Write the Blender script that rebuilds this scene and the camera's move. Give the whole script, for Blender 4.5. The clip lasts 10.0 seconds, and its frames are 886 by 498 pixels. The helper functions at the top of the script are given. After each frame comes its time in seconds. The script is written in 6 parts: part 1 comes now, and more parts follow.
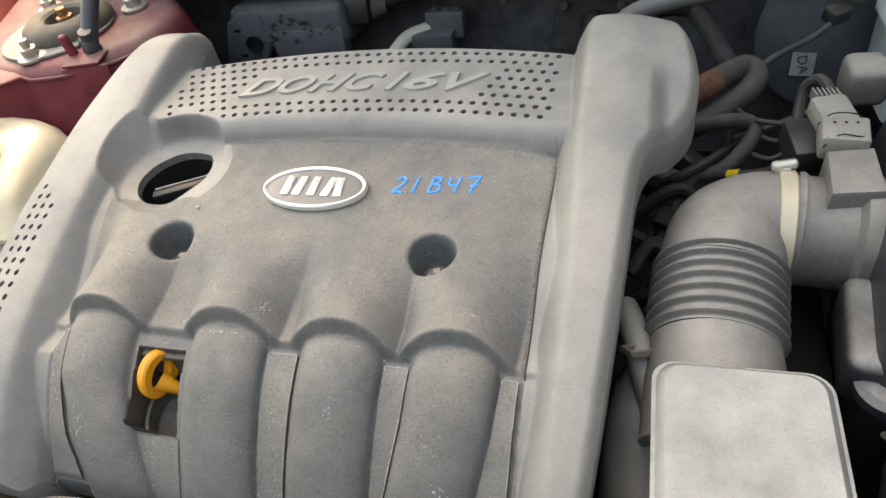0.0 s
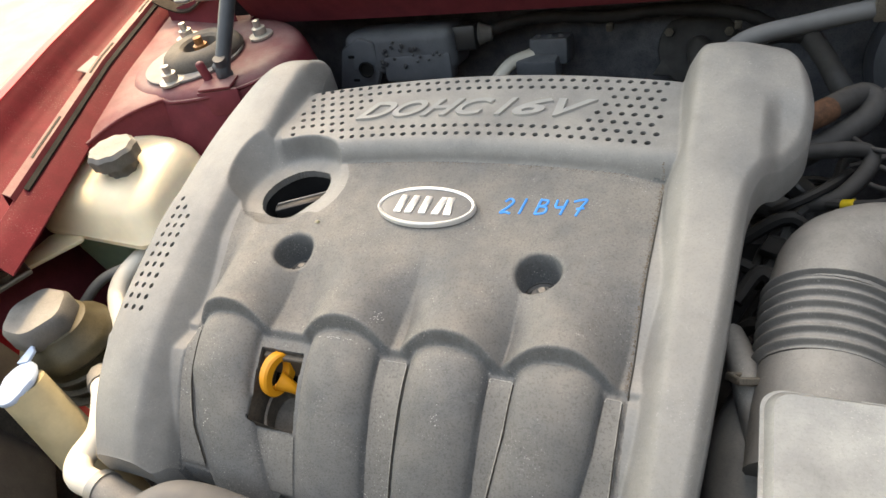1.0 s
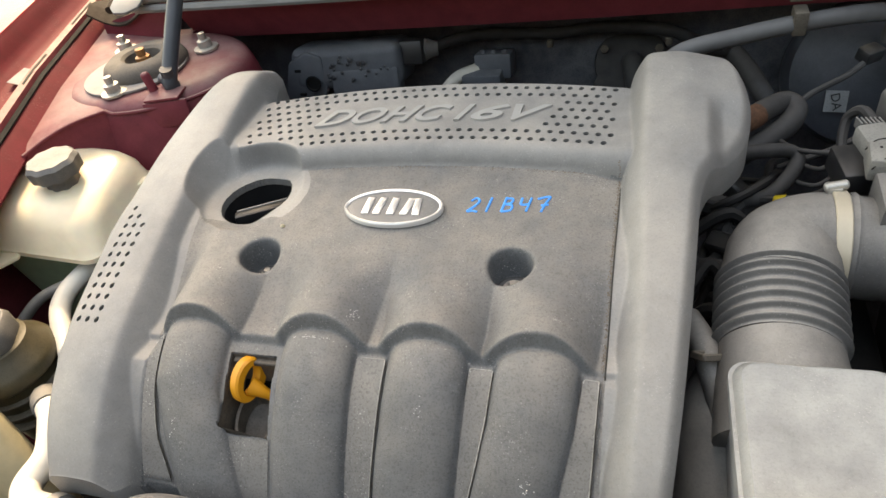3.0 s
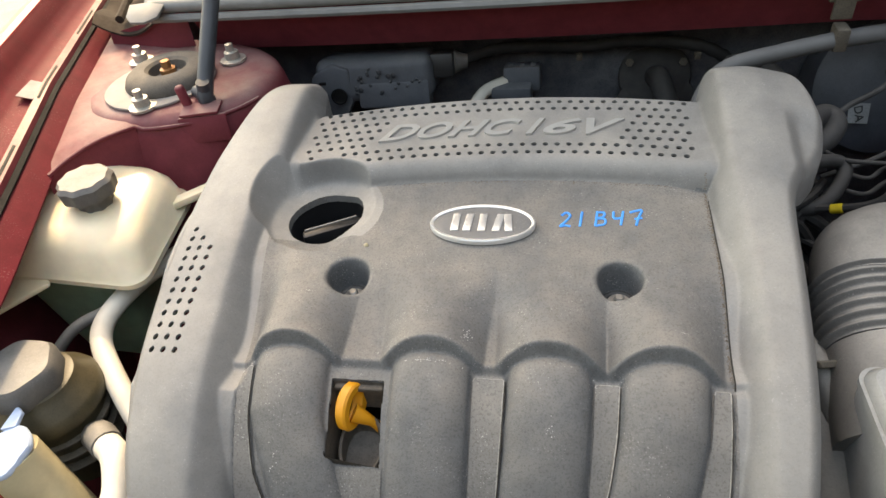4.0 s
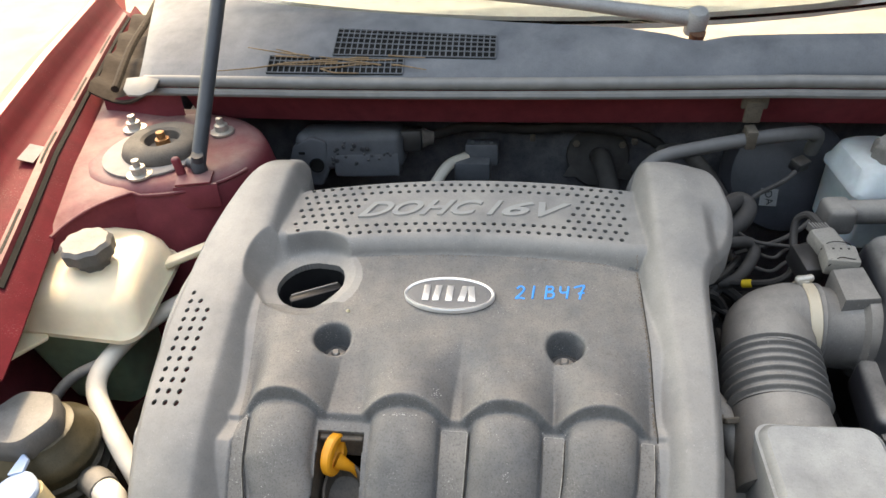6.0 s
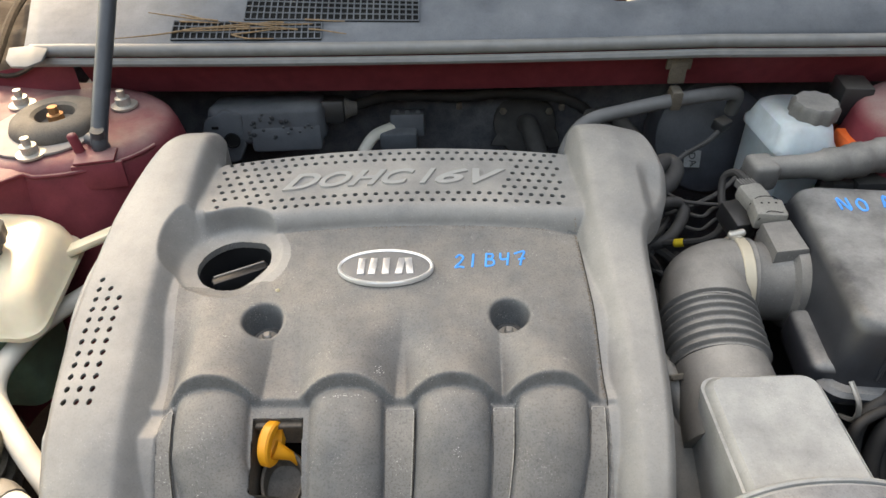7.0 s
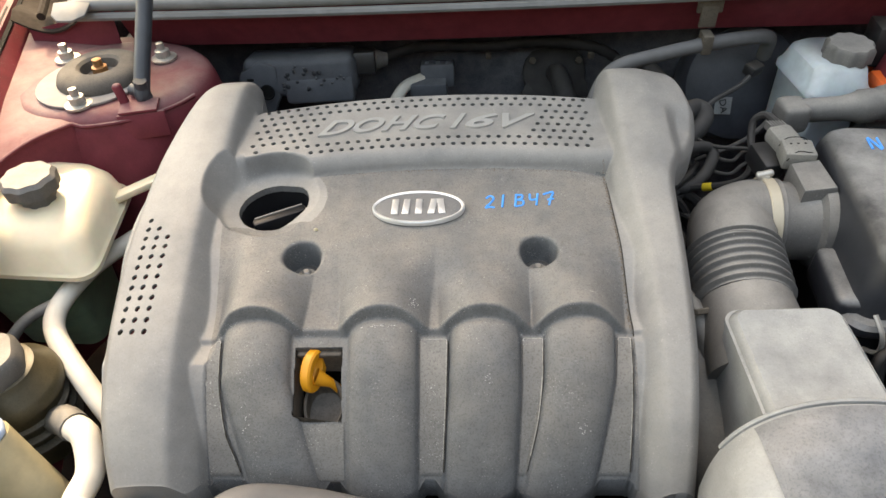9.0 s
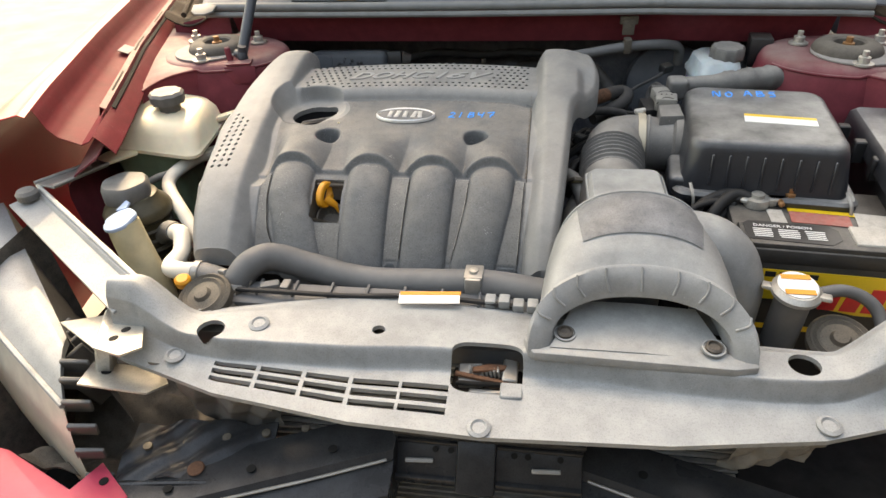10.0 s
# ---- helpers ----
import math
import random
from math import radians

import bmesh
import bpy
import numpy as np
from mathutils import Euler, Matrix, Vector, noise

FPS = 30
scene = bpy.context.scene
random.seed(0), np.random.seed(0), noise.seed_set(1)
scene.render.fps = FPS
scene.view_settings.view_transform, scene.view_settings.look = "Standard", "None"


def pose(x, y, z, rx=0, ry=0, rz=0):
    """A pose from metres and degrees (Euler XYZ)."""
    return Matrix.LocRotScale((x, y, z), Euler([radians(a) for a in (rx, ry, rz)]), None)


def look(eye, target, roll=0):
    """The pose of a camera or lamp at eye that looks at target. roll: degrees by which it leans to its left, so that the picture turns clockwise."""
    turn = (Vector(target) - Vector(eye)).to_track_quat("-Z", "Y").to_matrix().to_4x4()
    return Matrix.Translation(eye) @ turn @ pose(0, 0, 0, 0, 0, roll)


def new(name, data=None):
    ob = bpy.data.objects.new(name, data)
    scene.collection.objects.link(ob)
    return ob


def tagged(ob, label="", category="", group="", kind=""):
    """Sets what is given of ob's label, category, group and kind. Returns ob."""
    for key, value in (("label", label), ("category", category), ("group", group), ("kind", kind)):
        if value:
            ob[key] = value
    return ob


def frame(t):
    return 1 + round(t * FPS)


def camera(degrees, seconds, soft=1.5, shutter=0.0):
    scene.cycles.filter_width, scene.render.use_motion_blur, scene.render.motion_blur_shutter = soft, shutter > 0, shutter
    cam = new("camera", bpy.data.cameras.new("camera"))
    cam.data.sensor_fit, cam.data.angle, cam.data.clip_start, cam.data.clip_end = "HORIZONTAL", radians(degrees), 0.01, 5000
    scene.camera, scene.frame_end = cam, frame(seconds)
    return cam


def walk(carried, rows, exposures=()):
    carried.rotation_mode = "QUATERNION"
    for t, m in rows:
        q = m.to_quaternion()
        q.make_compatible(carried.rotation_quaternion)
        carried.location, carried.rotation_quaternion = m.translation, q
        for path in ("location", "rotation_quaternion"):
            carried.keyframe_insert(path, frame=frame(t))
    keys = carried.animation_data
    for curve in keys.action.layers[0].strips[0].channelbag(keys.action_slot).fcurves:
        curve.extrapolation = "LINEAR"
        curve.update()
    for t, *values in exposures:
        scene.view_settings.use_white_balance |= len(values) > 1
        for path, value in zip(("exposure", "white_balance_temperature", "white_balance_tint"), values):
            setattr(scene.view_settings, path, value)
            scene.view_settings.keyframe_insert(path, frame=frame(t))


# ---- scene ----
cam = camera(67.3, 10.0)
PATH = [
    (0, (0.269, -0.33, 1.326), (-0.289, 0.98, -0.079), -13.0),
    (0.5, (0.267, -0.336, 1.327), (-0.401, 0.929, -0.071), -14.7),
    (1, (0.259, -0.352, 1.345), (-0.538, 0.927, 0.03), -16.9),
    (1.5, (0.262, -0.353, 1.343), (-0.531, 0.932, 0.032), -18.7),
    (2, (0.254, -0.364, 1.34), (-0.425, 1.004, 0.048), -14.7),
    (3.3, (0.193, -0.405, 1.343), (-0.322, 1.026, 0.043), -9.7),
    (3.5, (0.151, -0.413, 1.353), (-0.289, 1.066, 0.081), -6.6),
    (4, (0.081, -0.409, 1.361), (-0.306, 1.056, 0.056), -8.7),
    (4.5, (0.092, -0.4, 1.358), (-0.389, 1.053, 0.071), -10.3),
    (5, (0.083, -0.388, 1.375), (-0.306, 1.12, 0.12), -8.3),
    (5.5, (0.057, -0.388, 1.368), (-0.332, 1.064, 0.05), -6.6),
    (6, (0.076, -0.464, 1.451), (-0.168, 1.093, 0.22), -3.7),
    (6.2, (0.107, -0.493, 1.487), (-0.059, 1.077, 0.259), -5.4),
    (7.3, (0.034, -0.411, 1.374), (0.114, 1.063, 0.024), 2.4),
    (7.5, (0.023, -0.385, 1.345), (0.142, 1.001, -0.092), 4.5),
    (8, (0.014, -0.353, 1.327), (0.082, 0.883, -0.244), 2.6),
    (8.5, (0.008, -0.358, 1.351), (0.035, 0.93, -0.179), 1.5),
    (9, (0.055, -0.482, 1.416), (-0.038, 0.986, 0.06), -3.4),
    (9.2, (0.106, -0.591, 1.445), (-0.116, 1.042, 0.313), -4.6),
    (9.5, (0.193, -0.748, 1.415), (0.022, 0.929, 0.339), -3.1),
    (9.7, (0.215, -0.843, 1.388), (-0.006, 0.816, 0.293), -2.4),
    (10, (0.225, -0.944, 1.385), (-0.064, 0.703, 0.288), -2.8),
]
walk(cam, [(t, look(eye, target, roll)) for t, eye, target, roll in PATH],
     exposures=[(0.0, 2.80, 10900, 10), (2.2, 2.76, 10800, 10), (4.5, 2.64, 10500, 10), (6.2, 2.72, 9800, 10), (7.3, 2.76, 10600, 10), (8.5, 2.80, 10700, 10), (9.5, 2.66, 10500, 10), (10.0, 2.62, 10400, 10)])

# ---- world, sun, exposure ----
SUN_WAY = Vector((-0.22, 0.66, 0.72)).normalized()      # towards the sun
world = bpy.data.worlds.new("sky")
scene.world = world
world.use_nodes = True
wn = world.node_tree
sky = wn.nodes.new("ShaderNodeTexSky")
sky.sky_type = "NISHITA"
sky.sun_disc = False
sky.sun_elevation = math.asin(SUN_WAY.z)
sky.sun_rotation = math.atan2(SUN_WAY.x, SUN_WAY.y)
sky.air_density, sky.dust_density = 1.2, 2.5
wn.nodes["Background"].inputs["Strength"].default_value = 0.15
wn.links.new(sky.outputs["Color"], wn.nodes["Background"].inputs["Color"])
sun_data = bpy.data.lights.new("sun", "SUN")
sun_data.energy, sun_data.angle, sun_data.color = 0.6, radians(0.6), (1.0, 0.94, 0.85)
sun = new("sun", sun_data)
sun.matrix_world = look(SUN_WAY * 10, (0, 0, 0))

# ---- materials ----


def material(name, color, rough=0.6, metal=0.0, dust=0.0, dust_color=(0.33, 0.29, 0.24), vary=0.15, scale=40.0,
             grain=0.0, grain_scale=900.0, speck=0.0, clear=0.0, sss=0.0, alpha=1.0, stain=0.0, coarse=9.0, mottle=0.0, gloss=0.5):
    """A procedural surface: base colour with two scales of variation, settled dust, pale specks and fine relief."""
    m = bpy.data.materials.new(name)
    m.use_nodes = True
    nt = m.node_tree
    bsdf = nt.nodes["Principled BSDF"]
    tc = nt.nodes.new("ShaderNodeNewGeometry")

    def noise_node(s, detail=4.0, rough_=0.6):
        n = nt.nodes.new("ShaderNodeTexNoise")
        n.inputs["Scale"].default_value, n.inputs["Detail"].default_value, n.inputs["Roughness"].default_value = s, detail, rough_
        nt.links.new(tc.outputs["Position"], n.inputs["Vector"])
        return n.outputs["Fac"]

    def ramp(fac, lo, hi):
        r = nt.nodes.new("ShaderNodeMapRange")
        r.inputs["From Min"].default_value, r.inputs["From Max"].default_value = lo, hi
        nt.links.new(fac, r.inputs["Value"])
        return r.outputs["Result"]

    def times(a, b):
        k = nt.nodes.new("ShaderNodeMath")
        k.operation = "MULTIPLY"
        for sock, v in zip(k.inputs, (a, b)):
            if isinstance(v, (int, float)):
                sock.default_value = v
            else:
                nt.links.new(v, sock)
        return k.outputs[0]

    def mix(fac, a, b):
        x = nt.nodes.new("ShaderNodeMix")
        x.data_type = "RGBA"
        if isinstance(fac, (int, float)):
            x.inputs["Factor"].default_value = fac
        else:
            nt.links.new(fac, x.inputs["Factor"])
        for key, v in (("A", a), ("B", b)):
            sock = [s for s in x.inputs if s.name == key and s.type == "RGBA"][0]
            if isinstance(v, tuple):
                sock.default_value = (*v, 1.0)
            else:
                nt.links.new(v, sock)
        return [s for s in x.outputs if s.type == "RGBA"][0]

    fine, wide = noise_node(scale), noise_node(coarse, 5.0)
    dark = tuple(c * (1 - vary) for c in color)
    light = tuple(min(1.0, c * (1 + vary)) for c in color)
    col = mix(ramp(fine, 0.3, 0.7), dark, light)
    if stain:
        col = mix(times(ramp(wide, 0.5, 0.68), stain), col, tuple(c * 0.5 for c in color))
    if dust:
        up = nt.nodes.new("ShaderNodeSeparateXYZ")
        nt.links.new(tc.outputs["Normal"], up.inputs[0])
        settle = times(ramp(up.outputs["Z"], 0.35, 0.99), ramp(noise_node(coarse * 1.7, 6.0, 0.65), 0.25, 0.7))
        col = mix(times(settle, dust), col, dust_color)
    if speck:
        patch = ramp(noise_node(30.0, 3.0), 0.46, 0.66)
        col = mix(times(times(ramp(noise_node(650.0, 2.0), 0.63, 0.69), patch), speck), col, (0.60, 0.57, 0.52))
    if mottle:
        grit = noise_node(520.0, 3.0, 0.7)
        col = mix(ramp(grit, 0.36, 0.50), mix(mottle, col, (0.0, 0.0, 0.0)), col)
    nt.links.new(col, bsdf.inputs["Base Color"])
    bsdf.inputs["Metallic"].default_value = metal
    bsdf.inputs["Specular IOR Level"].default_value = gloss
    r = nt.nodes.new("ShaderNodeMapRange")
    r.inputs["To Min"].default_value, r.inputs["To Max"].default_value = max(0.03, rough - 0.08), min(1.0, rough + 0.10)
    nt.links.new(wide, r.inputs["Value"])
    nt.links.new(r.outputs["Result"], bsdf.inputs["Roughness"])
    if clear:
        bsdf.inputs["Coat Weight"].default_value, bsdf.inputs["Coat Roughness"].default_value = clear, 0.25
    if sss:
        bsdf.inputs["Subsurface Weight"].default_value = sss
        bsdf.inputs["Subsurface Scale"].default_value = 0.02
    if grain:
        b = nt.nodes.new("ShaderNodeBump")
        b.inputs["Strength"].default_value, b.inputs["Distance"].default_value = grain, 0.0006
        nt.links.new(noise_node(grain_scale, 2.0), b.inputs["Height"])
        nt.links.new(b.outputs["Normal"], bsdf.inputs["Normal"])
    return m


COVER = material("dusty_grey_plastic", (0.120, 0.124, 0.126), 0.62, dust=0.85, dust_color=(0.30, 0.265, 0.225), vary=0.15, scale=70, grain=0.8, grain_scale=1100, speck=0.55, coarse=8, mottle=0.26, stain=0.22)
# FRAME: dusty plastic, with the sheen of the sky put into its paler tone.
FRAME = material("pale_sheen_dusty_plastic", (0.185, 0.182, 0.176), 0.48, dust=0.85, dust_color=(0.38, 0.353, 0.315), vary=0.08, scale=60, grain=0.35, grain_scale=1400, speck=0.32, coarse=7, stain=0.16, mottle=0.10)
PAD = material("grey_plastic_insert", (0.15, 0.145, 0.137), 0.75, dust=0.8, dust_color=(0.33, 0.30, 0.26), vary=0.12, scale=90, grain=0.5, speck=0.8, mottle=0.30)
LETTER = material("satin_grey_letter", (0.35, 0.34, 0.32), 0.38, vary=0.06)
CHROME = material("worn_chrome", (0.80, 0.80, 0.79), 0.32, 0.65, vary=0.06)
BADGE = material("dull_grey_badge_field", (0.20, 0.195, 0.19), 0.45, 0.2, vary=0.12, speck=0.6)
INK = material("blue_marker_ink", (0.02, 0.36, 0.95), 0.5, vary=0.1)
INK_PALE = material("faded_blue_marker_ink", (0.03, 0.34, 0.90), 0.5, vary=0.15)
BLACK = material("black_plastic", (0.018, 0.018, 0.019), 0.42, vary=0.2, dust=0.15)
BLACK_MATT = material("sooty_black", (0.012, 0.012, 0.012), 0.8, vary=0.3, dust=0.03, gloss=0.12)
BATTERY = material("dusty_battery_plastic", (0.030, 0.029, 0.028), 0.5, vary=0.15, dust=0.75, dust_color=(0.21, 0.19, 0.165), mottle=0.25)
BOX = material("airbox_black_plastic", (0.024, 0.026, 0.031), 0.36, vary=0.15, dust=0.9, dust_color=(0.33, 0.325, 0.31), grain=0.2, mottle=0.15)
GREY = material("weathered_grey_plastic", (0.225, 0.234, 0.236), 0.50, vary=0.12, dust=0.75, dust_color=(0.425, 0.435, 0.425), grain=0.25, stain=0.6, mottle=0.18, speck=0.3)
DUCT = material("dusty_duct_plastic", (0.215, 0.219, 0.217), 0.45, vary=0.12, dust=0.8, dust_color=(0.40, 0.405, 0.385), grain=0.2, stain=0.5, coarse=14, mottle=0.10, speck=0.35)
RUBBER = material("dusty_rubber", (0.12, 0.115, 0.109), 0.6, vary=0.15, dust=0.75, dust_color=(0.36, 0.335, 0.30), grain=0.3, mottle=0.12, speck=0.25)
HOSE = material("grey_hose_rubber", (0.10, 0.10, 0.10), 0.6, vary=0.12, dust=0.35, dust_color=(0.24, 0.23, 0.22))
RED = material("dusty_maroon_paint", (0.175, 0.032, 0.042), 0.55, vary=0.16, dust=0.8, dust_color=(0.30, 0.225, 0.20), clear=0.04, coarse=6, mottle=0.12, gloss=0.2)
# RED_FLANGE: darker, duller copy of the maroon, with the flange's shade in its colour.
RED_FLANGE = material("shaded_flange_paint", (0.135, 0.013, 0.021), 0.6, vary=0.16, dust=0.03, dust_color=(0.33, 0.20, 0.18), coarse=5, mottle=0.1, speck=0.2, gloss=0.12)
CLAMP_BAND = material("yellowed_clamp_band", (0.50, 0.435, 0.33), 0.45, 0.2, vary=0.08, dust=0.2)
BEARING = material("gritty_mount_rubber", (0.10, 0.086, 0.072), 0.85, vary=0.25, dust=0.5, dust_color=(0.22, 0.19, 0.155), mottle=0.2)
ROD = material("dark_rod_paint", (0.040, 0.046, 0.055), 0.45, vary=0.15, dust=0.2)
PIT = material("oily_brown_black_plastic", (0.075, 0.062, 0.050), 0.6, vary=0.3, scale=120, dust=0.4, dust_color=(0.12, 0.10, 0.08), mottle=0.3)
RED_OUT = material("red_body_paint", (0.42, 0.022, 0.035), 0.3, vary=0.04, clear=0.15, gloss=0.25)
COWL = material("cowl_plastic", (0.078, 0.087, 0.100), 0.55, vary=0.12, dust=0.5, dust_color=(0.29, 0.30, 0.305), grain=0.25, mottle=0.12)
SEAL = material("weathered_rubber_seal", (0.16, 0.165, 0.165), 0.5, vary=0.15, dust=0.5)
FIREWALL = material("dark_firewall_pad", (0.098, 0.102, 0.114), 0.75, vary=0.35, dust=0.5, dust_color=(0.24, 0.235, 0.23), mottle=0.3)
CREAM = material("cream_translucent_plastic", (0.88, 0.74, 0.53), 0.38, vary=0.06, dust=0.22, dust_color=(0.66, 0.50, 0.28), sss=0.12, stain=0.12)
GREEN = material("coolant_filled_plastic", (0.22, 0.30, 0.20), 0.4, vary=0.15, dust=0.35, dust_color=(0.25, 0.22, 0.16), sss=0.15)
MILKY = material("milky_reservoir_plastic", (0.46, 0.52, 0.54), 0.38, vary=0.12, dust=0.5, dust_color=(0.28, 0.24, 0.18), sss=0.15)
BEIGE = material("yellowed_plastic_tube", (0.52, 0.44, 0.28), 0.5, vary=0.12, dust=0.4, dust_color=(0.30, 0.26, 0.2), stain=0.2)
BEIGE_PALE = material("pale_plastic_pipe", (0.72, 0.67, 0.58), 0.5, vary=0.08, dust=0.25)
BLUE_CAP = material("faded_blue_plastic", (0.42, 0.53, 0.70), 0.55, vary=0.10, stain=0.1)
ALU = material("dull_aluminium", (0.58, 0.57, 0.54), 0.45, 0.35, vary=0.12, dust=0.35)
STEEL = material("dusty_steel", (0.36, 0.35, 0.33), 0.5, 0.7, vary=0.2, dust=0.55)
ZINC = material("zinc_plated_steel", (0.46, 0.44, 0.40), 0.42, 0.6, vary=0.15, dust=0.4, dust_color=(0.45, 0.42, 0.36), mottle=0.2)
BRASS = material("brown_copper", (0.36, 0.18, 0.08), 0.5, 0.6, vary=0.2)
YELLOW = material("yellow_orange_plastic", (0.72, 0.29, 0.02), 0.42, vary=0.08)
YELLOW_TAPE = material("yellow_tape", (0.75, 0.52, 0.03), 0.5)
ORANGE = material("orange_plastic", (0.80, 0.13, 0.03), 0.45)
WHITE = material("white_label", (0.78, 0.77, 0.74), 0.5, vary=0.04, stain=0.1)
SILVER_TAPE = material("silver_tape", (0.22, 0.19, 0.20), 0.6, 0.0, gloss=0.2)
GOLD = material("yellow_label", (0.80, 0.50, 0.03), 0.4, vary=0.05)
RED_INK = material("red_label_ink", (0.70, 0.03, 0.03), 0.45)
TAN = material("sand_ground", (0.31, 0.275, 0.215), 0.95, vary=0.18, scale=3.0, stain=0.25, coarse=0.8, grain=0.6, grain_scale=60, mottle=0.25)
LENS = material("hazed_lamp_plastic", (0.60, 0.57, 0.46), 0.3, vary=0.12, clear=0.5)
SILVER = material("silver_grey_plastic", (0.27, 0.275, 0.275), 0.50, 0.05, vary=0.12, dust=0.4, dust_color=(0.42, 0.42, 0.40), mottle=0.2)
DIRT = material("crusted_dirt", (0.16, 0.12, 0.085), 0.95, vary=0.3, scale=300)
CAP_BLACK = material("black_cap_plastic", (0.016, 0.016, 0.017), 0.38, vary=0.2, dust=0.03, gloss=0.35)
WIRE = material("black_wire_sleeve", (0.020, 0.019, 0.019), 0.6, vary=0.3, dust=0.12, gloss=0.3)
LOOM = material("dusty_cable_loom", (0.040, 0.038, 0.037), 0.7, vary=0.3, dust=0.35, dust_color=(0.16, 0.15, 0.14), gloss=0.3)
FIN = material("condenser_fins", (0.33, 0.32, 0.30), 0.6, 0.3, vary=0.2, dust=0.3)
# BEAM: raised base tone and dust layer stand in for reflected sky.
BEAM = material("dark_bumper_beam", (0.030, 0.032, 0.036), 0.28, 0.2, vary=0.3, dust=0.25, dust_color=(0.12, 0.12, 0.115), mottle=0.3, gloss=0.22)
SOOT = material("grimy_brown_black", (0.035, 0.026, 0.020), 0.9, vary=0.4, scale=80, dust=0.3, dust_color=(0.075, 0.055, 0.040), gloss=0.2)
RING_PLATE = material("dusty_ring_plate", (0.26, 0.245, 0.23), 0.75, 0.1, vary=0.15, dust=0.5, dust_color=(0.33, 0.29, 0.26))
RUST = material("rusty_steel", (0.12, 0.055, 0.030), 0.8, 0.2, vary=0.4, scale=160)
TWIG = material("dry_brown_twig", (0.23, 0.15, 0.085), 0.8, vary=0.3, scale=200)
WORN = material("smudged_duct_panel", (0.100, 0.106, 0.116), 0.45, vary=0.2, dust=0.5, dust_color=(0.36, 0.365, 0.36), stain=0.95, coarse=20, mottle=0.25)
SCUFF = material("pale_scuff", (0.55, 0.53, 0.49), 0.8, vary=0.2)
PLUG = material("dusty_beige_connector", (0.21, 0.20, 0.18), 0.7, vary=0.1, dust=0.35, dust_color=(0.40, 0.375, 0.33), mottle=0.2)
HORN = material("grimy_brown_horn", (0.105, 0.088, 0.070), 0.7, 0.2, vary=0.2, dust=0.5, dust_color=(0.26, 0.23, 0.18), mottle=0.3)
BUMPER_RED = material("faded_pinkish_red_paint", (0.50, 0.055, 0.095), 0.4, vary=0.08, stain=0.1, gloss=0.4)
GLARE_PALE = material("pale_glare_vinyl", (0.56, 0.55, 0.52), 0.8, vary=0.12, stain=0.3, coarse=14, mottle=0.2)
DRUM = material("dusty_black_drum_paint", (0.055, 0.060, 0.072), 0.5, vary=0.2, dust=0.35, dust_color=(0.19, 0.19, 0.195), mottle=0.15)
EDGE = material("worn_plastic_edge", (0.36, 0.335, 0.30), 0.7, vary=0.35, scale=260)
SEAM = material("dark_seam_grime", (0.045, 0.040, 0.034), 0.95, vary=0.4, scale=300)
STICKER_RED = material("faded_red_sticker", (0.40, 0.09, 0.07), 0.6, vary=0.2, stain=0.4, coarse=60, dust=0.4)
STICKER_PALE = material("grubby_pale_sticker", (0.50, 0.47, 0.42), 0.6, vary=0.12, stain=0.4, coarse=60, dust=0.4, mottle=0.2)
GUIDE = material("dusty_grey_liner_plastic", (0.13, 0.125, 0.118), 0.6, vary=0.2, dust=0.5, dust_color=(0.26, 0.245, 0.225), mottle=0.1)
LINER = material("dusty_brown_liner", (0.095, 0.080, 0.066), 0.9, vary=0.35, scale=60, dust=0.5, dust_color=(0.22, 0.19, 0.155), mottle=0.3)
GLASS = bpy.data.materials.new("windscreen_glass")
GLASS.use_nodes = True
_g = GLASS.node_tree.nodes["Principled BSDF"]
_g.inputs["Base Color"].default_value = (0.75, 0.8, 0.78, 1)
_g.inputs["Roughness"].default_value, _g.inputs["Transmission Weight"].default_value, _g.inputs["IOR"].default_value = 0.02, 1.0, 1.45

# ---- shape helpers: every shape is a pair (points, faces) ----


def join(*shapes):
    vs, fs = [], []
    for v, f in shapes:
        n = len(vs)
        vs += [tuple(p) for p in v]
        fs += [tuple(i + n for i in q) for q in f]
    return vs, fs


def moved(shape, m):
    return [tuple(m @ Vector(p)) for p in shape[0]], shape[1]


def part(name, shape, mat, parent=None, label="", sharp=38, loc=None):
    """One mesh object, under a thing or a part where parent is given."""
    me = bpy.data.meshes.new(name)
    me.from_pydata([tuple(p) for p in shape[0]], [], shape[1])
    me.materials.append(mat)
    me.validate()
    me.update()
    me.polygons.foreach_set("use_smooth", [True] * len(me.polygons))
    me.set_sharp_from_angle(angle=radians(sharp))
    ob = new(name, me)
    if parent:
        ob.parent = parent
    if label:
        ob["label"] = label
    return ob


def thing(name, label, category, group="", at=(0, 0, 0)):
    """A top-level thing made of parts: an empty at its base, which parents them."""
    return tagged(new(name), label, category, group)


def solo(name, shape, mat, label, category, group="", kind="", sharp=38):
    return tagged(part(name, shape, mat, None, "", sharp), label, category, group, kind)


def from_bm(bm):
    bm.verts.index_update()
    out = [tuple(v.co) for v in bm.verts], [tuple(v.index for v in f.verts) for f in bm.faces]
    bm.free()
    return out


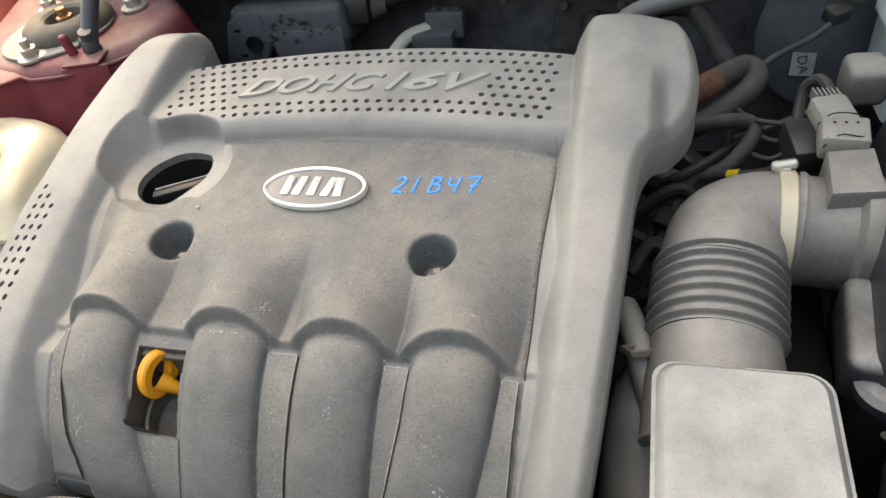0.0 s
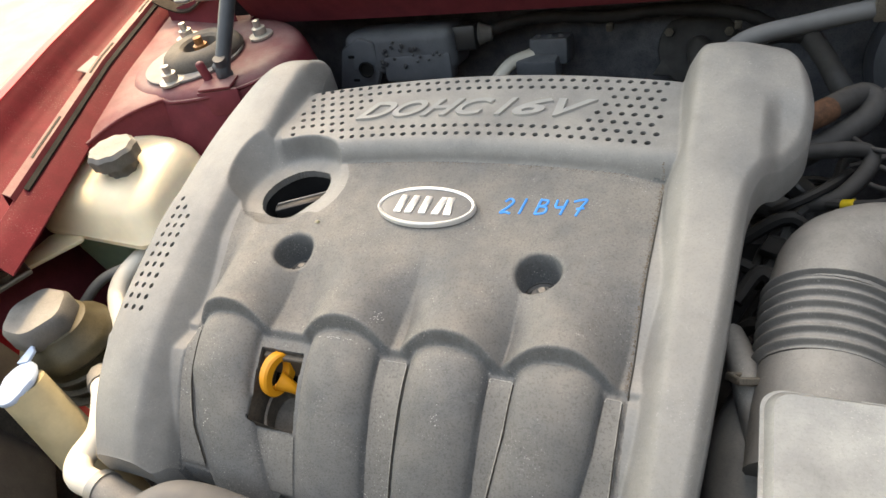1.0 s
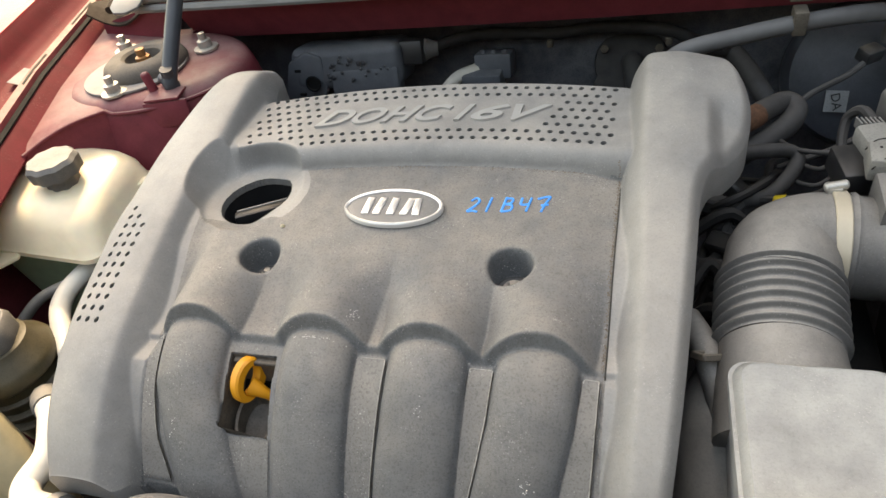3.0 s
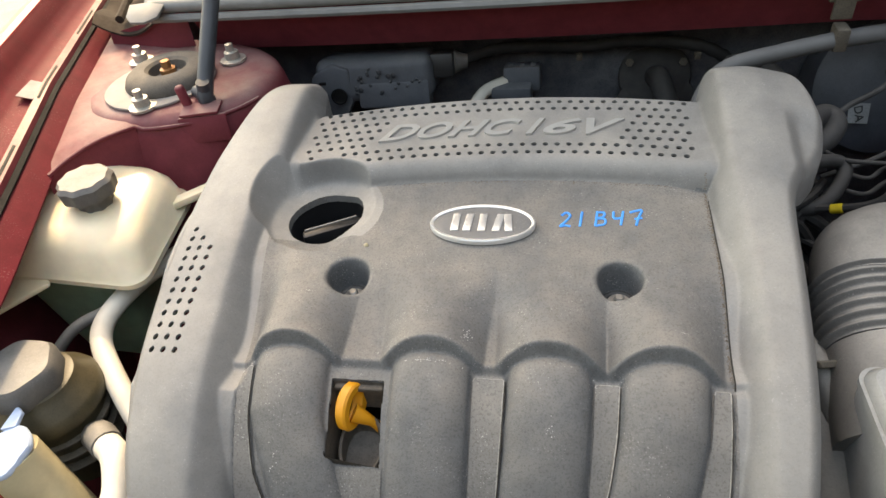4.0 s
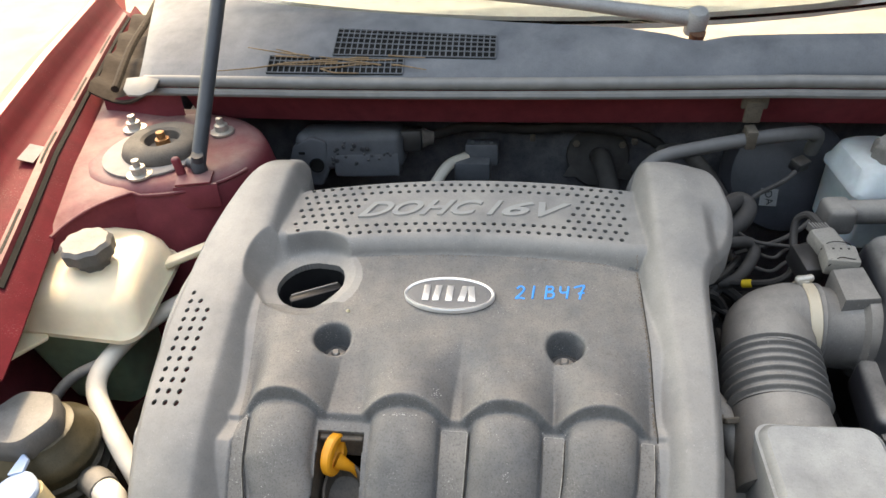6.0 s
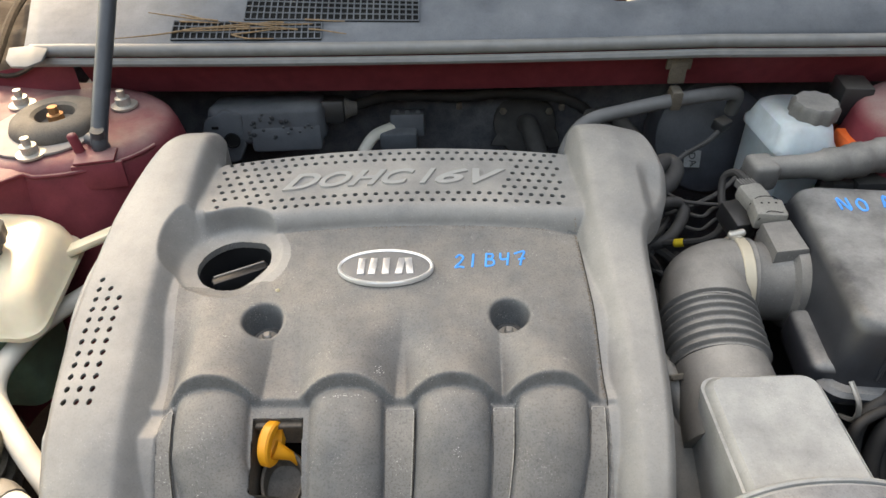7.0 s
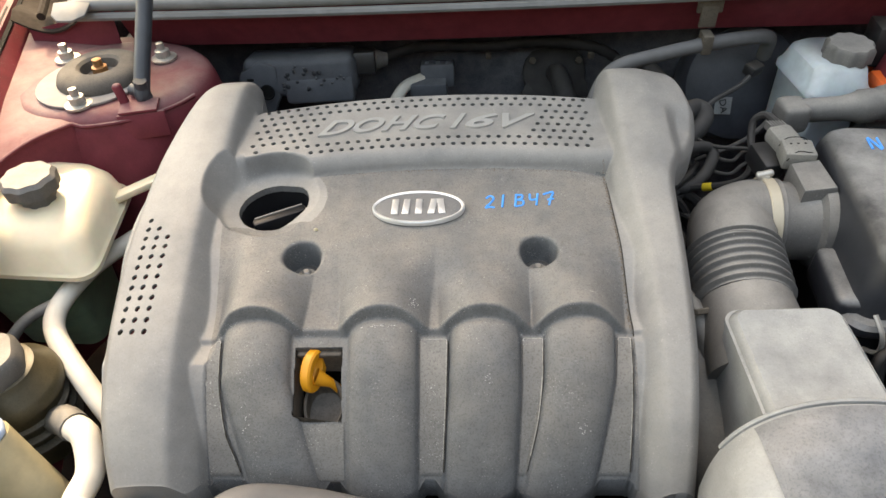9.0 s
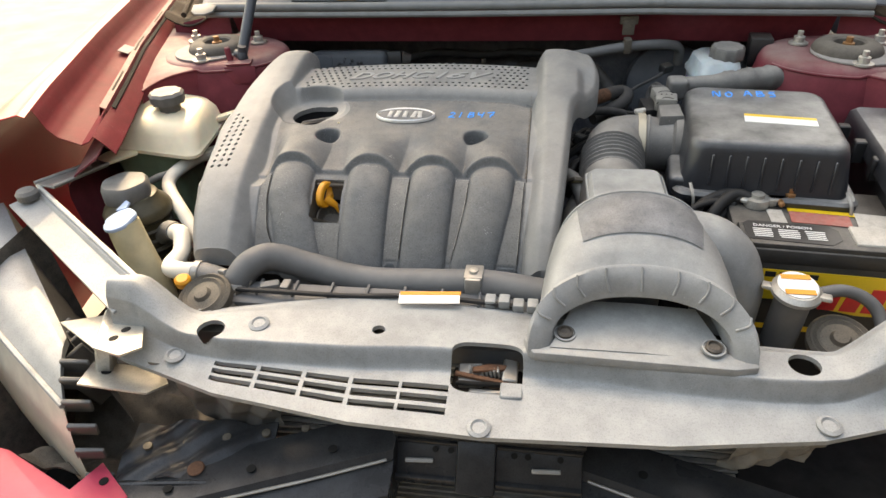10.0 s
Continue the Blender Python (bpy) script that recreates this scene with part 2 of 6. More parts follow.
def box(c, s, bev=0.003, seg=2, rot=(0, 0, 0), taper=1.0):
    """A block of the size s about c with rounded edges; taper narrows its top."""
    bm = bmesh.new()
    bmesh.ops.create_cube(bm, size=1.0)
    for v in bm.verts:
        k = taper if v.co.z > 0 else 1.0
        v.co = Vector((v.co.x * s[0] * k, v.co.y * s[1] * k, v.co.z * s[2]))
    if bev:
        bmesh.ops.bevel(bm, geom=bm.edges[:], offset=min(bev, 0.45 * min(s)), segments=seg, affect="EDGES", profile=0.5)
    bmesh.ops.transform(bm, matrix=pose(*c, *rot), verts=bm.verts)
    return from_bm(bm)


def lathe(profile, at=(0, 0, 0), way=(0, 0, 1), n=28, lobes=0, depth=0.0):
    """A turned shape: profile rows of (radius, height), about the axis way through at; lobes flute the side."""
    q = Vector((0, 0, 1)).rotation_difference(Vector(way).normalized())
    vs, fs = [], []
    for r, h in profile:
        for k in range(n):
            a = 2 * math.pi * k / n
            rr = r * (1 + depth * math.cos(lobes * a)) if lobes else r
            vs.append(tuple(Vector(at) + q @ Vector((rr * math.cos(a), rr * math.sin(a), h))))
    for j in range(len(profile) - 1):
        for k in range(n):
            a, b = j * n + k, j * n + (k + 1) % n
            fs.append((a, b, b + n, a + n))
    if profile[0][0] > 1e-6:
        fs.append(tuple(reversed(range(n))))
    if profile[-1][0] > 1e-6:
        fs.append(tuple(range(len(vs) - n, len(vs))))
    return vs, fs


def cyl(p0, p1, r0, r1=None, n=24, bev=0.0015):
    r1 = r0 if r1 is None else r1
    d = (Vector(p1) - Vector(p0)).length
    b = min(bev, r0 * 0.4, r1 * 0.4, d * 0.4)
    return lathe([(r0 - b, 0), (r0, b), (r1, d - b), (r1 - b, d)], p0, Vector(p1) - Vector(p0), n)


def spline(pts, sub=8):
    """A smooth line through the points."""
    p = [Vector(pts[0]) * 2 - Vector(pts[1])] + [Vector(q) for q in pts] + [Vector(pts[-1]) * 2 - Vector(pts[-2])]
    out = []
    for i in range(1, len(p) - 2):
        for k in range(sub):
            t = k / sub
            out.append(0.5 * ((2 * p[i]) + (p[i + 1] - p[i - 1]) * t + (2 * p[i - 1] - 5 * p[i] + 4 * p[i + 1] - p[i + 2]) * t * t
                              + (3 * p[i] - p[i - 1] - 3 * p[i + 1] + p[i + 2]) * t ** 3))
    return out + [p[-2]]


def tube(pts, r, n=14, sub=8, wave=None):
    """A round tube through the points; wave(s) scales its radius along its length s from 0 to 1."""
    line = spline(pts, sub) if sub > 1 else [Vector(q) for q in pts]
    vs, fs = [], []
    side = None
    for i, p in enumerate(line):
        way = (line[min(i + 1, len(line) - 1)] - line[max(i - 1, 0)]).normalized()
        if side is None:
            side = way.orthogonal().normalized()
        side = (side - way * side.dot(way)).normalized()
        up = way.cross(side)
        k = r * (wave(i / (len(line) - 1)) if wave else 1.0)
        vs += [tuple(p + k * (math.cos(2 * math.pi * j / n) * side + math.sin(2 * math.pi * j / n) * up)) for j in range(n)]
    for i in range(len(line) - 1):
        for j in range(n):
            a, b = i * n + j, i * n + (j + 1) % n
            fs.append((a, b, b + n, a + n))
    fs += [tuple(reversed(range(n))), tuple(range(len(vs) - n, len(vs)))]
    return vs, fs


def loft(rings, cap0=True, cap1=True, closed=True):
    n = len(rings[0])
    vs = [tuple(p) for ring in rings for p in ring]
    fs = []
    for i in range(len(rings) - 1):
        for j in range(n if closed else n - 1):
            a, b = i * n + j, i * n + (j + 1) % n
            fs.append((a, b, b + n, a + n))
    if cap0:
        fs.append(tuple(reversed(range(n))))
    if cap1:
        fs.append(tuple(range(len(vs) - n, len(vs))))
    return vs, fs


def rrect(cx, cy, w, d, r, z, n=6, lean=(0.0, 0.0)):
    """A rounded rectangle as a ring of points at the height z, which may slope by lean."""
    out = []
    r = min(r, w / 2 - 1e-4, d / 2 - 1e-4)
    for k, (sx, sy) in enumerate(((1, 1), (-1, 1), (-1, -1), (1, -1))):
        for j in range(n + 1):
            a = (k + j / n) * math.pi / 2
            x, y = sx * (w / 2 - r) + r * math.cos(a), sy * (d / 2 - r) + r * math.sin(a)
            out.append((cx + x, cy + y, z + lean[0] * x + lean[1] * y))
    return out


def shell(rows, sections, turn=0.0, n=6, lean=(0.0, 0.0), at=(0, 0)):
    """A lofted box: sections of (z, width, depth, corner radius, dx, dy), turned about its middle."""
    m = Matrix.Translation((*at, 0)) @ Matrix.Rotation(radians(turn), 4, "Z")
    rings = [rrect(dx, dy, w, d, r, z, n, lean) for z, w, d, r, dx, dy in sections]
    return moved(loft(rings), m)


def prism(poly, z0, z1, bev=0.002, m=None):
    """A flat plate of the outline poly between two heights, with rounded edges."""
    bm = bmesh.new()
    low = [bm.verts.new((x, y, z0)) for x, y in poly]
    high = [bm.verts.new((x, y, z1)) for x, y in poly]
    k = len(poly)
    bm.faces.new(list(reversed(low)))
    bm.faces.new(high)
    for i in range(k):
        bm.faces.new((low[i], low[(i + 1) % k], high[(i + 1) % k], high[i]))
    bmesh.ops.recalc_face_normals(bm, faces=bm.faces)
    if bev:
        es = [e for e in bm.edges if e.calc_face_angle(0) > 0.5]
        bmesh.ops.bevel(bm, geom=es, offset=bev, segments=2, affect="EDGES", profile=0.5, clamp_overlap=True)
    if m is not None:
        bmesh.ops.transform(bm, matrix=m, verts=bm.verts)
    return from_bm(bm)


def sheet(fn, u0, u1, nu, v0, v1, nv, thick=0.0):
    """A curved sheet: fn(u, v) gives its points; thick is added downwards."""
    vs = [tuple(fn(u0 + (u1 - u0) * i / nu, v0 + (v1 - v0) * j / nv)) for j in range(nv + 1) for i in range(nu + 1)]
    w = nu + 1
    fs = [(j * w + i, j * w + i + 1, (j + 1) * w + i + 1, (j + 1) * w + i) for j in range(nv) for i in range(nu)]
    if thick:
        n = len(vs)
        vs += [(x, y, z - thick) for x, y, z in vs]
        fs += [tuple(k + n for k in reversed(f)) for f in fs]
        edge = [i for i in range(w)] + [j * w + nu for j in range(1, nv + 1)] + [nv * w + i for i in range(nu - 1, -1, -1)] + [j * w for j in range(nv - 1, 0, -1)]
        for a, b in zip(edge, edge[1:] + edge[:1]):
            fs.append((b, a, a + n, b + n))
    return vs, fs


def lerp_rows(rows, x):
    """The value at x by straight lines between rows of (x, value)."""
    xs, ys = zip(*rows)
    return np.interp(x, xs, ys)


def soft_rows(rows, x):
    """Like lerp_rows, with the corners of the line rounded."""
    xs, ys = zip(*rows)
    fine = np.linspace(xs[0], xs[-1], 401)
    v = np.interp(fine, xs, ys)
    k = 33
    for _ in range(2):
        pad = np.concatenate([2 * v[0] - v[k // 2:0:-1], v, 2 * v[-1] - v[-2:-k // 2 - 1:-1]])
        v = np.convolve(pad, np.ones(k) / k, "valid")
    return np.interp(x, fine, v)


def lettering(text, size, depth, shear=0.0, width=1.0, bold=0.0):
    """Raised lettering in the built-in font, flat on its back, from the origin."""
    cu = bpy.data.curves.new("lettering", "FONT")
    cu.body, cu.size, cu.extrude, cu.shear, cu.bevel_depth, cu.offset = text, size, depth, shear, 0.0, bold
    cu.resolution_u = 4
    ob = bpy.data.objects.new("lettering", cu)
    scene.collection.objects.link(ob)
    me = bpy.data.meshes.new_from_object(ob.evaluated_get(bpy.context.evaluated_depsgraph_get()))
    vs = [(v.co.x * width, v.co.y, v.co.z) for v in me.vertices]
    fs = [tuple(p.vertices) for p in me.polygons]
    bpy.data.objects.remove(ob)
    bpy.data.meshes.remove(me)
    return vs, fs


def strokes(lines, place, r=0.0016, flat=0.35):
    """Pen strokes: each line is a list of (u, v), laid on a surface by place(u, v) -> point."""
    out = []
    for ln in lines:
        pts = spline([(u, v, 0) for u, v in ln], 5) if len(ln) > 2 else [Vector((u, v, 0)) for u, v in ln]
        out.append(tube([place(p.x, p.y) for p in pts], r, 6, 1))
    return join(*out)

# ---- engine cover: one moulded shell, described by its height over the plan ----
RUN_X = ((-0.150, -0.149, -0.121), (-0.031, -0.031, -0.034), (0.064, 0.063, 0.056), (0.152, 0.148, 0.126))   # each runner's middle at three depths
RUN_Y = (-0.06, -0.12, -0.19)
INSERTS = (((-0.1975, -0.1840), (-0.1965, -0.1825), (-0.1965, -0.1775), (-0.1960, -0.1580)), ((0.0025, 0.0300), (0.0025, 0.0290), (0.0015, 0.0265), (-0.0005, 0.0230)),
           ((0.0975, 0.1190), (0.0965, 0.1165), (0.0940, 0.1105), (0.0900, 0.0965)), ((0.1850, 0.1985), (0.1805, 0.1975), (0.1720, 0.1955), (0.1600, 0.1930)))      # left and right edge at four depths
OIL = (-0.1625, 0.081)
SCREWS = ((-0.1165, -0.0025), (0.1190, 0.000))


def smooth(x, a, b):
    t = np.clip((x - a) / (b - a), 0, 1)
    return t * t * (3 - 2 * t)


def arc_back(x):
    return 0.2560 - 0.60 * (x - 0.03) ** 2


def arc_front(x):
    return 0.1300 - 0.44 * (x - 0.03) ** 2


def left_edge(y):
    return soft_rows(((-0.2, -0.278), (-0.15, -0.292), (-0.08, -0.300), (0.0, -0.307), (0.08, -0.306), (0.13, -0.303), (0.19, -0.290), (0.235, -0.276), (0.255, -0.266), (0.276, -0.246)), y)


def right_edge(y):
    return soft_rows(((-0.2, 0.244), (-0.1, 0.255), (0.0, 0.262), (0.09, 0.267), (0.112, 0.272), (0.136, 0.294), (0.155, 0.309), (0.19, 0.313), (0.23, 0.306), (0.255, 0.300), (0.276, 0.288)), y)


def smax(a, b, k=0.003):
    """The greater of two heights, with a small fillet."""
    t = np.clip(0.5 + 0.5 * (a - b) / k, 0, 1)
    return b + (a - b) * t + k * t * (1 - t)


def soft(a, w):
    """The positive share of a, with its corner rounded over the width w."""
    return (a + np.sqrt(a * a + w * w)) / 2


def cover_height(x, y):
    """The height of the cover's skin over the plan."""
    plate = 0.9685 + 0.035 * y - 0.013 * smooth(-x, 0.172, 0.200) * smooth(-y, -0.07, 0.02) - 0.005 * smooth(x, 0.16, 0.20)
    crest = soft_rows(((-0.20, 0.822), (-0.19, 0.842), (-0.175, 0.870), (-0.15, 0.904), (-0.12, 0.932), (-0.09, 0.950), (-0.07, 0.957), (0.0, 0.960)), y)
    pads = crest - 0.018 - 0.006 * smooth(-y, 0.10, 0.17)
    swell = smooth(-y, -0.020, 0.070)
    hump, tubes, rim = np.zeros_like(x), np.zeros_like(x), np.full_like(x, -0.0795)
    w = 0.0325
    for xs in RUN_X:
        d = np.abs(x - np.interp(-y, [-v for v in RUN_Y], xs))
        hump = np.maximum(hump, np.clip(1 - (d / (0.043 + 0.008 * (1 - swell))) ** 2.2, 0, 1) ** (0.95 + 0.45 * (1 - swell)))
        tubes = np.maximum(tubes, np.clip(1 - (d / w) ** 2.3, 0, 1) ** 0.6)
        rim = np.maximum(rim, np.where(d < 0.037, -0.0725 - 0.007 * (d / 0.037) ** 2.4, -0.0795))
    top = plate + swell * (-0.024 + 0.0255 * hump)
    low = pads + 0.0195 * tubes - 0.006 * np.exp(-np.clip(rim - y, 0, 1) / 0.006) * tubes
    for xs in INSERTS:
        for edge in (0, 1):
            line = np.interp(-y, (0.078, 0.12, 0.15, 0.185), [row[edge] for row in xs])
            low = low - 0.0026 * ((np.abs(x - line) < 0.0012) & (y < -0.083))
    lip = smooth(y - rim, -0.0018, 0.0022)
    z = np.minimum(low, top - 0.004) * (1 - lip) + top * lip
    # screw wells
    for sx, sy in SCREWS:
        d = np.hypot(x - sx, y - sy)
        z = z - 0.029 * (1 - smooth(d, 0.0160, 0.0183)) - 0.0020 * (1 - smooth(d, 0.0175, 0.0220))
    # perforated bar across the back
    r = y - arc_front(x)
    bar = 0.9925 + 0.06 * (r - 0.020)
    face = np.clip(r / 0.020, 0, 1)
    bar = bar - 0.028 * (1 - np.sqrt(np.clip(1 - (1 - face) ** 2, 0, 1))) - 0.02 * smooth(y - arc_back(x), -0.006, 0.004)
    z = np.where((np.abs(x) < 0.212) & (r > -0.004), smax(z, bar, 0.002), z)
    # side pillars
    t_left = soft_rows(((-0.2, 0.866), (-0.185, 0.884), (-0.16, 0.907), (-0.12, 0.932), (-0.08, 0.950), (0.0, 0.974), (0.06, 0.988), (0.13, 1.005), (0.20, 1.021), (0.237, 1.0275), (0.258, 1.025), (0.276, 1.010)), y)
    t_right = soft_rows(((-0.2, 0.859), (-0.185, 0.880), (-0.16, 0.907), (-0.12, 0.935), (-0.08, 0.954), (0.0, 0.976), (0.06, 0.988), (0.13, 1.006), (0.20, 1.023), (0.242, 1.0315), (0.260, 1.029), (0.276, 1.014)), y)
    in_l = soft_rows(((-0.2, -0.222), (-0.1, -0.225), (0.0, -0.228), (0.07, -0.231), (0.13, -0.219), (0.28, -0.219)), y)
    in_r = soft_rows(((-0.2, 0.222), (0.0, 0.224), (0.10, 0.220), (0.13, 0.217), (0.28, 0.217)), y)
    edge_l, edge_r = left_edge(y), right_edge(y)
    back_ = smooth(y, 0.09, 0.15)
    p_left = t_left - (1.25 + 0.75 * back_) * soft(x - in_l, 0.0042) - 0.24 * soft(-0.252 - x, 0.008) - 100 * np.clip(edge_l + 0.010 - x, 0, 1) ** 2
    p_right = t_right - (1.15 + 0.75 * back_) * soft(in_r - x, 0.0042) - 0.27 * soft(x - 0.252, 0.007) - 100 * np.clip(x - edge_r + 0.010, 0, 1) ** 2
    p_left = p_left - 5.0 * soft(x - frame_foot(y) + 0.002, 0.003)
    p_right = p_right - 5.0 * soft(0.2030 - x, 0.0025)
    p_right = p_right - 0.012 * smooth(x, 0.270, 0.288) * smooth(y, 0.10, 0.135) * (1 - smooth(y, 0.165, 0.20))
    z = np.where(x < in_l + 0.05, smax(z, p_left, 0.0015), z)
    z = np.where(x > in_r - 0.05, smax(z, p_right, 0.0015), z)
    # round recess of the oil filler: a steep wall in the bar, a leaning scallop in the pillar
    d = np.hypot(x - OIL[0], y - OIL[1]) + 1e-9
    ledge = 0.9640 + 0.0065 * smooth((x - OIL[0]) / d, 0.2, 0.9) - 0.14 * np.clip(0.057 - d, 0, 1)
    steep = 1.6 + 4.0 * smooth((x - OIL[0]) / d, -0.72, -0.42)
    z = np.where(d < 0.105, np.minimum(z, ledge + steep * soft(d - 0.0565, 0.003)), z)
    return z


def bar_holes():
    """Places of the bar's perforations: staggered rows that follow its bow."""
    out = []
    for j in range(8):
        r = 0.0222 + 0.0127 * j
        lean = 0.4 * (r - 0.06)
        for i in range(-18, 18):
            x = 0.0115 * (i + 0.5 * (j % 2)) - 0.0010
            y = 0.1300 - 0.46 * (x - 0.033) ** 2 + r
            if x < -0.199 or x > 0.190 or math.hypot(x - OIL[0], y - OIL[1]) < 0.0670:
                continue
            if j in (0, 1, 6, 7) or x < -0.129 + lean or x > 0.130 + lean:
                out.append((x, y))
    return out


def side_holes():
    """The perforations on the pillar beside the coolant tank: rows of three, fewer at the upper end."""
    out = []
    for j in range(12):
        for i in range(3):
            if i <= j:
                out.append((-0.2835 + 0.0010 * j / 11 + 0.0128 * i, 0.0450 - 0.0112 * j - 0.0015 * i))
    return out


def frame_foot(y):
    """Where the outer frame meets the plate, on the coolant tank's side."""
    return np.interp(y, (-0.2, -0.08, 0.0, 0.045, 0.10, 0.28), (-0.1965, -0.1980, -0.2045, -0.2100, -0.2020, -0.2000))


def build_cover():
    nx, ny = 600, 480
    v = np.linspace(0, 1, ny)[:, None] * np.ones(nx)
    u = np.linspace(0, 1, nx)[None, :] * np.ones((ny, 1))
    yn = -0.198 + 0.476 * v
    x = left_edge(yn) + (right_edge(yn) - left_edge(yn)) * u
    back = arc_back(np.clip(x, -0.205, 0.205)) + 0.004 + (0.278 - arc_back(np.clip(x, -0.205, 0.205)) - 0.004) * smooth(np.abs(x), 0.200, 0.214)
    front = np.full_like(x, -0.176)
    for xs in RUN_X:
        front = np.minimum(front, -0.176 - 0.018 * np.clip(1 - ((x - xs[2]) / 0.040) ** 2, 0, 1))
    front = np.minimum(front, -0.176 - 0.020 * smooth(-x, 0.190, 0.212))
    front = np.minimum(front, -0.166 - 0.032 * smooth(x, 0.186, 0.212))
    y = front + (back - front) * v
    rows_, cols_ = np.arange(ny), np.arange(nx)
    for line in (frame_foot(y), np.full_like(y, 0.2010)):
        i = np.abs(x - line).argmin(1)
        x[rows_, i] = line[rows_, i]
    edge = arc_front(x) + 0.0005
    j = np.abs(y - edge).argmin(0)
    inner_ = np.abs(x[j, cols_]) < 0.19
    y[j[inner_], cols_[inner_]] = edge[j[inner_], cols_[inner_]]
    z = cover_height(x, y)
    for ax in (0, 1):
        pad = np.concatenate([z.take([0], ax), z, z.take([-1], ax)], ax)
        z = sum(pad.take(range(k, k + z.shape[ax]), ax) for k in range(3)) / 3
    keep = np.ones((ny - 1, nx - 1), bool)
    cx, cy = (x[1:, 1:] + x[:-1, :-1]) / 2, (y[1:, 1:] + y[:-1, :-1]) / 2
    holes = [(hx, hy, 0.0028) for hx, hy in bar_holes() + side_holes()] + [(*OIL, 0.0400)]
    for hx, hy, hr in holes:
        near = np.argwhere(np.hypot(x - hx, y - hy) < hr + 0.0015)
        (j0, i0), (j1, i1) = near.min(0), near.max(0) + 1
        s = np.s_[j0:j1, i0:i1]
        dx, dy = x[s] - hx, y[s] - hy
        d = np.hypot(dx, dy) + 1e-9
        snap = np.abs(d - hr) < 0.00062
        x[s], y[s] = np.where(snap, hx + dx * hr / d, x[s]), np.where(snap, hy + dy * hr / d, y[s])
        f = np.s_[j0:max(j1 - 1, j0 + 1), i0:max(i1 - 1, i0 + 1)]
        fx = (x[j0:j1 - 1, i0:i1 - 1] + x[j0 + 1:j1, i0:i1 - 1] + x[j0:j1 - 1, i0 + 1:i1] + x[j0 + 1:j1, i0 + 1:i1]) / 4
        fy = (y[j0:j1 - 1, i0:i1 - 1] + y[j0 + 1:j1, i0:i1 - 1] + y[j0:j1 - 1, i0 + 1:i1] + y[j0 + 1:j1, i0 + 1:i1]) / 4
        keep[f] &= np.hypot(fx - hx, fy - hy) > hr * 0.97
    keep &= ~((cx > -0.1135) & (cx < -0.0690) & (cy > -0.143) & (cy < -0.090))     # the dipstick's opening
    idx = np.arange(nx * ny).reshape(ny, nx)
    quads = np.stack([idx[:-1, :-1], idx[:-1, 1:], idx[1:, 1:], idx[1:, :-1]], -1)[keep]
    pts = np.stack([x, y, z], -1).reshape(-1, 3)
    # turned-down rims along every border
    e = np.concatenate([quads[:, [k, (k + 1) % 4]] for k in range(4)])
    both = {(int(a), int(b)) for a, b in e}
    rim = [(a, b) for a, b in both if (b, a) not in both]
    outer = set(idx[0]) | set(idx[-1]) | set(idx[:, 0]) | set(idx[:, -1])
    low, extra, more = {}, [], []
    for a, b in rim:
        for k in (a, b):
            if k not in low:
                px, py, pz = pts[k]
                deep = 0.030 if k in outer else 0.0025
                if math.hypot(px - OIL[0], py - OIL[1]) < 0.0445:
                    deep = 0.008
                elif -0.116 < px < -0.066 and -0.145 < py < -0.088:
                    deep = 0.0035
                low[k] = len(pts) + len(extra)
                extra.append((px, py, pz - deep))
        more.append((b, a, low[a], low[b]))
    vs = [tuple(p) for p in pts.tolist()] + extra
    used = sorted({i for q in quads.tolist() for i in q} | {i for q in more for i in q})
    remap = {k: n for n, k in enumerate(used)}
    pts = np.array([vs[k] for k in used])
    faces = [tuple(remap[i] for i in q) for q in quads.tolist()] + [tuple(remap[i] for i in q) for q in more]
    out = []
    px, py = pts[:, 0], pts[:, 1]
    frame_v = (px < frame_foot(py) - 1e-5) | (px > 0.2010 - 1e-5) | ((py - arc_front(px) > 0.0005 - 1e-5) & (np.abs(px) < 0.215)) | ((np.hypot(px - OIL[0], py - OIL[1]) < 0.0585) & (py > 0.046))
    for want in (True, False):
        some = [f for f in faces if bool(frame_v[f[0]]) == want]
        ids = sorted({i for f in some for i in f})
        new_id = {k: n for n, k in enumerate(ids)}
        out.append(([tuple(p) for p in pts[ids].tolist()], [tuple(new_id[i] for i in f) for f in some]))
    return out


def skin(x, y):
    return float(cover_height(np.array([x]), np.array([y]))[0])


cover = thing("engine_cover", "dusty grey moulded plastic engine cover with four intake runners and perforations", "engine cover")
frame_shape, plate_shape = build_cover()
part("frame", frame_shape, FRAME, cover, "dusty outer frame with perforated bar, coloured paler for its sky sheen", sharp=50)
part("plate", plate_shape, COVER, cover, "darker plate with four moulded runners", sharp=50)

# raised lettering on the bar
glyphs = []
for ch, xa, xb in (("D", -0.1235, -0.083), ("O", -0.084, -0.0475), ("H", -0.0505, -0.0085), ("C", -0.0135, 0.0245), ("1", 0.0300, 0.0485), ("6", 0.0475, 0.0855), ("V", 0.0900, 0.1290)):
    gv, gf = lettering(ch, 0.036, 0.0019, 0.45, 1.0, 0.0008)
    gx = [p[0] for p in gv]
    gy = [p[1] for p in gv]
    gv = [(xa + (px - min(gx)) * (xb - xa) / (max(gx) - min(gx)), (py - min(gy)) * 0.0275 / (max(gy) - min(gy)), pz) for px, py, pz in gv]
    glyphs.append(([(px, 0.1300 - 0.46 * (px - 0.033) ** 2 + 0.0495 + py, 0.9925 + 0.06 * (0.0295 + py) + 0.0006 + pz) for px, py, pz in gv], gf))
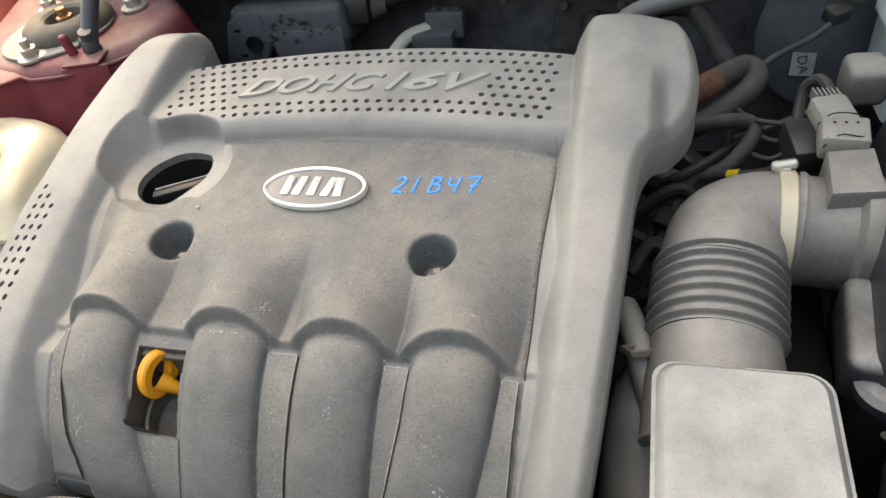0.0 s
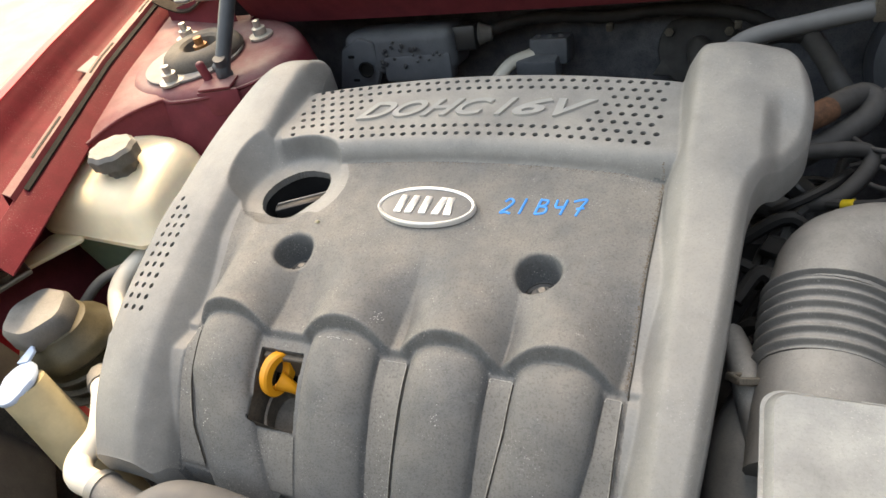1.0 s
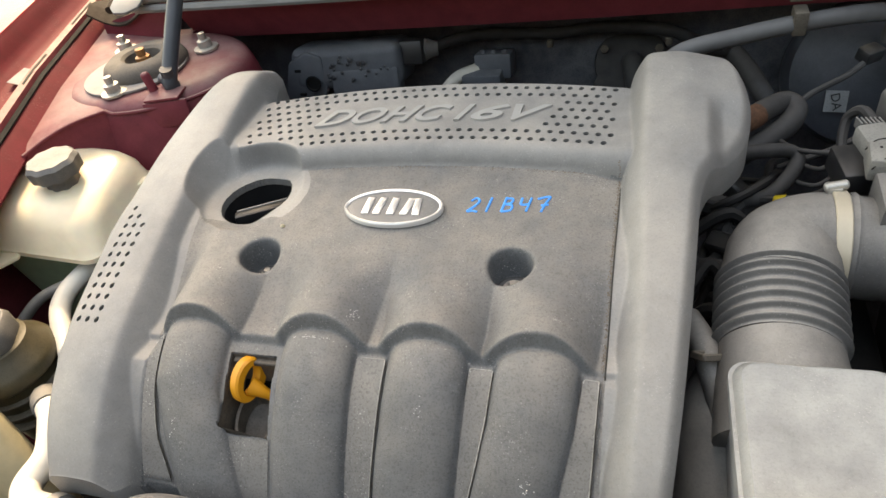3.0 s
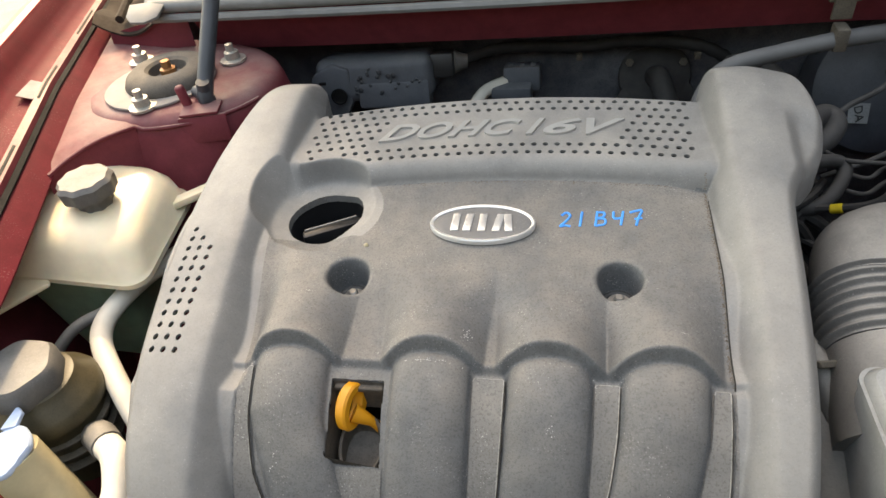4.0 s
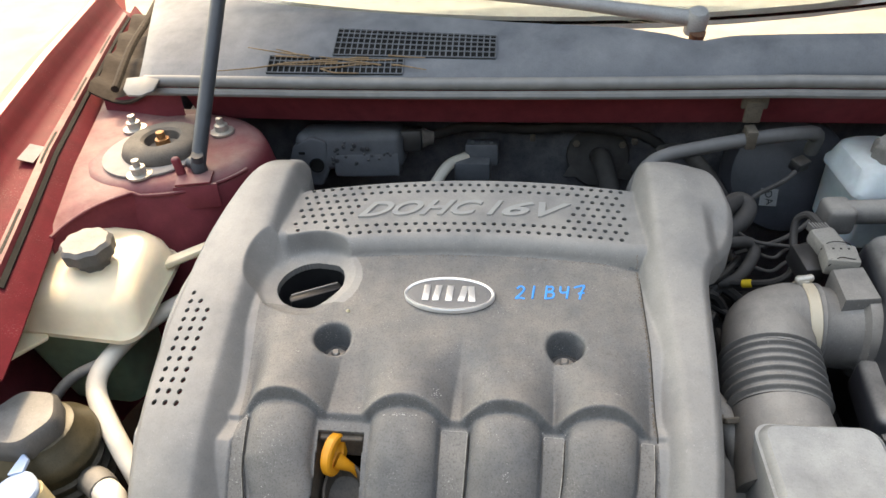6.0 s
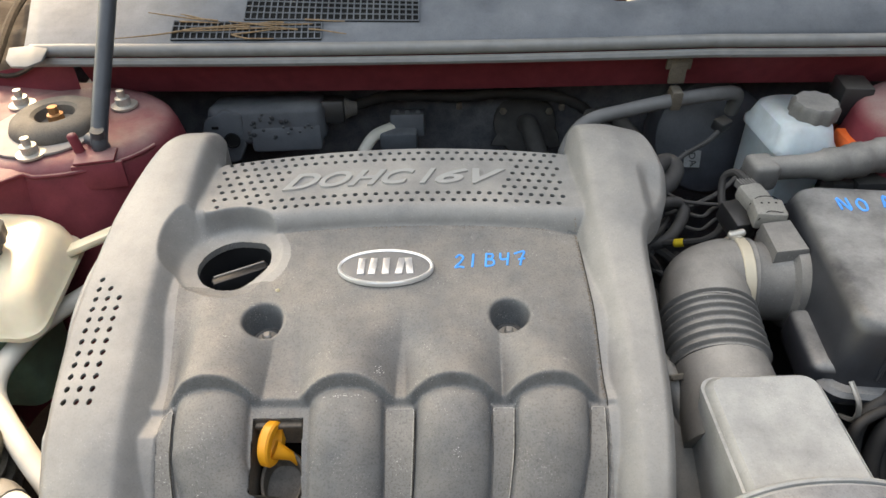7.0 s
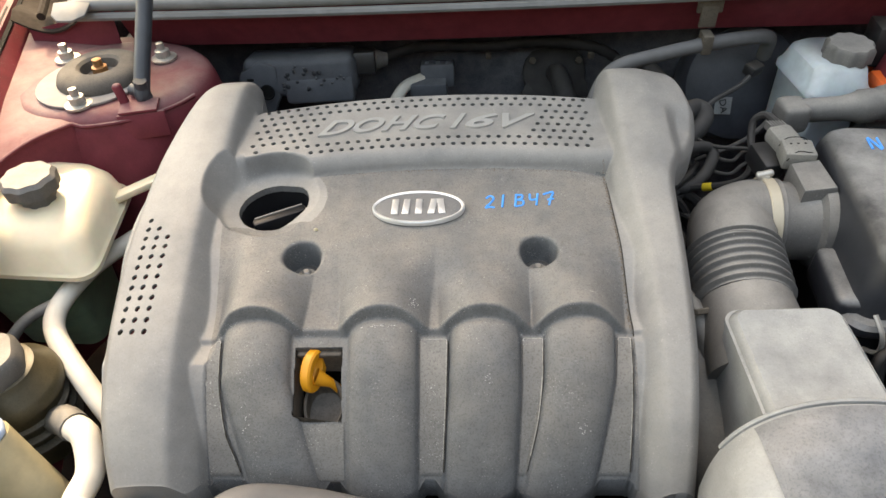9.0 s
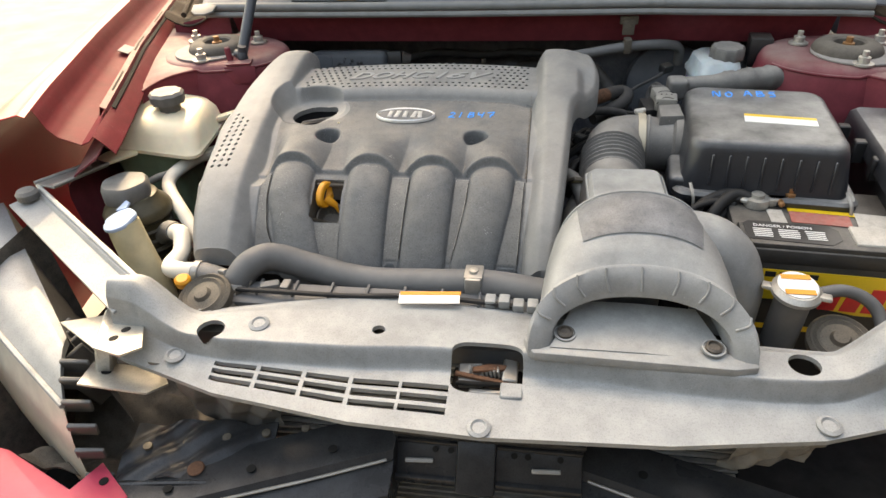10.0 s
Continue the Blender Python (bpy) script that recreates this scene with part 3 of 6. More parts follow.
part("lettering", join(*glyphs), LETTER, cover, "raised satin letters reading DOHC 16V", sharp=30)

# oval badge with plain chrome strokes
badge = part("badge", loft([[(k * 0.0475 * math.cos(a), k * 0.0245 * math.sin(a), h) for a in [2 * math.pi * i / 64 for i in range(64)]]
                            for k, h in ((1.02, -0.004), (1.02, 0.0005), (0.97, 0.0015), (0.80, 0.0019), (0.4, 0.002))]), BADGE, cover, "oval grey badge with worn chrome rim")
ring = [[((0.0475 + dx) * math.cos(a), (0.0245 + dx) * math.sin(a), h) for a in [2 * math.pi * i / 72 for i in range(72)]]
        for dx, h in ((0.0012, -0.002), (0.0012, 0.0020), (0.0004, 0.0030), (-0.0010, 0.0030), (-0.0022, 0.0022), (-0.0024, 0.0))]
part("badge_rim", loft(ring, False, False), CHROME, badge, "chrome rim")
marks = [[(xm - 0.0036, -0.0115), (xm + 0.0034, -0.0115), (xm + 0.0036 + lean_, 0.0115), (xm - 0.0034 + lean_, 0.0115)]
         for xm, lean_ in ((-0.0245, 0.0), (-0.0135, 0.0015), (0.0005, 0.0), (0.0135, 0.0030), (0.0255, -0.0030))]
for poly in marks:
    part("badge_mark", prism(poly, 0.0015, 0.0032, 0.0004), CHROME, badge, "plain chrome stroke")
badge.matrix_world = pose(-0.0025, 0.0605, skin(-0.0025, 0.0605) + 0.0035, 2.0, 0, 0.0)

# marker writing on the plate
pen = {"2": [[(0, 0.8), (0.25, 1), (0.5, 0.8), (0.35, 0.45), (0, 0.05), (0.3, 0.08), (0.6, 0.0)]], "1": [[(0.2, 1), (0.15, 0)]],
       "B": [[(0.1, 1), (0.05, 0)], [(0.1, 0.95), (0.5, 0.9), (0.45, 0.6), (0.1, 0.52), (0.55, 0.45), (0.55, 0.1), (0.05, 0.0)]],
       "4": [[(0.05, 0.95), (0.1, 0.5), (0.55, 0.5)], [(0.6, 0.95), (0.5, 0.0)]], "7": [[(0.0, 0.86), (0.3, 0.96), (0.68, 1.0), (0.5, 0.5), (0.38, -0.05)], [(0.28, 0.40), (0.70, 0.46)]],
       "N": [[(0, 0), (0.05, 1), (0.5, 0), (0.55, 1)]], "O": [[(0.3, 1), (0.05, 0.6), (0.15, 0.05), (0.45, 0.1), (0.55, 0.7), (0.3, 1)]],
       "A": [[(0, 0), (0.3, 1), (0.6, 0)], [(0.1, 0.4), (0.5, 0.4)]], "S": [[(0.55, 0.9), (0.25, 1), (0.1, 0.75), (0.45, 0.5), (0.45, 0.1), (0.05, 0.05)]], " ": []}


def written(text, size, step, place, r):
    lines = []
    for k, ch in enumerate(text):
        lines += [[(size * (0.8 * u) + k * step, size * v) for u, v in ln] for ln in pen[ch]]
    return strokes(lines, place, r)


part("marker_writing", written("21B47", 0.0195, 0.0152, lambda u, v: Vector((0.068 + u + 0.06 * v, 0.0620 + v + 0.06 * u, skin(0.069 + u, 0.0620 + v) + 0.0002)), 0.0012), INK, cover, "blue marker writing 21B47")

# bolts in the wells
for sx, sy in SCREWS:
    z0 = skin(sx, sy)
    bolt = part("bolt", lathe([(0.0, 0.0095), (0.003, 0.0095), (0.0045, 0.008), (0.0045, 0.003), (0.0098, 0.0028), (0.0105, 0.0), (0.0105, -0.004)][::-1], (sx, sy, z0 + 0.001), (0, 0, 1), 18), STEEL, cover, "steel stud and washer")
    part("grommet", lathe([(0.0160, -0.001), (0.0160, 0.0022), (0.0135, 0.003), (0.0115, 0.002), (0.0115, -0.001)], (sx, sy, z0), (0, 0, 1), 22), BLACK, bolt, "black rubber ring")

# insert strips between the runners


def insert_place(rows, y0, y1):
    def place(u, v):
        y = y0 + (y1 - y0) * v
        xa, xb = (float(np.interp(-y, (0.078, 0.12, 0.15, 0.185), [r[k] for r in rows])) for k in (0, 1))
        x = xa + 0.0014 + (xb - xa - 0.0028) * u
        return x, y, max(skin(x, y), skin(xa + 0.004 + (xb - xa - 0.008) * u, y)) + 0.0013
    return place


def insert_strip(rows, y0, y1):
    return sheet(insert_place(rows, y0, y1), 0, 1, 8, 0, 1, 40, 0.004)


for rows in INSERTS:
    strip = part("insert", insert_strip(rows, -0.0845, -0.174), PAD, cover, "speckled grey insert")
    at_ = insert_place(rows, -0.0845, -0.174)
    part("worn_edge", tube([at_(0.0, 0.03)] + [at_(u, 0.004) for u in (0.06, 0.3, 0.5, 0.7, 0.94)] + [at_(1.0, v) for v in (0.03, 0.15, 0.3, 0.5, 0.7, 0.9)], 0.0005, 5, 3), EDGE, strip, "pale worn edge")
    part("seam", tube([at_(1.035, v) for v in (0.02, 0.15, 0.3, 0.45, 0.6, 0.75, 0.88, 0.98)], 0.0007, 5, 3), SEAM, strip, "dark seam beside the insert")
part("insert", insert_strip(((-0.113, -0.066), (-0.112, -0.066), (-0.106, -0.066), (-0.090, -0.068)), -0.1445, -0.177), PAD, cover, "speckled grey insert")

# crusted dirt along the right-hand seam, and crumbs
rg = random.Random(11)
grains = []


def grain_at(x, y, s):
    grains.append(lathe([(s * 0.6, -s), (s, 0), (s * 0.5, s * 0.6)], (x, y, skin(x, y) + 0.0002), (rg.uniform(-1, 1), rg.uniform(-1, 1), 1), 5))


for _ in range(520):
    y = rg.uniform(-0.080, 0.125)
    grain_at(0.2000 - 0.0013 * abs(rg.gauss(0, 1)), y, rg.uniform(0.0002, 0.0006))
for _ in range(260):
    x = rg.uniform(-0.09, 0.19)
    grain_at(x, arc_front(x) - 0.0016 * abs(rg.gauss(0, 1)), rg.uniform(0.0002, 0.0005))
tagged(part("seam_dirt", join(*grains), DIRT, cover, "crusted brown dirt"), kind="stuff")
part("crumb", lathe([(0.0012, -0.001), (0.0026, 0.0006), (0.0012, 0.0022)], (-0.108, 0.033, skin(-0.108, 0.033)), (0.3, 0.2, 1), 7), BEIGE, cover, "small pale crumb")
line_r = [(0.2008, y, skin(0.2008, y) + 0.0001) for y in np.linspace(-0.082, 0.106, 60)]
part("seam_line", tube(line_r, 0.0007, 5, 1), SEAM, cover, "grimy dark seam")
scuff = []
for cx_, cy_, n_ in ((-0.001, -0.060, 26), (0.150, -0.155, 18), (0.066, -0.125, 12), (-0.155, -0.150, 10), (-0.03, -0.083, 30)):
    for _ in range(n_):
        x, y, s = cx_ + rg.gauss(0, 0.0022 if n_ < 28 else 0.012), cy_ + rg.gauss(0, 0.0034 if n_ < 28 else 0.0008), rg.uniform(0.0002, 0.0006)
        scuff.append(lathe([(s, 0.0), (s * 0.7, 0.0002), (0.0, 0.0003)], (x, y, skin(x, y) + 0.0004), (0, 0, 1), 5))
tagged(part("paint_fleck", join(*scuff), SCUFF, cover, "pale scuff specks"), kind="stuff")

# under the cover: the dark engine
engine = thing("engine", "black sooty engine block beneath the plastic cover", "engine")
part("block", box((-0.02, 0.06, 0.70), (0.46, 0.36, 0.24), 0.02), BLACK_MATT, engine)
part("head", box((-0.02, 0.10, 0.875), (0.40, 0.22, 0.07), 0.02), BLACK_MATT, engine)
part("manifold", box((-0.02, -0.08, 0.80), (0.40, 0.14, 0.05), 0.02), BLACK_MATT, engine)

part("filler_neck", lathe([(0.0, 0.915), (0.0405, 0.915), (0.0405, 0.9555), (0.0435, 0.9555), (0.0440, 0.905), (0.0, 0.905)], (OIL[0], OIL[1], 0), (0, 0, 1), 40), CAP_BLACK, engine, "black filler neck")

# oil filler cap
cap = thing("oil_filler_cap", "black oil filler cap with worn bar grip", "oil cap")
part("cap_disc", lathe([(0.0, 0.004), (0.024, 0.004), (0.032, 0.002), (0.034, -0.003), (0.034, -0.020)][::-1], (OIL[0] + 0.004, OIL[1] - 0.003, 0.928), (0, 0, 1), 40), CAP_BLACK, cap)
part("grip", box((OIL[0] + 0.004, OIL[1] - 0.003, 0.942), (0.060, 0.012, 0.026), 0.003, 2, (0, 0, 27)), CAP_BLACK, cap, "worn raised grip")
part("grip_edge", box((OIL[0] + 0.002, OIL[1] + 0.0015, 0.9552), (0.054, 0.0022, 0.0012), 0.0004, 1, (0, 0, 27)), RUBBER, cap, "worn pale edge of the grip")
for k in range(22):
    a = radians(-95 + 5.2 * k)
    if 8 < k < 13:
        continue
    part("print_mark", box((OIL[0] + 0.004 + 0.029 * math.cos(a), OIL[1] - 0.003 + 0.029 * math.sin(a), 0.9328), (0.0016, 0.0020, 0.0006), 0, 1, (0, 0, math.degrees(a))), BEIGE, cap, "tiny yellow print")

# dipstick
dip = thing("oil_dipstick", "yellow-orange plastic oil dipstick loop on a steel tube", "dipstick")
loop_n = Vector((0.94, -0.30, 0.10)).normalized()
loop_up = (Vector((0, 0.78, 0.62)) - loop_n * loop_n.dot(Vector((0, 0.78, 0.62)))).normalized()
loop_w = loop_n.cross(loop_up)
dm = Matrix(((loop_w.x, loop_n.x, loop_up.x, -0.0980), (loop_w.y, loop_n.y, loop_up.y, -0.1030), (loop_w.z, loop_n.z, loop_up.z, 0.9125), (0, 0, 0, 1)))     # the loop stands fore and aft, leaning back
ring_a = [2 * math.pi * i / 36 for i in range(36)]
oval = [(0.0165 * math.cos(a) * (1.0 + 0.10 * math.sin(a)), 0.0205 * math.sin(a)) for a in ring_a]
oval_in = [(0.90 * x, 0.92 * z) for x, z in oval]
slot = [(0.0070 * math.cos(a), 0.0125 * math.sin(a)) for a in ring_a]
slot_out = [(1.2 * x, 1.12 * z) for x, z in slot]
rings = [[(k[0], h, k[1]) for k in poly] for poly, h in ((slot, -0.0030), (slot_out, -0.0050), (oval_in, -0.0052), (oval, -0.0034), (oval, 0.0034), (oval_in, 0.0052), (slot_out, 0.0050), (slot, 0.0030), (slot, -0.0030))]
part("handle", moved(loft(rings, False, False), dm), YELLOW, dip)
for k in range(5):
    part("moulded_mark", moved(box((-0.0125, -0.0051, -0.010 + 0.0048 * k), (0.0035, 0.0008, 0.0022), 0.0003, 1), dm), PIT, dip, "tiny moulded mark")
part("stem", tube([(-0.0965, -0.1060, 0.9070), (-0.0890, -0.1060, 0.9020), (-0.0810, -0.1055, 0.8940), (-0.0745, -0.1045, 0.8780), (-0.0725, -0.1030, 0.860)], 0.0060, 12, 6, lambda s_: 1.45 - 0.75 * min(1.0, 2.2 * s_)), YELLOW, dip)
part("tube", tube([(-0.0725, -0.103, 0.865), (-0.070, -0.100, 0.81)], 0.006, 10, 2), STEEL, dip)
pit = [(-0.1130, -0.0905), (-0.0695, -0.0905), (-0.0695, -0.1425), (-0.1130, -0.1425)]
walls = []
for (xa, ya), (xb, yb) in zip(pit, pit[1:] + pit[:1]):
    za, zb = skin(xa, ya) - 0.002, skin(xb, yb) - 0.002
    k = 0.88
    mx_, my_ = -0.0912, -0.1165
    ring = [(xa, ya, za), (xb, yb, zb), (mx_ + (xb - mx_) * k, my_ + (yb - my_) * k, zb - 0.030), (mx_ + (xa - mx_) * k, my_ + (ya - my_) * k, za - 0.030)]
    walls.append((ring, [(0, 1, 2, 3)]))
part("pocket", join(*walls), PIT, cover, "brown-black moulded pocket round the dipstick")
part("pocket_ledge", box((-0.0912, -0.0925, 0.9235), (0.042, 0.006, 0.005), 0.001, 1), PIT, cover)
def guide_ring(k, z):
    return [(-0.0885 + k * 0.0165 * math.copysign(abs(math.cos(a)) ** 0.7, math.cos(a)), -0.1245 + k * 0.0190 * math.sin(a), z + 0.45 * k * 0.0190 * math.sin(a)) for a in ring_a]


part("guide", loft([guide_ring(1.18, 0.872), guide_ring(1.18, 0.889), guide_ring(1.12, 0.8905), guide_ring(1.0, 0.889), guide_ring(0.95, 0.874), guide_ring(0.4, 0.872)], False, True), PIT, dip, "gritty brown guide cup")

# ---- setting: ground, car body round the bay ----
CX = 0.154        # the car's middle
tagged(part("ground", sheet(lambda u, v: (u, v, 0.012 * math.sin(1.7 * u + 0.6 * v) * math.cos(1.1 * v)), -60, 60, 60, -60, 60, 60), TAN), "pale dry sandy yard ground", "ground", kind="structure")

# Two unseen dark walls, added to hold sky light off right- and front-facing surfaces.
LIGHT_BLOCK = material("dark_light_block", (0.050, 0.050, 0.052), 0.9, vary=0.3, scale=6.0, coarse=1.5, stain=0.3)
tagged(part("light_block_east", box((2.8, 0, 1.69), (0.2, 8.0, 3.42), 0.01), LIGHT_BLOCK), "unseen dark wall added to block sky light from the right", "wall", kind="structure")
tagged(part("light_block_south", box((-0.2, -3.5, 1.49), (6.8, 0.2, 3.02), 0.01), LIGHT_BLOCK), "unseen dark wall added to block sky light from the front", "wall", kind="structure")
FEN = ((-0.18, 1.008, -0.535), (0.0, 1.030, -0.580), (0.25, 1.052, -0.638), (0.48, 1.065, -0.690), (0.75, 1.075, -0.745), (1.0, 1.08, -0.80))     # y, z, x of the wing's upper edge
RAIL = ((-0.25, 0.955, -0.420), (-0.02, 0.985, -0.475), (0.10, 1.000, -0.508), (0.26, 1.018, -0.556), (0.64, 1.035, -0.665), (1.0, 1.045, -0.76))


def along(rows, y):
    ys = [r[0] for r in rows]
    return float(np.interp(y, ys, [r[2] for r in rows])), float(np.interp(y, ys, [r[1] for r in rows]))


def wing_part(side, u, v, rows):
    """A point across the wing: rows of (share of the way, height offset)."""
    xf, zf = along(FEN, u)
    xr, zr = along(RAIL, u)
    k = v * (len(rows) - 1)
    i = min(int(k), len(rows) - 2)
    a, b = rows[i], rows[i + 1]
    t = k - i
    s, h = a[0] + (b[0] - a[0]) * t, a[1] + (b[1] - a[1]) * t
    x = xr + (xf - xr) * s
    z = zr + (zf - zr) * s + h
    return (x if side < 0 else 2 * CX - x), u, z


for side, nm in ((-1, "left"), (1, "right")):
    wing = thing("front_wing", "maroon front wing beside the engine bay, its inner flange coloured darker for shade", "car wing", "front wings of the car")
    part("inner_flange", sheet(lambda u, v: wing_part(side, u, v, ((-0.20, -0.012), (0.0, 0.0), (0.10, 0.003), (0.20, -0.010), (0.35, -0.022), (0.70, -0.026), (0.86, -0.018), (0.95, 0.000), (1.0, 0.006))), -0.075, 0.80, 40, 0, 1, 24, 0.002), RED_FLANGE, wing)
    part("skin", sheet(lambda u, v: wing_part(side, u, v, ((1.0, 0.0075), (1.12, 0.006), (1.5, -0.020), (2.2, -0.09), (2.6, -0.17), (2.8, -0.34), (2.75, -0.60))), -0.10, 1.0, 40, 0, 1, 24, 0.002), RED_OUT, wing, "brighter red outer skin")
    part("rail_gap", sheet(lambda u, v: wing_part(side, u, v, ((0.01, 0.0045), (0.075, 0.0045))), 0.02, 0.74, 30, 0, 1, 1, 0.002), BLACK_MATT, wing, "dark gap along the rail")
    part("rail_strip", sheet(lambda u, v: wing_part(side, u, v, ((0.085, 0.002), (0.10, 0.009), (0.20, 0.009), (0.255, -0.010))), 0.0, 0.74, 40, 0, 1, 9, 0.002), RED, wing, "dusty pinkish raised rail")
    for k in range(4):
        part("rail_slot", sheet(lambda u, v: wing_part(side, u, v, ((0.135, 0.0096), (0.165, 0.0096))), 0.06 + 0.165 * k, 0.135 + 0.165 * k, 8, 0, 1, 1, 0.001), SEAM, wing, "dark pressed slot")
    for k in range(4):
        p = wing_part(side, 0.05 + 0.17 * k, 0.0, ((0.22, -0.008), (0.22, -0.008)))
        part("wing_bolt", lathe([(0.008, -0.002), (0.008, 0.002), (0.005, 0.003), (0.005, 0.007), (0.0, 0.008)], p, (0, 0, 1), 6), RED, wing)
    if side < 0:
        a = wing_part(-1, 0.268, 0, ((0.55, -0.0225), (0.55, -0.0225)))
        part("tape_strip", box((a[0], a[1], a[2] + 0.0030), (0.020, 0.046, 0.001), 0, 1, (-2, 22, 12)), SILVER_TAPE, wing, "silver tape strip")

    # inner apron and strut tower
    def pt(x, y, z):
        return (x if side < 0 else 2 * CX - x, y, z)

    tower = thing("strut_tower", "dusty maroon strut tower with bolted suspension mount", "strut tower", "strut towers")
    rings = []
    for z, rx, ry, dx, dy in ((0.60, 0.170, 0.165, 0.0, 0.0), (0.86, 0.155, 0.136, 0.0, 0.0), (0.950, 0.143, 0.120, 0.0, 0.0), (0.982, 0.137, 0.114, 0, 0), (0.994, 0.133, 0.110, 0, 0), (1.001, 0.126, 0.104, 0, 0), (1.004, 0.115, 0.095, 0, 0), (1.005, 0.085, 0.075, 0, 0), (1.004, 0.04, 0.04, 0, 0)):
        rings.append([pt(-0.427 + dx + rx * math.cos(a), 0.318 + dy + ry * math.sin(a), z) for a in [2 * math.pi * i / 56 for i in range(56)]])
    part("tower", loft(rings if side < 0 else [r[::-1] for r in rings], False, True), RED, tower)

    def shelf_point(u, v):
        """The pressed shelf between the rail and the tower's top: u from its front edge back, v from the rail inwards."""
        yf = 0.118 + 0.088 * v ** 0.8
        y = yf + (0.44 - yf) * u
        xr, zr = along(RAIL, y)
        return pt(xr + 0.014 + (-0.432 - xr - 0.014) * v, y, zr - 0.014 + (1.000 - zr + 0.014) * float(smooth(v, 0.0, 0.9)) - 0.004 * (1 - float(smooth(u, 0.0, 0.10))))

    part("shelf", sheet(shelf_point, 0, 1, 24, 0, 1, 20, 0.003), RED, tower)
    part("shelf_face", sheet(lambda u, v: Vector(shelf_point(0, v)) + Vector((0, -0.035 * u, -0.003 - 0.30 * u)), 0, 1, 10, 0, 1, 20, 0.003), RED, tower)
    part("shelf_bead", tube([Vector(shelf_point(0, v)) + Vector((0, 0.001, 0.001)) for v in np.linspace(0.02, 1, 12)] + [pt(-0.427 + 0.1345 * math.cos(a), 0.318 + 0.1115 * math.sin(a), 0.9935) for a in np.linspace(4.75, 5.9, 8)], 0.0026, 8, 2), RED, tower, "pressed bead along the edge")
    part("gusset", sheet(lambda u, v: pt(-0.575 + 0.128 * u, 0.412 + 0.004 * v, 0.985 + (0.040 + 0.028 * u) * v), 0, 1, 8, 0, 1, 4, 0.003), RED, tower, "upright panel behind the tower")
    part("mount_plate", prism([(pt(-0.440 + 0.070 * math.cos(a), 0, 0)[0], 0.297 + 0.070 * math.sin(a)) for a in [2 * math.pi * i / 40 for i in range(40)]], 1.0055, 1.009, 0.001), RING_PLATE, tower, "pale dusty steel ring plate")
    part("bearing", lathe([(0.056, 1.006), (0.057, 1.011), (0.053, 1.019), (0.046, 1.024), (0.028, 1.025), (0.024, 1.022), (0.022, 1.010), (0.0, 1.009)], pt(-0.430, 0.307, 0), (0, 0, 1), 36), BEARING, tower, "gritty brown mount cap")
    part("strut_nut", lathe([(0.010, 1.009), (0.010, 1.022), (0.006, 1.023), (0.006, 1.032), (0.0, 1.033)], pt(-0.430, 0.307, 0), (0, 0, 1), 8), BRASS, tower, "rusty nut")
    for bx, by in ((-0.502, 0.361), (-0.364, 0.355), (-0.432, 0.236)):
        part("stud", lathe([(0.017, 1.006), (0.017, 1.009), (0.0095, 1.010), (0.0095, 1.019), (0.005, 1.020), (0.005, 1.029), (0.0, 1.030)], pt(bx, by, 0), (0, 0, 1), 12), ZINC, tower, "zinc stud and flange nut")
    apron = sheet(lambda u, v: pt(along(RAIL, u)[0] - 0.085 * float(smooth(v, 0.0, 0.30)) * (1 - float(smooth(u, 0.17, 0.26))) + 0.10 * float(smooth(u, 0.17, 0.26)) * v + 0.05 * v * v, u, along(RAIL, u)[1] - 0.010 - 0.36 * v ** 1.3), -0.09, 0.62, 50, 0, 1, 16, 0.003)
    tagged(part("inner_apron", apron, RED), "maroon inner wing panel below the rail", "body panel", kind="structure")
    pocket = sheet(lambda u, v: pt(-0.575 - 0.05 * u + 0.04 * v, -0.14 - 0.42 * u, 0.870 - 0.06 * u - 0.40 * v), 0, 1, 10, 0, 1, 8, 0.004)
    tagged(part("lamp_pocket", pocket, LINER), "dusty splash panel behind the headlamp", "body panel", kind="structure")
part("bracket_tab", join(box((-0.3775, 0.243, 1.004), (0.011, 0.010, 0.052), 0.004, 3, (0, -6, 0)), box((-0.352, 0.2215, 0.984), (0.058, 0.006, 0.034), 0.003, 2, (-8, 0, 12)), box((-0.356, 0.234, 1.0035), (0.046, 0.030, 0.004), 0.0015, 2, (0, 0, 12))), RED, bpy.data.objects["strut_tower"], "red bracket for the bonnet prop")

rod = thing("bonnet_prop", "dark grey steel bonnet prop rod standing in its bracket", "prop rod")
part("rod", tube([(-0.355, 0.252, 1.004), (-0.354, 0.264, 1.03), (-0.338, 0.401, 1.19), (-0.30, 0.728, 1.57)], 0.0098, 12, 6), ROD, rod)
part("foot", tube([(-0.372, 0.262, 1.012), (-0.357, 0.254, 1.012), (-0.352, 0.250, 1.03)], 0.008, 10, 4), ROD, rod, "bent rod end")

# raised bonnet, overhead
bonnet = thing("bonnet", "maroon bonnet propped upright behind the bay with added black sheet", "bonnet")
part("skin", sheet(lambda u, v: (CX + 0.76 * u, 0.82 - 0.18 * v + 0.04 * (1 - u * u), 1.30 + 0.92 * v), -1, 1, 12, 0, 1, 12, 0.004), RED_OUT, bonnet)
# Unseen black sheet, added so that the red underside isn't mirrored below.
part("liner", sheet(lambda u, v: (CX + 0.72 * u, 0.79 - 0.18 * v, 1.32 + 0.86 * v), -1, 1, 12, 0, 1, 12, 0.004), BLACK_MATT, bonnet, "unseen black sheet added to keep red reflections off the bay")

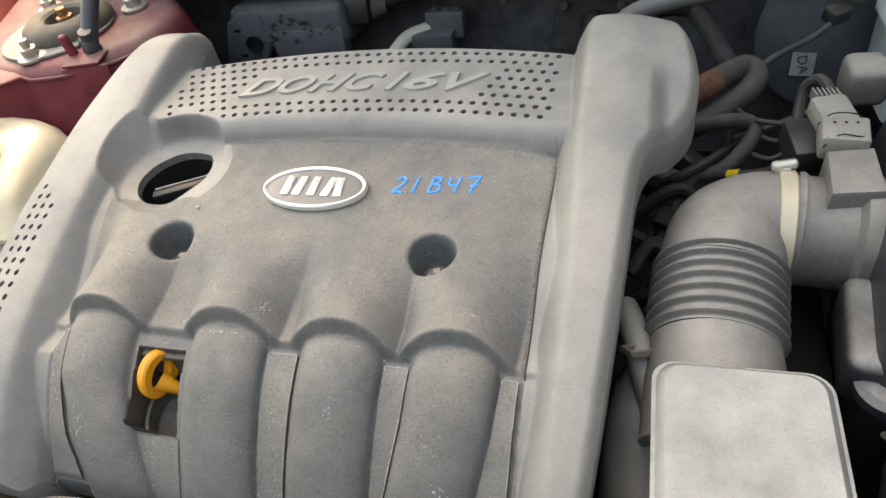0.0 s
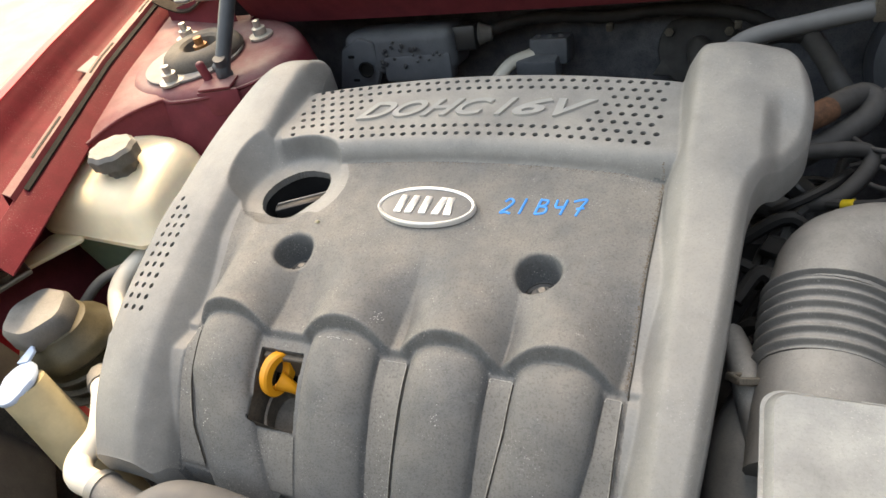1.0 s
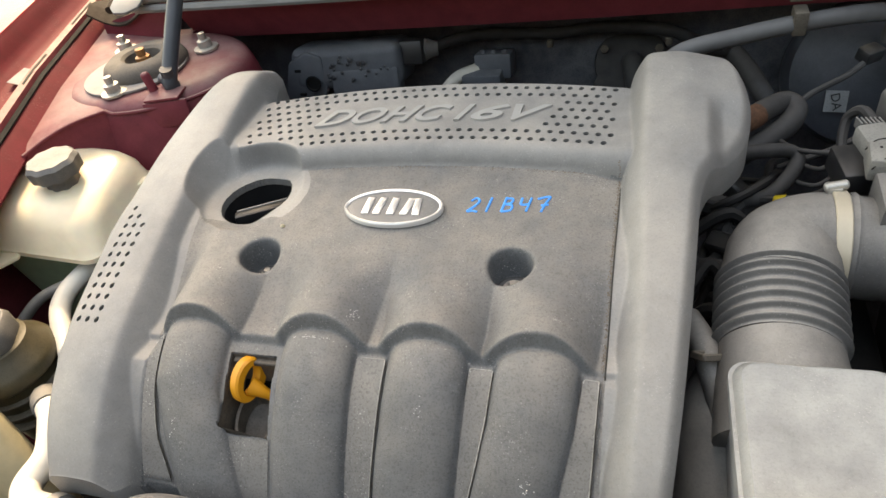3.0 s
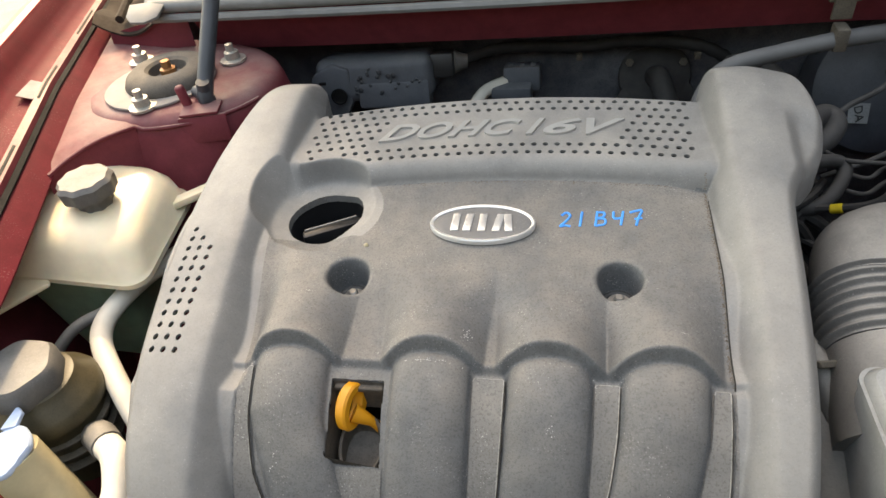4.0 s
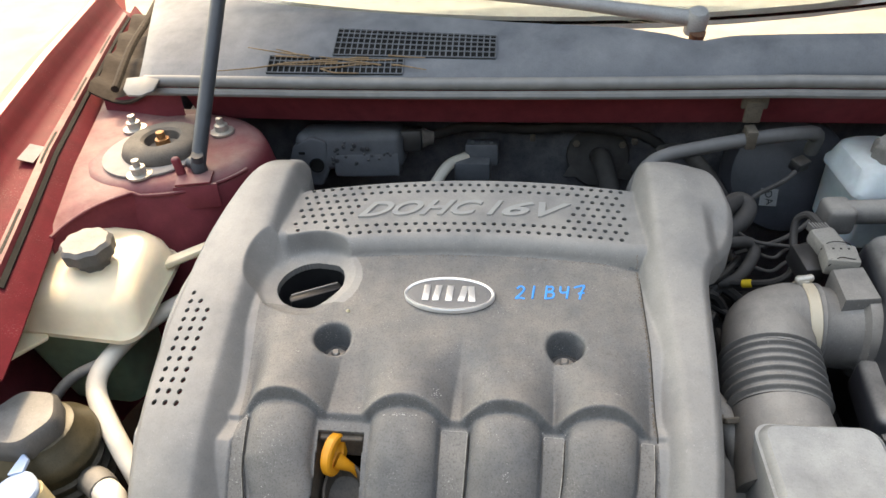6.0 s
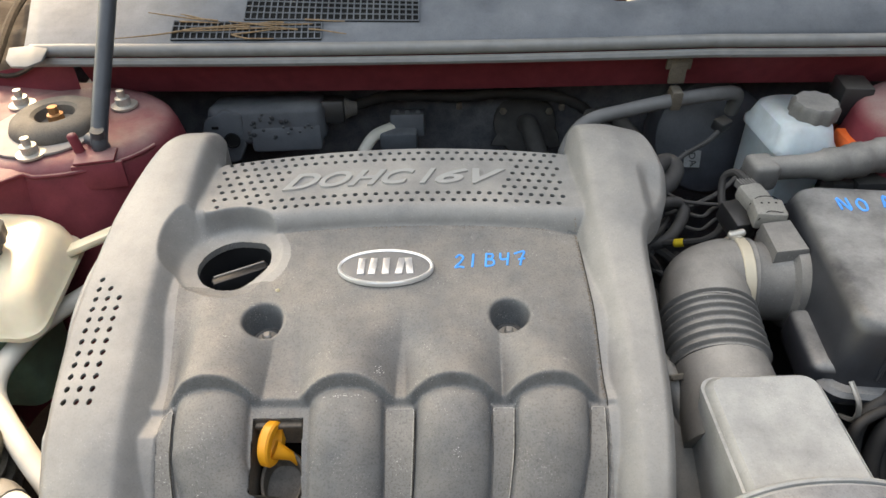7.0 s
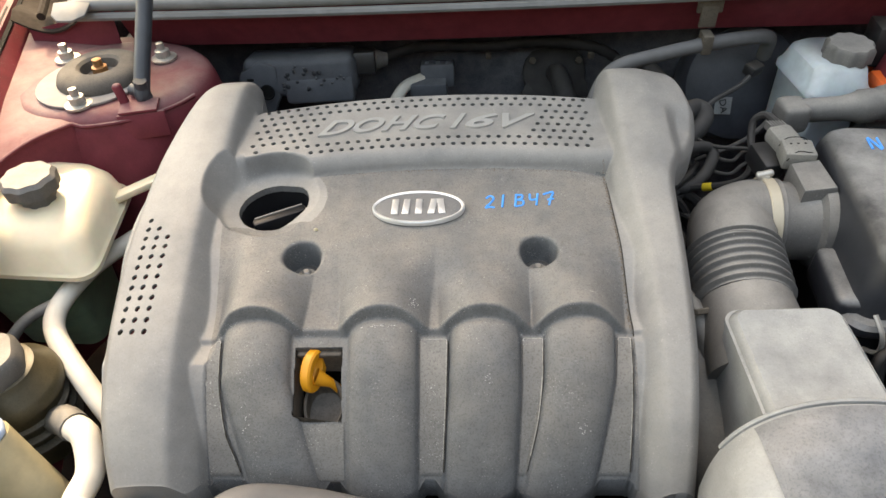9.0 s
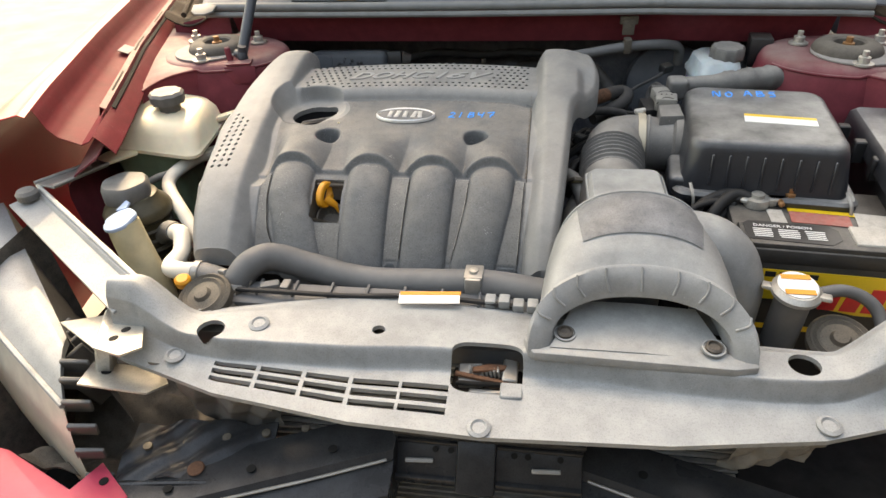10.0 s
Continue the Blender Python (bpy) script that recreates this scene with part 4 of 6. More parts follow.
# ---- cowl, firewall, windscreen ----
LIP = ((-0.56, 1.050), (-0.48, 1.062), (0.0, 1.066), (0.4, 1.069), (0.78, 1.060), (0.87, 1.050))
TOP = ((-0.66, 0.70, 1.112), (-0.56, 0.66, 1.118), (-0.26, 0.545, 1.120), (0.05, 0.475, 1.120), (0.20, 0.455, 1.118), (0.26, 0.445, 1.112), (0.30, 0.450, 1.100), (0.345, 0.455, 1.106), (0.41, 0.440, 1.113), (0.65, 0.445, 1.112), (0.90, 0.53, 1.11))


def cowl_point(u, v):
    yt, zt = float(np.interp(u, [r[0] for r in TOP], [r[1] for r in TOP])), float(np.interp(u, [r[0] for r in TOP], [r[2] for r in TOP]))
    yl, zl = 0.388 + 0.05 * (u - CX) ** 2, float(lerp_rows(LIP, u)) + 0.006
    s = v ** 0.8
    return u, yl + (yt - yl) * s, zl + (zt - zl) * (s ** 0.85) + 0.006 * math.sin(math.pi * s)


cowl = thing("cowl", "dark grey plastic cowl panel with mesh grilles below the windscreen", "cowl panel")
part("panel", sheet(lambda k, v: cowl_point((-0.500 - 0.075 * v) * (1 - k) + 0.87 * k, v), 0, 1, 90, 0, 1, 16, 0.003), COWL, cowl)
part("corner_tab", prism([(-0.026, 0.016), (0.026, 0.020), (0.022, -0.012), (0.006, -0.022), (-0.014, -0.020), (-0.024, -0.008)], -0.002, 0.002, 0.001, pose(-0.482, 0.381, 1.066, 18, 0, 4)), SEAL, cowl)
for u0, u1, v0, v1, nm in ((-0.205, 0.028, 0.18, 0.55, "grille"), (0.700, 0.775, 0.30, 0.80, "grille"), (-0.300, -0.10, 0.02, 0.15, "grille")):
    g = part(nm, sheet(lambda u, v: Vector(cowl_point(u, v)) + Vector((0, 0, 0.001)), u0, u1, 20, v0, v1, 6, 0.001), BLACK_MATT, cowl, "black mesh grille")
    bars = []
    n = int((u1 - u0) / 0.0085)
    for i in range(n + 1):
        u = u0 + (u1 - u0) * i / n
        bars.append(tube([Vector(cowl_point(u, v0 + (v1 - v0) * k / 4)) + Vector((0, 0, 0.0025)) for k in range(5)], 0.0011, 5, 1))
    for k in range(6 if v1 - v0 > 0.2 else 4):
        v = v0 + (v1 - v0) * k / (5 if v1 - v0 > 0.2 else 3)
        bars.append(tube([Vector(cowl_point(u0 + (u1 - u0) * i / 12, v)) + Vector((0, 0, 0.0025)) for i in range(13)], 0.0011, 5, 1))
    tagged(part("grille_mesh", join(*bars), COWL, g), kind="stuff")
seal_pts = [(x, 0.380 + 0.05 * (x - CX) ** 2, float(lerp_rows(LIP, x)) + 0.004) for x in np.linspace(-0.485, 0.80, 24)]
seal = thing("cowl_seal", "weathered grey rubber weatherstrip along the cowl edge", "weatherstrip")
part("upper_lip", tube(seal_pts, 0.0085, 10, 3), SEAL, seal)
part("lower_lip", tube([(x, y - 0.006, z - 0.014) for x, y, z in seal_pts], 0.006, 8, 3), SEAL, seal)
panel = sheet(lambda u, v: (u, 0.392 + 0.05 * (u - CX) ** 2 + 0.035 * v, float(lerp_rows(LIP, u)) - 0.004 - 0.070 * v), -0.44, 0.75, 40, 0, 1, 6, 0.004)
tagged(part("cross_panel", panel, RED), "dusty maroon cross panel under the cowl", "body panel", kind="structure")
tagged(part("firewall", sheet(lambda u, v: (u, 0.555 - 0.02 * math.sin(3 * v), 1.02 - 0.53 * v), -0.66, 0.98, 20, 0, 1, 12, 0.004), FIREWALL), "sooty black firewall insulation", "firewall", kind="structure")
tagged(part("bulkhead_shelf", sheet(lambda u, v: (u, 0.44 + 0.12 * v, 0.992 + 0.01 * v), -0.46, 0.77, 12, 0, 1, 4, 0.003), FIREWALL), "dark shelf under the cowl", "body panel", kind="structure")
tagged(part("bay_floor", sheet(lambda u, v: (u, v, 0.50), -0.72, 1.03, 8, -0.62, 0.70, 8, 0.01), BLACK_MATT), "dark undertray far below the engine", "undertray", kind="structure")
glass = part("windscreen", sheet(lambda u, v: (CX + 0.74 * u, 0.50 + 0.20 * u * u + 0.62 * v, 1.112 + 0.34 * v), -1, 1, 24, 0, 1, 8, 0.005), GLASS)
glass.visible_shadow = False
tagged(glass, "sloping windscreen glass behind the cowl", "windscreen", kind="structure")
# The pale colour stands in for the bright reflection on the windscreen.
tagged(part("dashboard", sheet(lambda u, v: (CX + 0.74 * u, 0.62 + 0.20 * u * u + 0.55 * v, 1.075 + 0.06 * v), -1, 1, 12, 0, 1, 4, 0.02), GLARE_PALE), "dashboard top coloured pale for the bright reflection in the windscreen", "dashboard")
for x0, y0, z0, x1, y1, z1 in ((0.303, 0.492, 1.116, -0.30, 0.575, 1.150), (0.86, 0.56, 1.12, 0.34, 0.500, 1.150)):
    wip = thing("wiper", "grey windscreen wiper arm resting above the cowl", "wiper", "windscreen wipers")
    mx, my, mz = (x0 * 0.6 + x1 * 0.4), (y0 * 0.6 + y1 * 0.4), (z0 * 0.6 + z1 * 0.4) + 0.008
    part("arm", tube([(x0, y0, z0), (mx, my, mz), (x1, y1, z1)], 0.009, 10, 8, lambda s: 1.25 - 0.7 * s), SILVER, wip)
    part("pivot", lathe([(0.015, -0.02), (0.016, 0.006), (0.012, 0.013), (0.0, 0.015)], (x0, y0, z0), (0, -0.3, 1), 18), SILVER, wip, "dull pivot cap")
    part("pivot_rust", lathe([(0.010, -0.03), (0.011, -0.016), (0.0, -0.014)], (x0 + 0.002, y0 - 0.014, z0), (0, -0.3, 1), 12), RUST, wip, "rusty spindle")
    part("blade", tube([(mx, my + 0.014, mz - 0.006), (x1, y1 + 0.014, z1 - 0.010), (x1 - 0.12, y1 + 0.03, z1 - 0.010)], 0.005, 8, 4), BLACK, wip)

for side in (-1, 1):
    def gap_point(u, v):
        y = 0.41 + 0.36 * u
        x0, x1 = -0.490 - 0.10 * u, along(RAIL, y)[0] + 0.008
        x = x0 + (x1 - x0) * v
        return (x if side < 0 else 2 * CX - x), y, 1.045 + 0.045 * u * (1 - v) - 0.020 * math.sin(math.pi * v) + 0.006 * math.sin(23 * u)

    tagged(part("hinge_pocket", sheet(gap_point, 0, 1, 16, 0, 1, 8, 0.003), SOOT), "dirty dark bonnet hinge pocket beside the cowl", "body panel", kind="structure")
    arm = [gap_point(u, 0.55) for u in (0.0, 0.35, 0.7, 1.0)]
    part("hinge_arm", tube([(x, y, z + 0.022) for x, y, z in arm], 0.006, 8, 5), SOOT, bonnet, "grimy hinge arm")

rt = random.Random(33)
for _ in range(16):
    u_, v_ = rt.uniform(-0.33, -0.10), rt.uniform(0.03, 0.16)
    du, dv = rt.uniform(0.03, 0.10) * rt.choice((-1, 1)), rt.uniform(-0.06, 0.06)
    twig = [Vector(cowl_point(u_ + du * k / 3, min(0.3, max(0.01, v_ + dv * k / 3)))) + Vector((0, 0, 0.0045 + 0.002 * rt.random())) for k in range(4)]
    solo("dry_twig", tube(twig, 0.0011, 6, 3, lambda s: 1.2 - 0.6 * s), TWIG, "thin dry brown twig lying on the cowl mesh", "twig", "dry twigs on the cowl")

# ---- along the firewall ----
mod = thing("control_module", "blue-black plastic housing on the firewall with dusty face", "control box")
part("housing", join(box((-0.205, 0.462, 0.926), (0.172, 0.078, 0.062), 0.015, 4, (-14, 0, 3)), box((-0.176, 0.434, 0.912), (0.105, 0.030, 0.040), 0.006, 2, (-14, 0, 3))), COWL, mod)
part("side_plate", prism([(-0.312, 0.880), (-0.250, 0.878), (-0.236, 0.905), (-0.236, 0.952), (-0.262, 0.960), (-0.292, 0.944)], 0, 0.012, 0.004, Matrix(((1, 0, 0, 0), (0, 0.14, -1, 0.302), (0, 1, 0.14, 0), (0, 0, 0, 1)))), COWL, mod, "moulded side plate with a hole")
part("grommet_hole", lathe([(0.0115, 0.0), (0.012, 0.003), (0.0098, 0.0035), (0.009, -0.004), (0.0, -0.0045)], (-0.2535, 0.4135, 0.9185), (0, -0.98, 0.14), 20), BLACK_MATT, mod)
for zs in (0.935, 0.900):
    part("slot", box((-0.2775, 0.302 + 0.14 * zs - 0.0125, zs), (0.010, 0.003, 0.004), 0.0006, 1), BLACK_MATT, mod, "dark locating slot")
rm = random.Random(8)
for _ in range(26):
    xm, um = rm.uniform(-0.23, -0.13), rm.uniform(-0.02, 0.02)
    part("dirt_lump", lathe([(0.002, -0.001), (rm.uniform(0.0015, 0.004), 0.0004), (0.0, 0.0012)], (xm, 0.4205 + 0.25 * um, 0.934 + um), (rm.uniform(-0.2, 0.2), -0.97, 0.24), 7), BOX, mod, "dried dirt speck")
plug_ = part("plug", box((-0.108, 0.466, 0.938), (0.034, 0.044, 0.034), 0.004, 2, (-16, 0, 4)), BLACK, mod)
part("plug_collar", lathe([(0.015, 0.0), (0.016, 0.003), (0.012, 0.012), (0.010, 0.020)], (-0.094, 0.470, 0.938), (1, 0.2, -0.1), 18), RUBBER, plug_)
harness = thing("firewall_harness", "black corrugated wiring sleeve clipped along the firewall", "wiring")
part("sleeve", tube([(-0.09, 0.474, 0.936), (-0.02, 0.500, 0.942), (0.083, 0.503, 0.937), (0.16, 0.500, 0.944), (0.245, 0.490, 0.938), (0.30, 0.492, 0.905)], 0.0085, 10, 10, lambda s: 1 + 0.10 * math.sin(420 * s)), WIRE, harness)
for x, y, z in ((0.083, 0.496, 0.926), (0.241, 0.484, 0.928)):
    part("clip", box((x, y, z), (0.009, 0.010, 0.010), 0.002), HORN, harness)
sens = thing("vacuum_valve", "small black solenoid valve box with a pale hose stub", "valve")
part("case", join(box((0.002, 0.492, 0.900), (0.054, 0.040, 0.036), 0.004, 2, (-15, 0, 0)), box((-0.012, 0.468, 0.885), (0.058, 0.034, 0.034), 0.004, 2)), COWL, sens)
for dx_ in (-0.016, 0.0, 0.016):
    part("stud", lathe([(0.004, 0.0), (0.004, 0.005), (0.0, 0.006)], (0.002 + dx_, 0.488, 0.917), (0, -0.25, 1), 10), COWL, sens)
part("stub", tube([(-0.022, 0.478, 0.900), (-0.050, 0.455, 0.897), (-0.070, 0.42, 0.88)], 0.009, 10, 6), BEIGE_PALE, sens, "pale hose stub")
fit_ = thing("heater_pipe_flange", "round heater pipe flange on the firewall", "pipe flange")
part("flange", lathe([(0.052, 0.0), (0.050, 0.006), (0.036, 0.010), (0.030, 0.010)], (0.192, 0.530, 0.875), (0, -0.8, 0.5), 26), LOOM, fit_)
part("stub", tube([(0.192, 0.532, 0.872), (0.196, 0.500, 0.886), (0.205, 0.460, 0.868), (0.215, 0.40, 0.84)], 0.016, 12, 6), LOOM, fit_)
part("bracket", prism([(0.135, 0.842), (0.250, 0.838), (0.246, 0.862), (0.212, 0.896), (0.180, 0.898), (0.150, 0.868)], 0, 0.006, 0.002, Matrix(((1, 0, 0, 0), (0, 0.55, -0.83, 0.046), (0, 0.83, 0.55, 0.146), (0, 0, 0, 1)))), LOOM, fit_, "dark three-cornered bracket")
for k in range(3):
    a = 2.1 * k + 0.5
    part("bolt", lathe([(0.006, 0), (0.006, 0.006), (0.0, 0.007)], (0.192 + 0.043 * math.cos(a), 0.527, 0.878 + 0.040 * math.sin(a)), (0, -0.8, 0.5), 6), HORN, fit_)
hose = thing("brake_vacuum_hose", "thick grey vacuum hose bending along the bulkhead", "hose")
part("hose", tube([(0.214, 0.300, 0.915), (0.222, 0.318, 0.955), (0.250, 0.345, 0.978), (0.31, 0.365, 0.985), (0.372, 0.375, 0.993), (0.44, 0.395, 0.992), (0.475, 0.418, 0.978), (0.480, 0.430, 0.945)], 0.0098, 12, 8), HOSE, hose)
part("clamp", box((0.372, 0.376, 0.996), (0.015, 0.025, 0.027), 0.003), HORN, hose, "dirty steel strap")
part("bracket", join(box((0.372, 0.386, 1.028), (0.022, 0.005, 0.030), 0.001), box((0.372, 0.388, 1.040), (0.034, 0.006, 0.016), 0.002)), HORN, hose, "small dirty steel hanger")
boost = thing("brake_booster", "dark round brake servo drum with a small white sticker", "brake servo")
part("drum", lathe([(0.05, -0.07), (0.080, -0.06), (0.090, -0.045), (0.092, -0.01), (0.086, 0.010), (0.066, 0.022), (0.040, 0.028), (0.0, 0.029)], (0.475, 0.470, 0.880), (0, -0.90, 0.43), 44), DRUM, boost)
part("sticker", box((0.4400, 0.4265, 0.8666), (0.026, 0.0012, 0.026), 0, 1, (-26, 6, 4)), SILVER, boost, "small grey sticker")
tv, tf = lettering("DA", 0.015, 0.0004, 0, 1.0)
part("sticker_print", moved((tv, tf), pose(0.4400, 0.4248, 0.8675, 64, 0, 4) @ Matrix.Rotation(radians(-80), 4, 'Z') @ Matrix.Translation((-0.0105, -0.0055, 0.0008))), BLACK, boost, "letters DA")

servo_wire = thing("servo_wiring", "thin black wires and plugs beside the brake servo", "wiring")
for pts in ([(0.377, 0.338, 0.914), (0.393, 0.350, 0.921), (0.408, 0.355, 0.928), (0.430, 0.365, 0.936), (0.452, 0.385, 0.944)], [(0.490, 0.360, 0.90), (0.470, 0.330, 0.905), (0.440, 0.300, 0.90), (0.410, 0.285, 0.89), (0.36, 0.280, 0.87)]):
    part("wire", tube(pts, 0.0034, 8, 8), LOOM, servo_wire)
part("plug", box((0.452, 0.388, 0.948), (0.024, 0.018, 0.016), 0.003, 2, (10, 0, 35)), BLACK, servo_wire)

# brake fluid tank
bf = thing("brake_fluid_tank", "milky brake fluid tank with ribbed grey cap", "fluid tank")
part("tank", shell(None, [(0.865, 0.075, 0.105, 0.015, 0, 0), (0.94, 0.078, 0.110, 0.016, 0, 0), (0.945, 0.086, 0.118, 0.018, 0, 0), (0.952, 0.086, 0.118, 0.018, 0, 0), (0.958, 0.078, 0.110, 0.016, 0, 0), (0.978, 0.070, 0.100, 0.02, 0, 0), (0.984, 0.056, 0.086, 0.02, 0, 0)], 4, at=(0.535, 0.362)), MILKY, bf)
part("cap", lathe([(0.026, 0.0), (0.030, 0.003), (0.030, 0.019), (0.026, 0.024), (0.010, 0.025), (0.0, 0.023)], (0.550, 0.348, 0.980), (0, -0.05, 1), 48, 10, 0.05), RUBBER, bf, "dusty grey ribbed cap")
part("sender", box((0.545, 0.400, 0.905), (0.05, 0.03, 0.045), 0.004), ORANGE, bf, "orange sleeve")
valve_ = thing("brake_line_block", "black bracket block below the brake fluid tank", "bracket")
part("block", join(box((0.605, 0.300, 0.895), (0.060, 0.120, 0.10), 0.01, 2), box((0.575, 0.262, 0.905), (0.05, 0.03, 0.07), 0.006, 2)), BLACK, valve_)
part("cover_tab", box((0.600, 0.320, 0.955), (0.030, 0.050, 0.022), 0.005, 2), ORANGE, valve_, "orange tab")
relay = thing("relay_box", "small black relay beside the brake fluid tank", "relay")
part("case", box((0.615, 0.385, 0.985), (0.040, 0.045, 0.055), 0.004, 2, (0, 0, -6)), BLACK, relay)
part("stem", box((0.615, 0.395, 0.945), (0.020, 0.02, 0.05), 0.002), ORANGE, relay, "orange base")

# ---- air intake: sensor, elbow, bellows hose, chamber, duct ----
ab = thing("air_filter_box", "black plastic air filter box with ribbed front and yellow-white label", "air filter box")
part("lid", shell(None, [(0.912, 0.225, 0.240, 0.02, 0.0, 0.0125), (0.925, 0.222, 0.237, 0.02, 0.0, 0.0125), (0.970, 0.212, 0.229, 0.026, -0.001, 0.012), (0.982, 0.206, 0.223, 0.028, -0.001, 0.012), (0.9865, 0.196, 0.213, 0.026, -0.001, 0.012), (0.9875, 0.184, 0.201, 0.024, -0.001, 0.012)], -6, at=(0.543, 0.048)), BOX, ab)
part("lip", shell(None, [(0.898, 0.240, 0.256, 0.02, 0, 0.0125), (0.902, 0.246, 0.262, 0.022, 0, 0.0125), (0.910, 0.246, 0.262, 0.022, 0, 0.0125), (0.914, 0.238, 0.254, 0.02, 0, 0.0125)], -6, at=(0.545, 0.046)), BOX, ab)
part("tray", shell(None, [(0.76, 0.205, 0.195, 0.02, 0, 0), (0.898, 0.228, 0.218, 0.02, 0, 0)], -6, at=(0.545, 0.046)), BOX, ab)
part("shoulder", box((0.445, 0.000, 0.905), (0.070, 0.085, 0.045), 0.010, 3, (0, 0, -6)), BOX, ab)
mab = Matrix.Translation((0.545, 0.048, 0)) @ Matrix.Rotation(radians(-6), 4, "Z")
for k in range(8):
    part("rib", moved(box((-0.075 + 0.0225 * k, -0.1035, 0.945), (0.0035, 0.008, 0.046), 0.001, 1, (-5, 0, 0)), mab), BOX, ab)
part("label", moved(join(box((0.020, -0.016, 0.9880), (0.098, 0.022, 0.001), 0, 1, (0, 0, -3))), mab), WHITE, ab, "white paper label")
part("label_band", moved(box((0.021, -0.001, 0.9881), (0.098, 0.009, 0.001), 0, 1, (0, 0, -3)), mab), GOLD, ab, "yellow label band")
for k, word in enumerate(("NO", "ABS")):
    part("marker_word", written(word, 0.024, 0.0182, lambda u, v: mab @ Vector((-0.066 + 0.047 * k + u, 0.075 + 0.9 * v + 0.008 * k, 0.9880)), 0.0013), INK_PALE, ab, "blue marker word " + word)
for k, (x, y) in enumerate(((0.105, -0.105), (-0.10, -0.112))):
    part("clip", moved(tube([(x, y, 0.925), (x + 0.004, y - 0.018, 0.915), (x + 0.006, y - 0.020, 0.895), (x, y - 0.008, 0.885)], 0.0025, 6, 5), mab), STEEL, ab, "steel spring clip")

maf = thing("air_flow_sensor", "grey plastic air flow sensor housing with plugged connector", "air flow sensor")
part("barrel", lathe([(0.046, 0.0), (0.047, 0.004), (0.044, 0.008), (0.043, 0.040), (0.050, 0.044), (0.050, 0.058), (0.044, 0.060)], (0.385, 0.096, 0.918), (1, -0.1, 0), 36), RUBBER, maf)
MAF_SHIFT = Matrix.Translation((0.010, 0.010, 0.0))
part("plug_seat", moved(loft([[(x, y, z) for x, y in ((0.394, 0.118), (0.428, 0.124), (0.428, 0.072), (0.391, 0.067))] if z < 0.971 else [(0.4095 + (x - 0.4095) * 0.94, 0.095 + (y - 0.095) * 0.95, z) for x, y in ((0.394, 0.118), (0.428, 0.124), (0.428, 0.072), (0.391, 0.067))] for z in (0.945, 0.970, 0.9725)]), MAF_SHIFT), RUBBER, maf)
plug = part("connector", moved(join(box((0.4085, 0.1375, 0.9700), (0.034, 0.030, 0.022), 0.003, 2, (2, 0, -6)), box((0.4055, 0.1680, 0.9690), (0.029, 0.036, 0.020), 0.005, 2, (6, 0, 14))), MAF_SHIFT), PLUG, maf, "dusty beige-grey connector")
for dx_ in (-0.008, 0.0, 0.008):
    part("pin_hole", moved(box((0.409 + dx_, 0.143, 0.9812), (0.0022, 0.0022, 0.0006), 0, 1), MAF_SHIFT), BLACK_MATT, plug)
part("clip_wire", moved(tube([(0.391, 0.148, 0.975), (0.400, 0.1525, 0.9825), (0.418, 0.1520, 0.9825), (0.427, 0.1470, 0.975)], 0.0005, 6, 4), MAF_SHIFT), BLACK_MATT, plug, "thin dark clip wire")
part("clip_wire", moved(tube([(0.392, 0.123, 0.972), (0.402, 0.1265, 0.9815), (0.414, 0.1250, 0.9815), (0.426, 0.128, 0.978)], 0.0005, 6, 4), MAF_SHIFT), BLACK_MATT, plug)
part("side_bracket", moved(box((0.386, 0.156, 0.948), (0.026, 0.042, 0.026), 0.003, 2, (8, 0, 10)), MAF_SHIFT), BLACK, maf)
for k in range(6):
    part("plug_rib", moved(box((0.3935 + 0.0035 * k, 0.1905, 0.9735), (0.0016, 0.012, 0.010), 0.0004, 1, (0, 0, 14)), MAF_SHIFT), RUBBER, plug)
for k in range(3):
    part("fin", box((0.425 + 0.004 * k, 0.062, 0.925 - 0.012 * k), (0.030, 0.020, 0.003), 0.001, 1), RUBBER, maf)
part("screw", lathe([(0.007, 0), (0.007, 0.005), (0.0, 0.006)], (0.440, 0.055, 0.935), (0.3, -0.6, 0.7), 8), STEEL, maf)
part("cable", tube([(0.418, 0.208, 0.972), (0.413, 0.232, 0.970), (0.405, 0.241, 0.957), (0.401, 0.228, 0.941), (0.398, 0.200, 0.925), (0.392, 0.190, 0.911), (0.378, 0.191, 0.898), (0.357, 0.201, 0.886), (0.332, 0.213, 0.873), (0.318, 0.205, 0.850)], 0.0046, 8, 8), LOOM, maf)
part("tape_ring", cyl((0.359, 0.200, 0.8868), (0.348, 0.205, 0.8815), 0.0054), YELLOW_TAPE, maf, "yellow tape ring")
elbow = thing("intake_hose", "dusty black rubber intake elbow with ribbed bellows", "air hose")
part("elbow", tube([(0.385, 0.096, 0.918), (0.362, 0.094, 0.919), (0.340, 0.080, 0.920), (0.333, 0.055, 0.920), (0.331, 0.040, 0.917)], 0.046, 28, 8), RUBBER, elbow)
part("bellows", tube([(0.331, 0.046, 0.918), (0.329, 0.015, 0.913), (0.327, -0.020, 0.907)], 0.047, 36, 112, lambda s: 0.955 + 0.105 * abs(math.sin(math.pi * 7 * s)) ** 4.0), RUBBER, elbow)
part("cuff", tube([(0.327, -0.018, 0.907), (0.327, -0.05, 0.900), (0.328, -0.09, 0.888)], 0.048, 28, 8, lambda s: 0.93 + 0.12 * s), RUBBER, elbow)
part("hose_clamp", lathe([(0.0475, 0.0), (0.0485, 0.001), (0.0485, 0.011), (0.0475, 0.012)], (0.371, 0.0965, 0.9185), (1, -0.05, 0), 40), CLAMP_BAND, elbow, "yellowed steel band clamp")
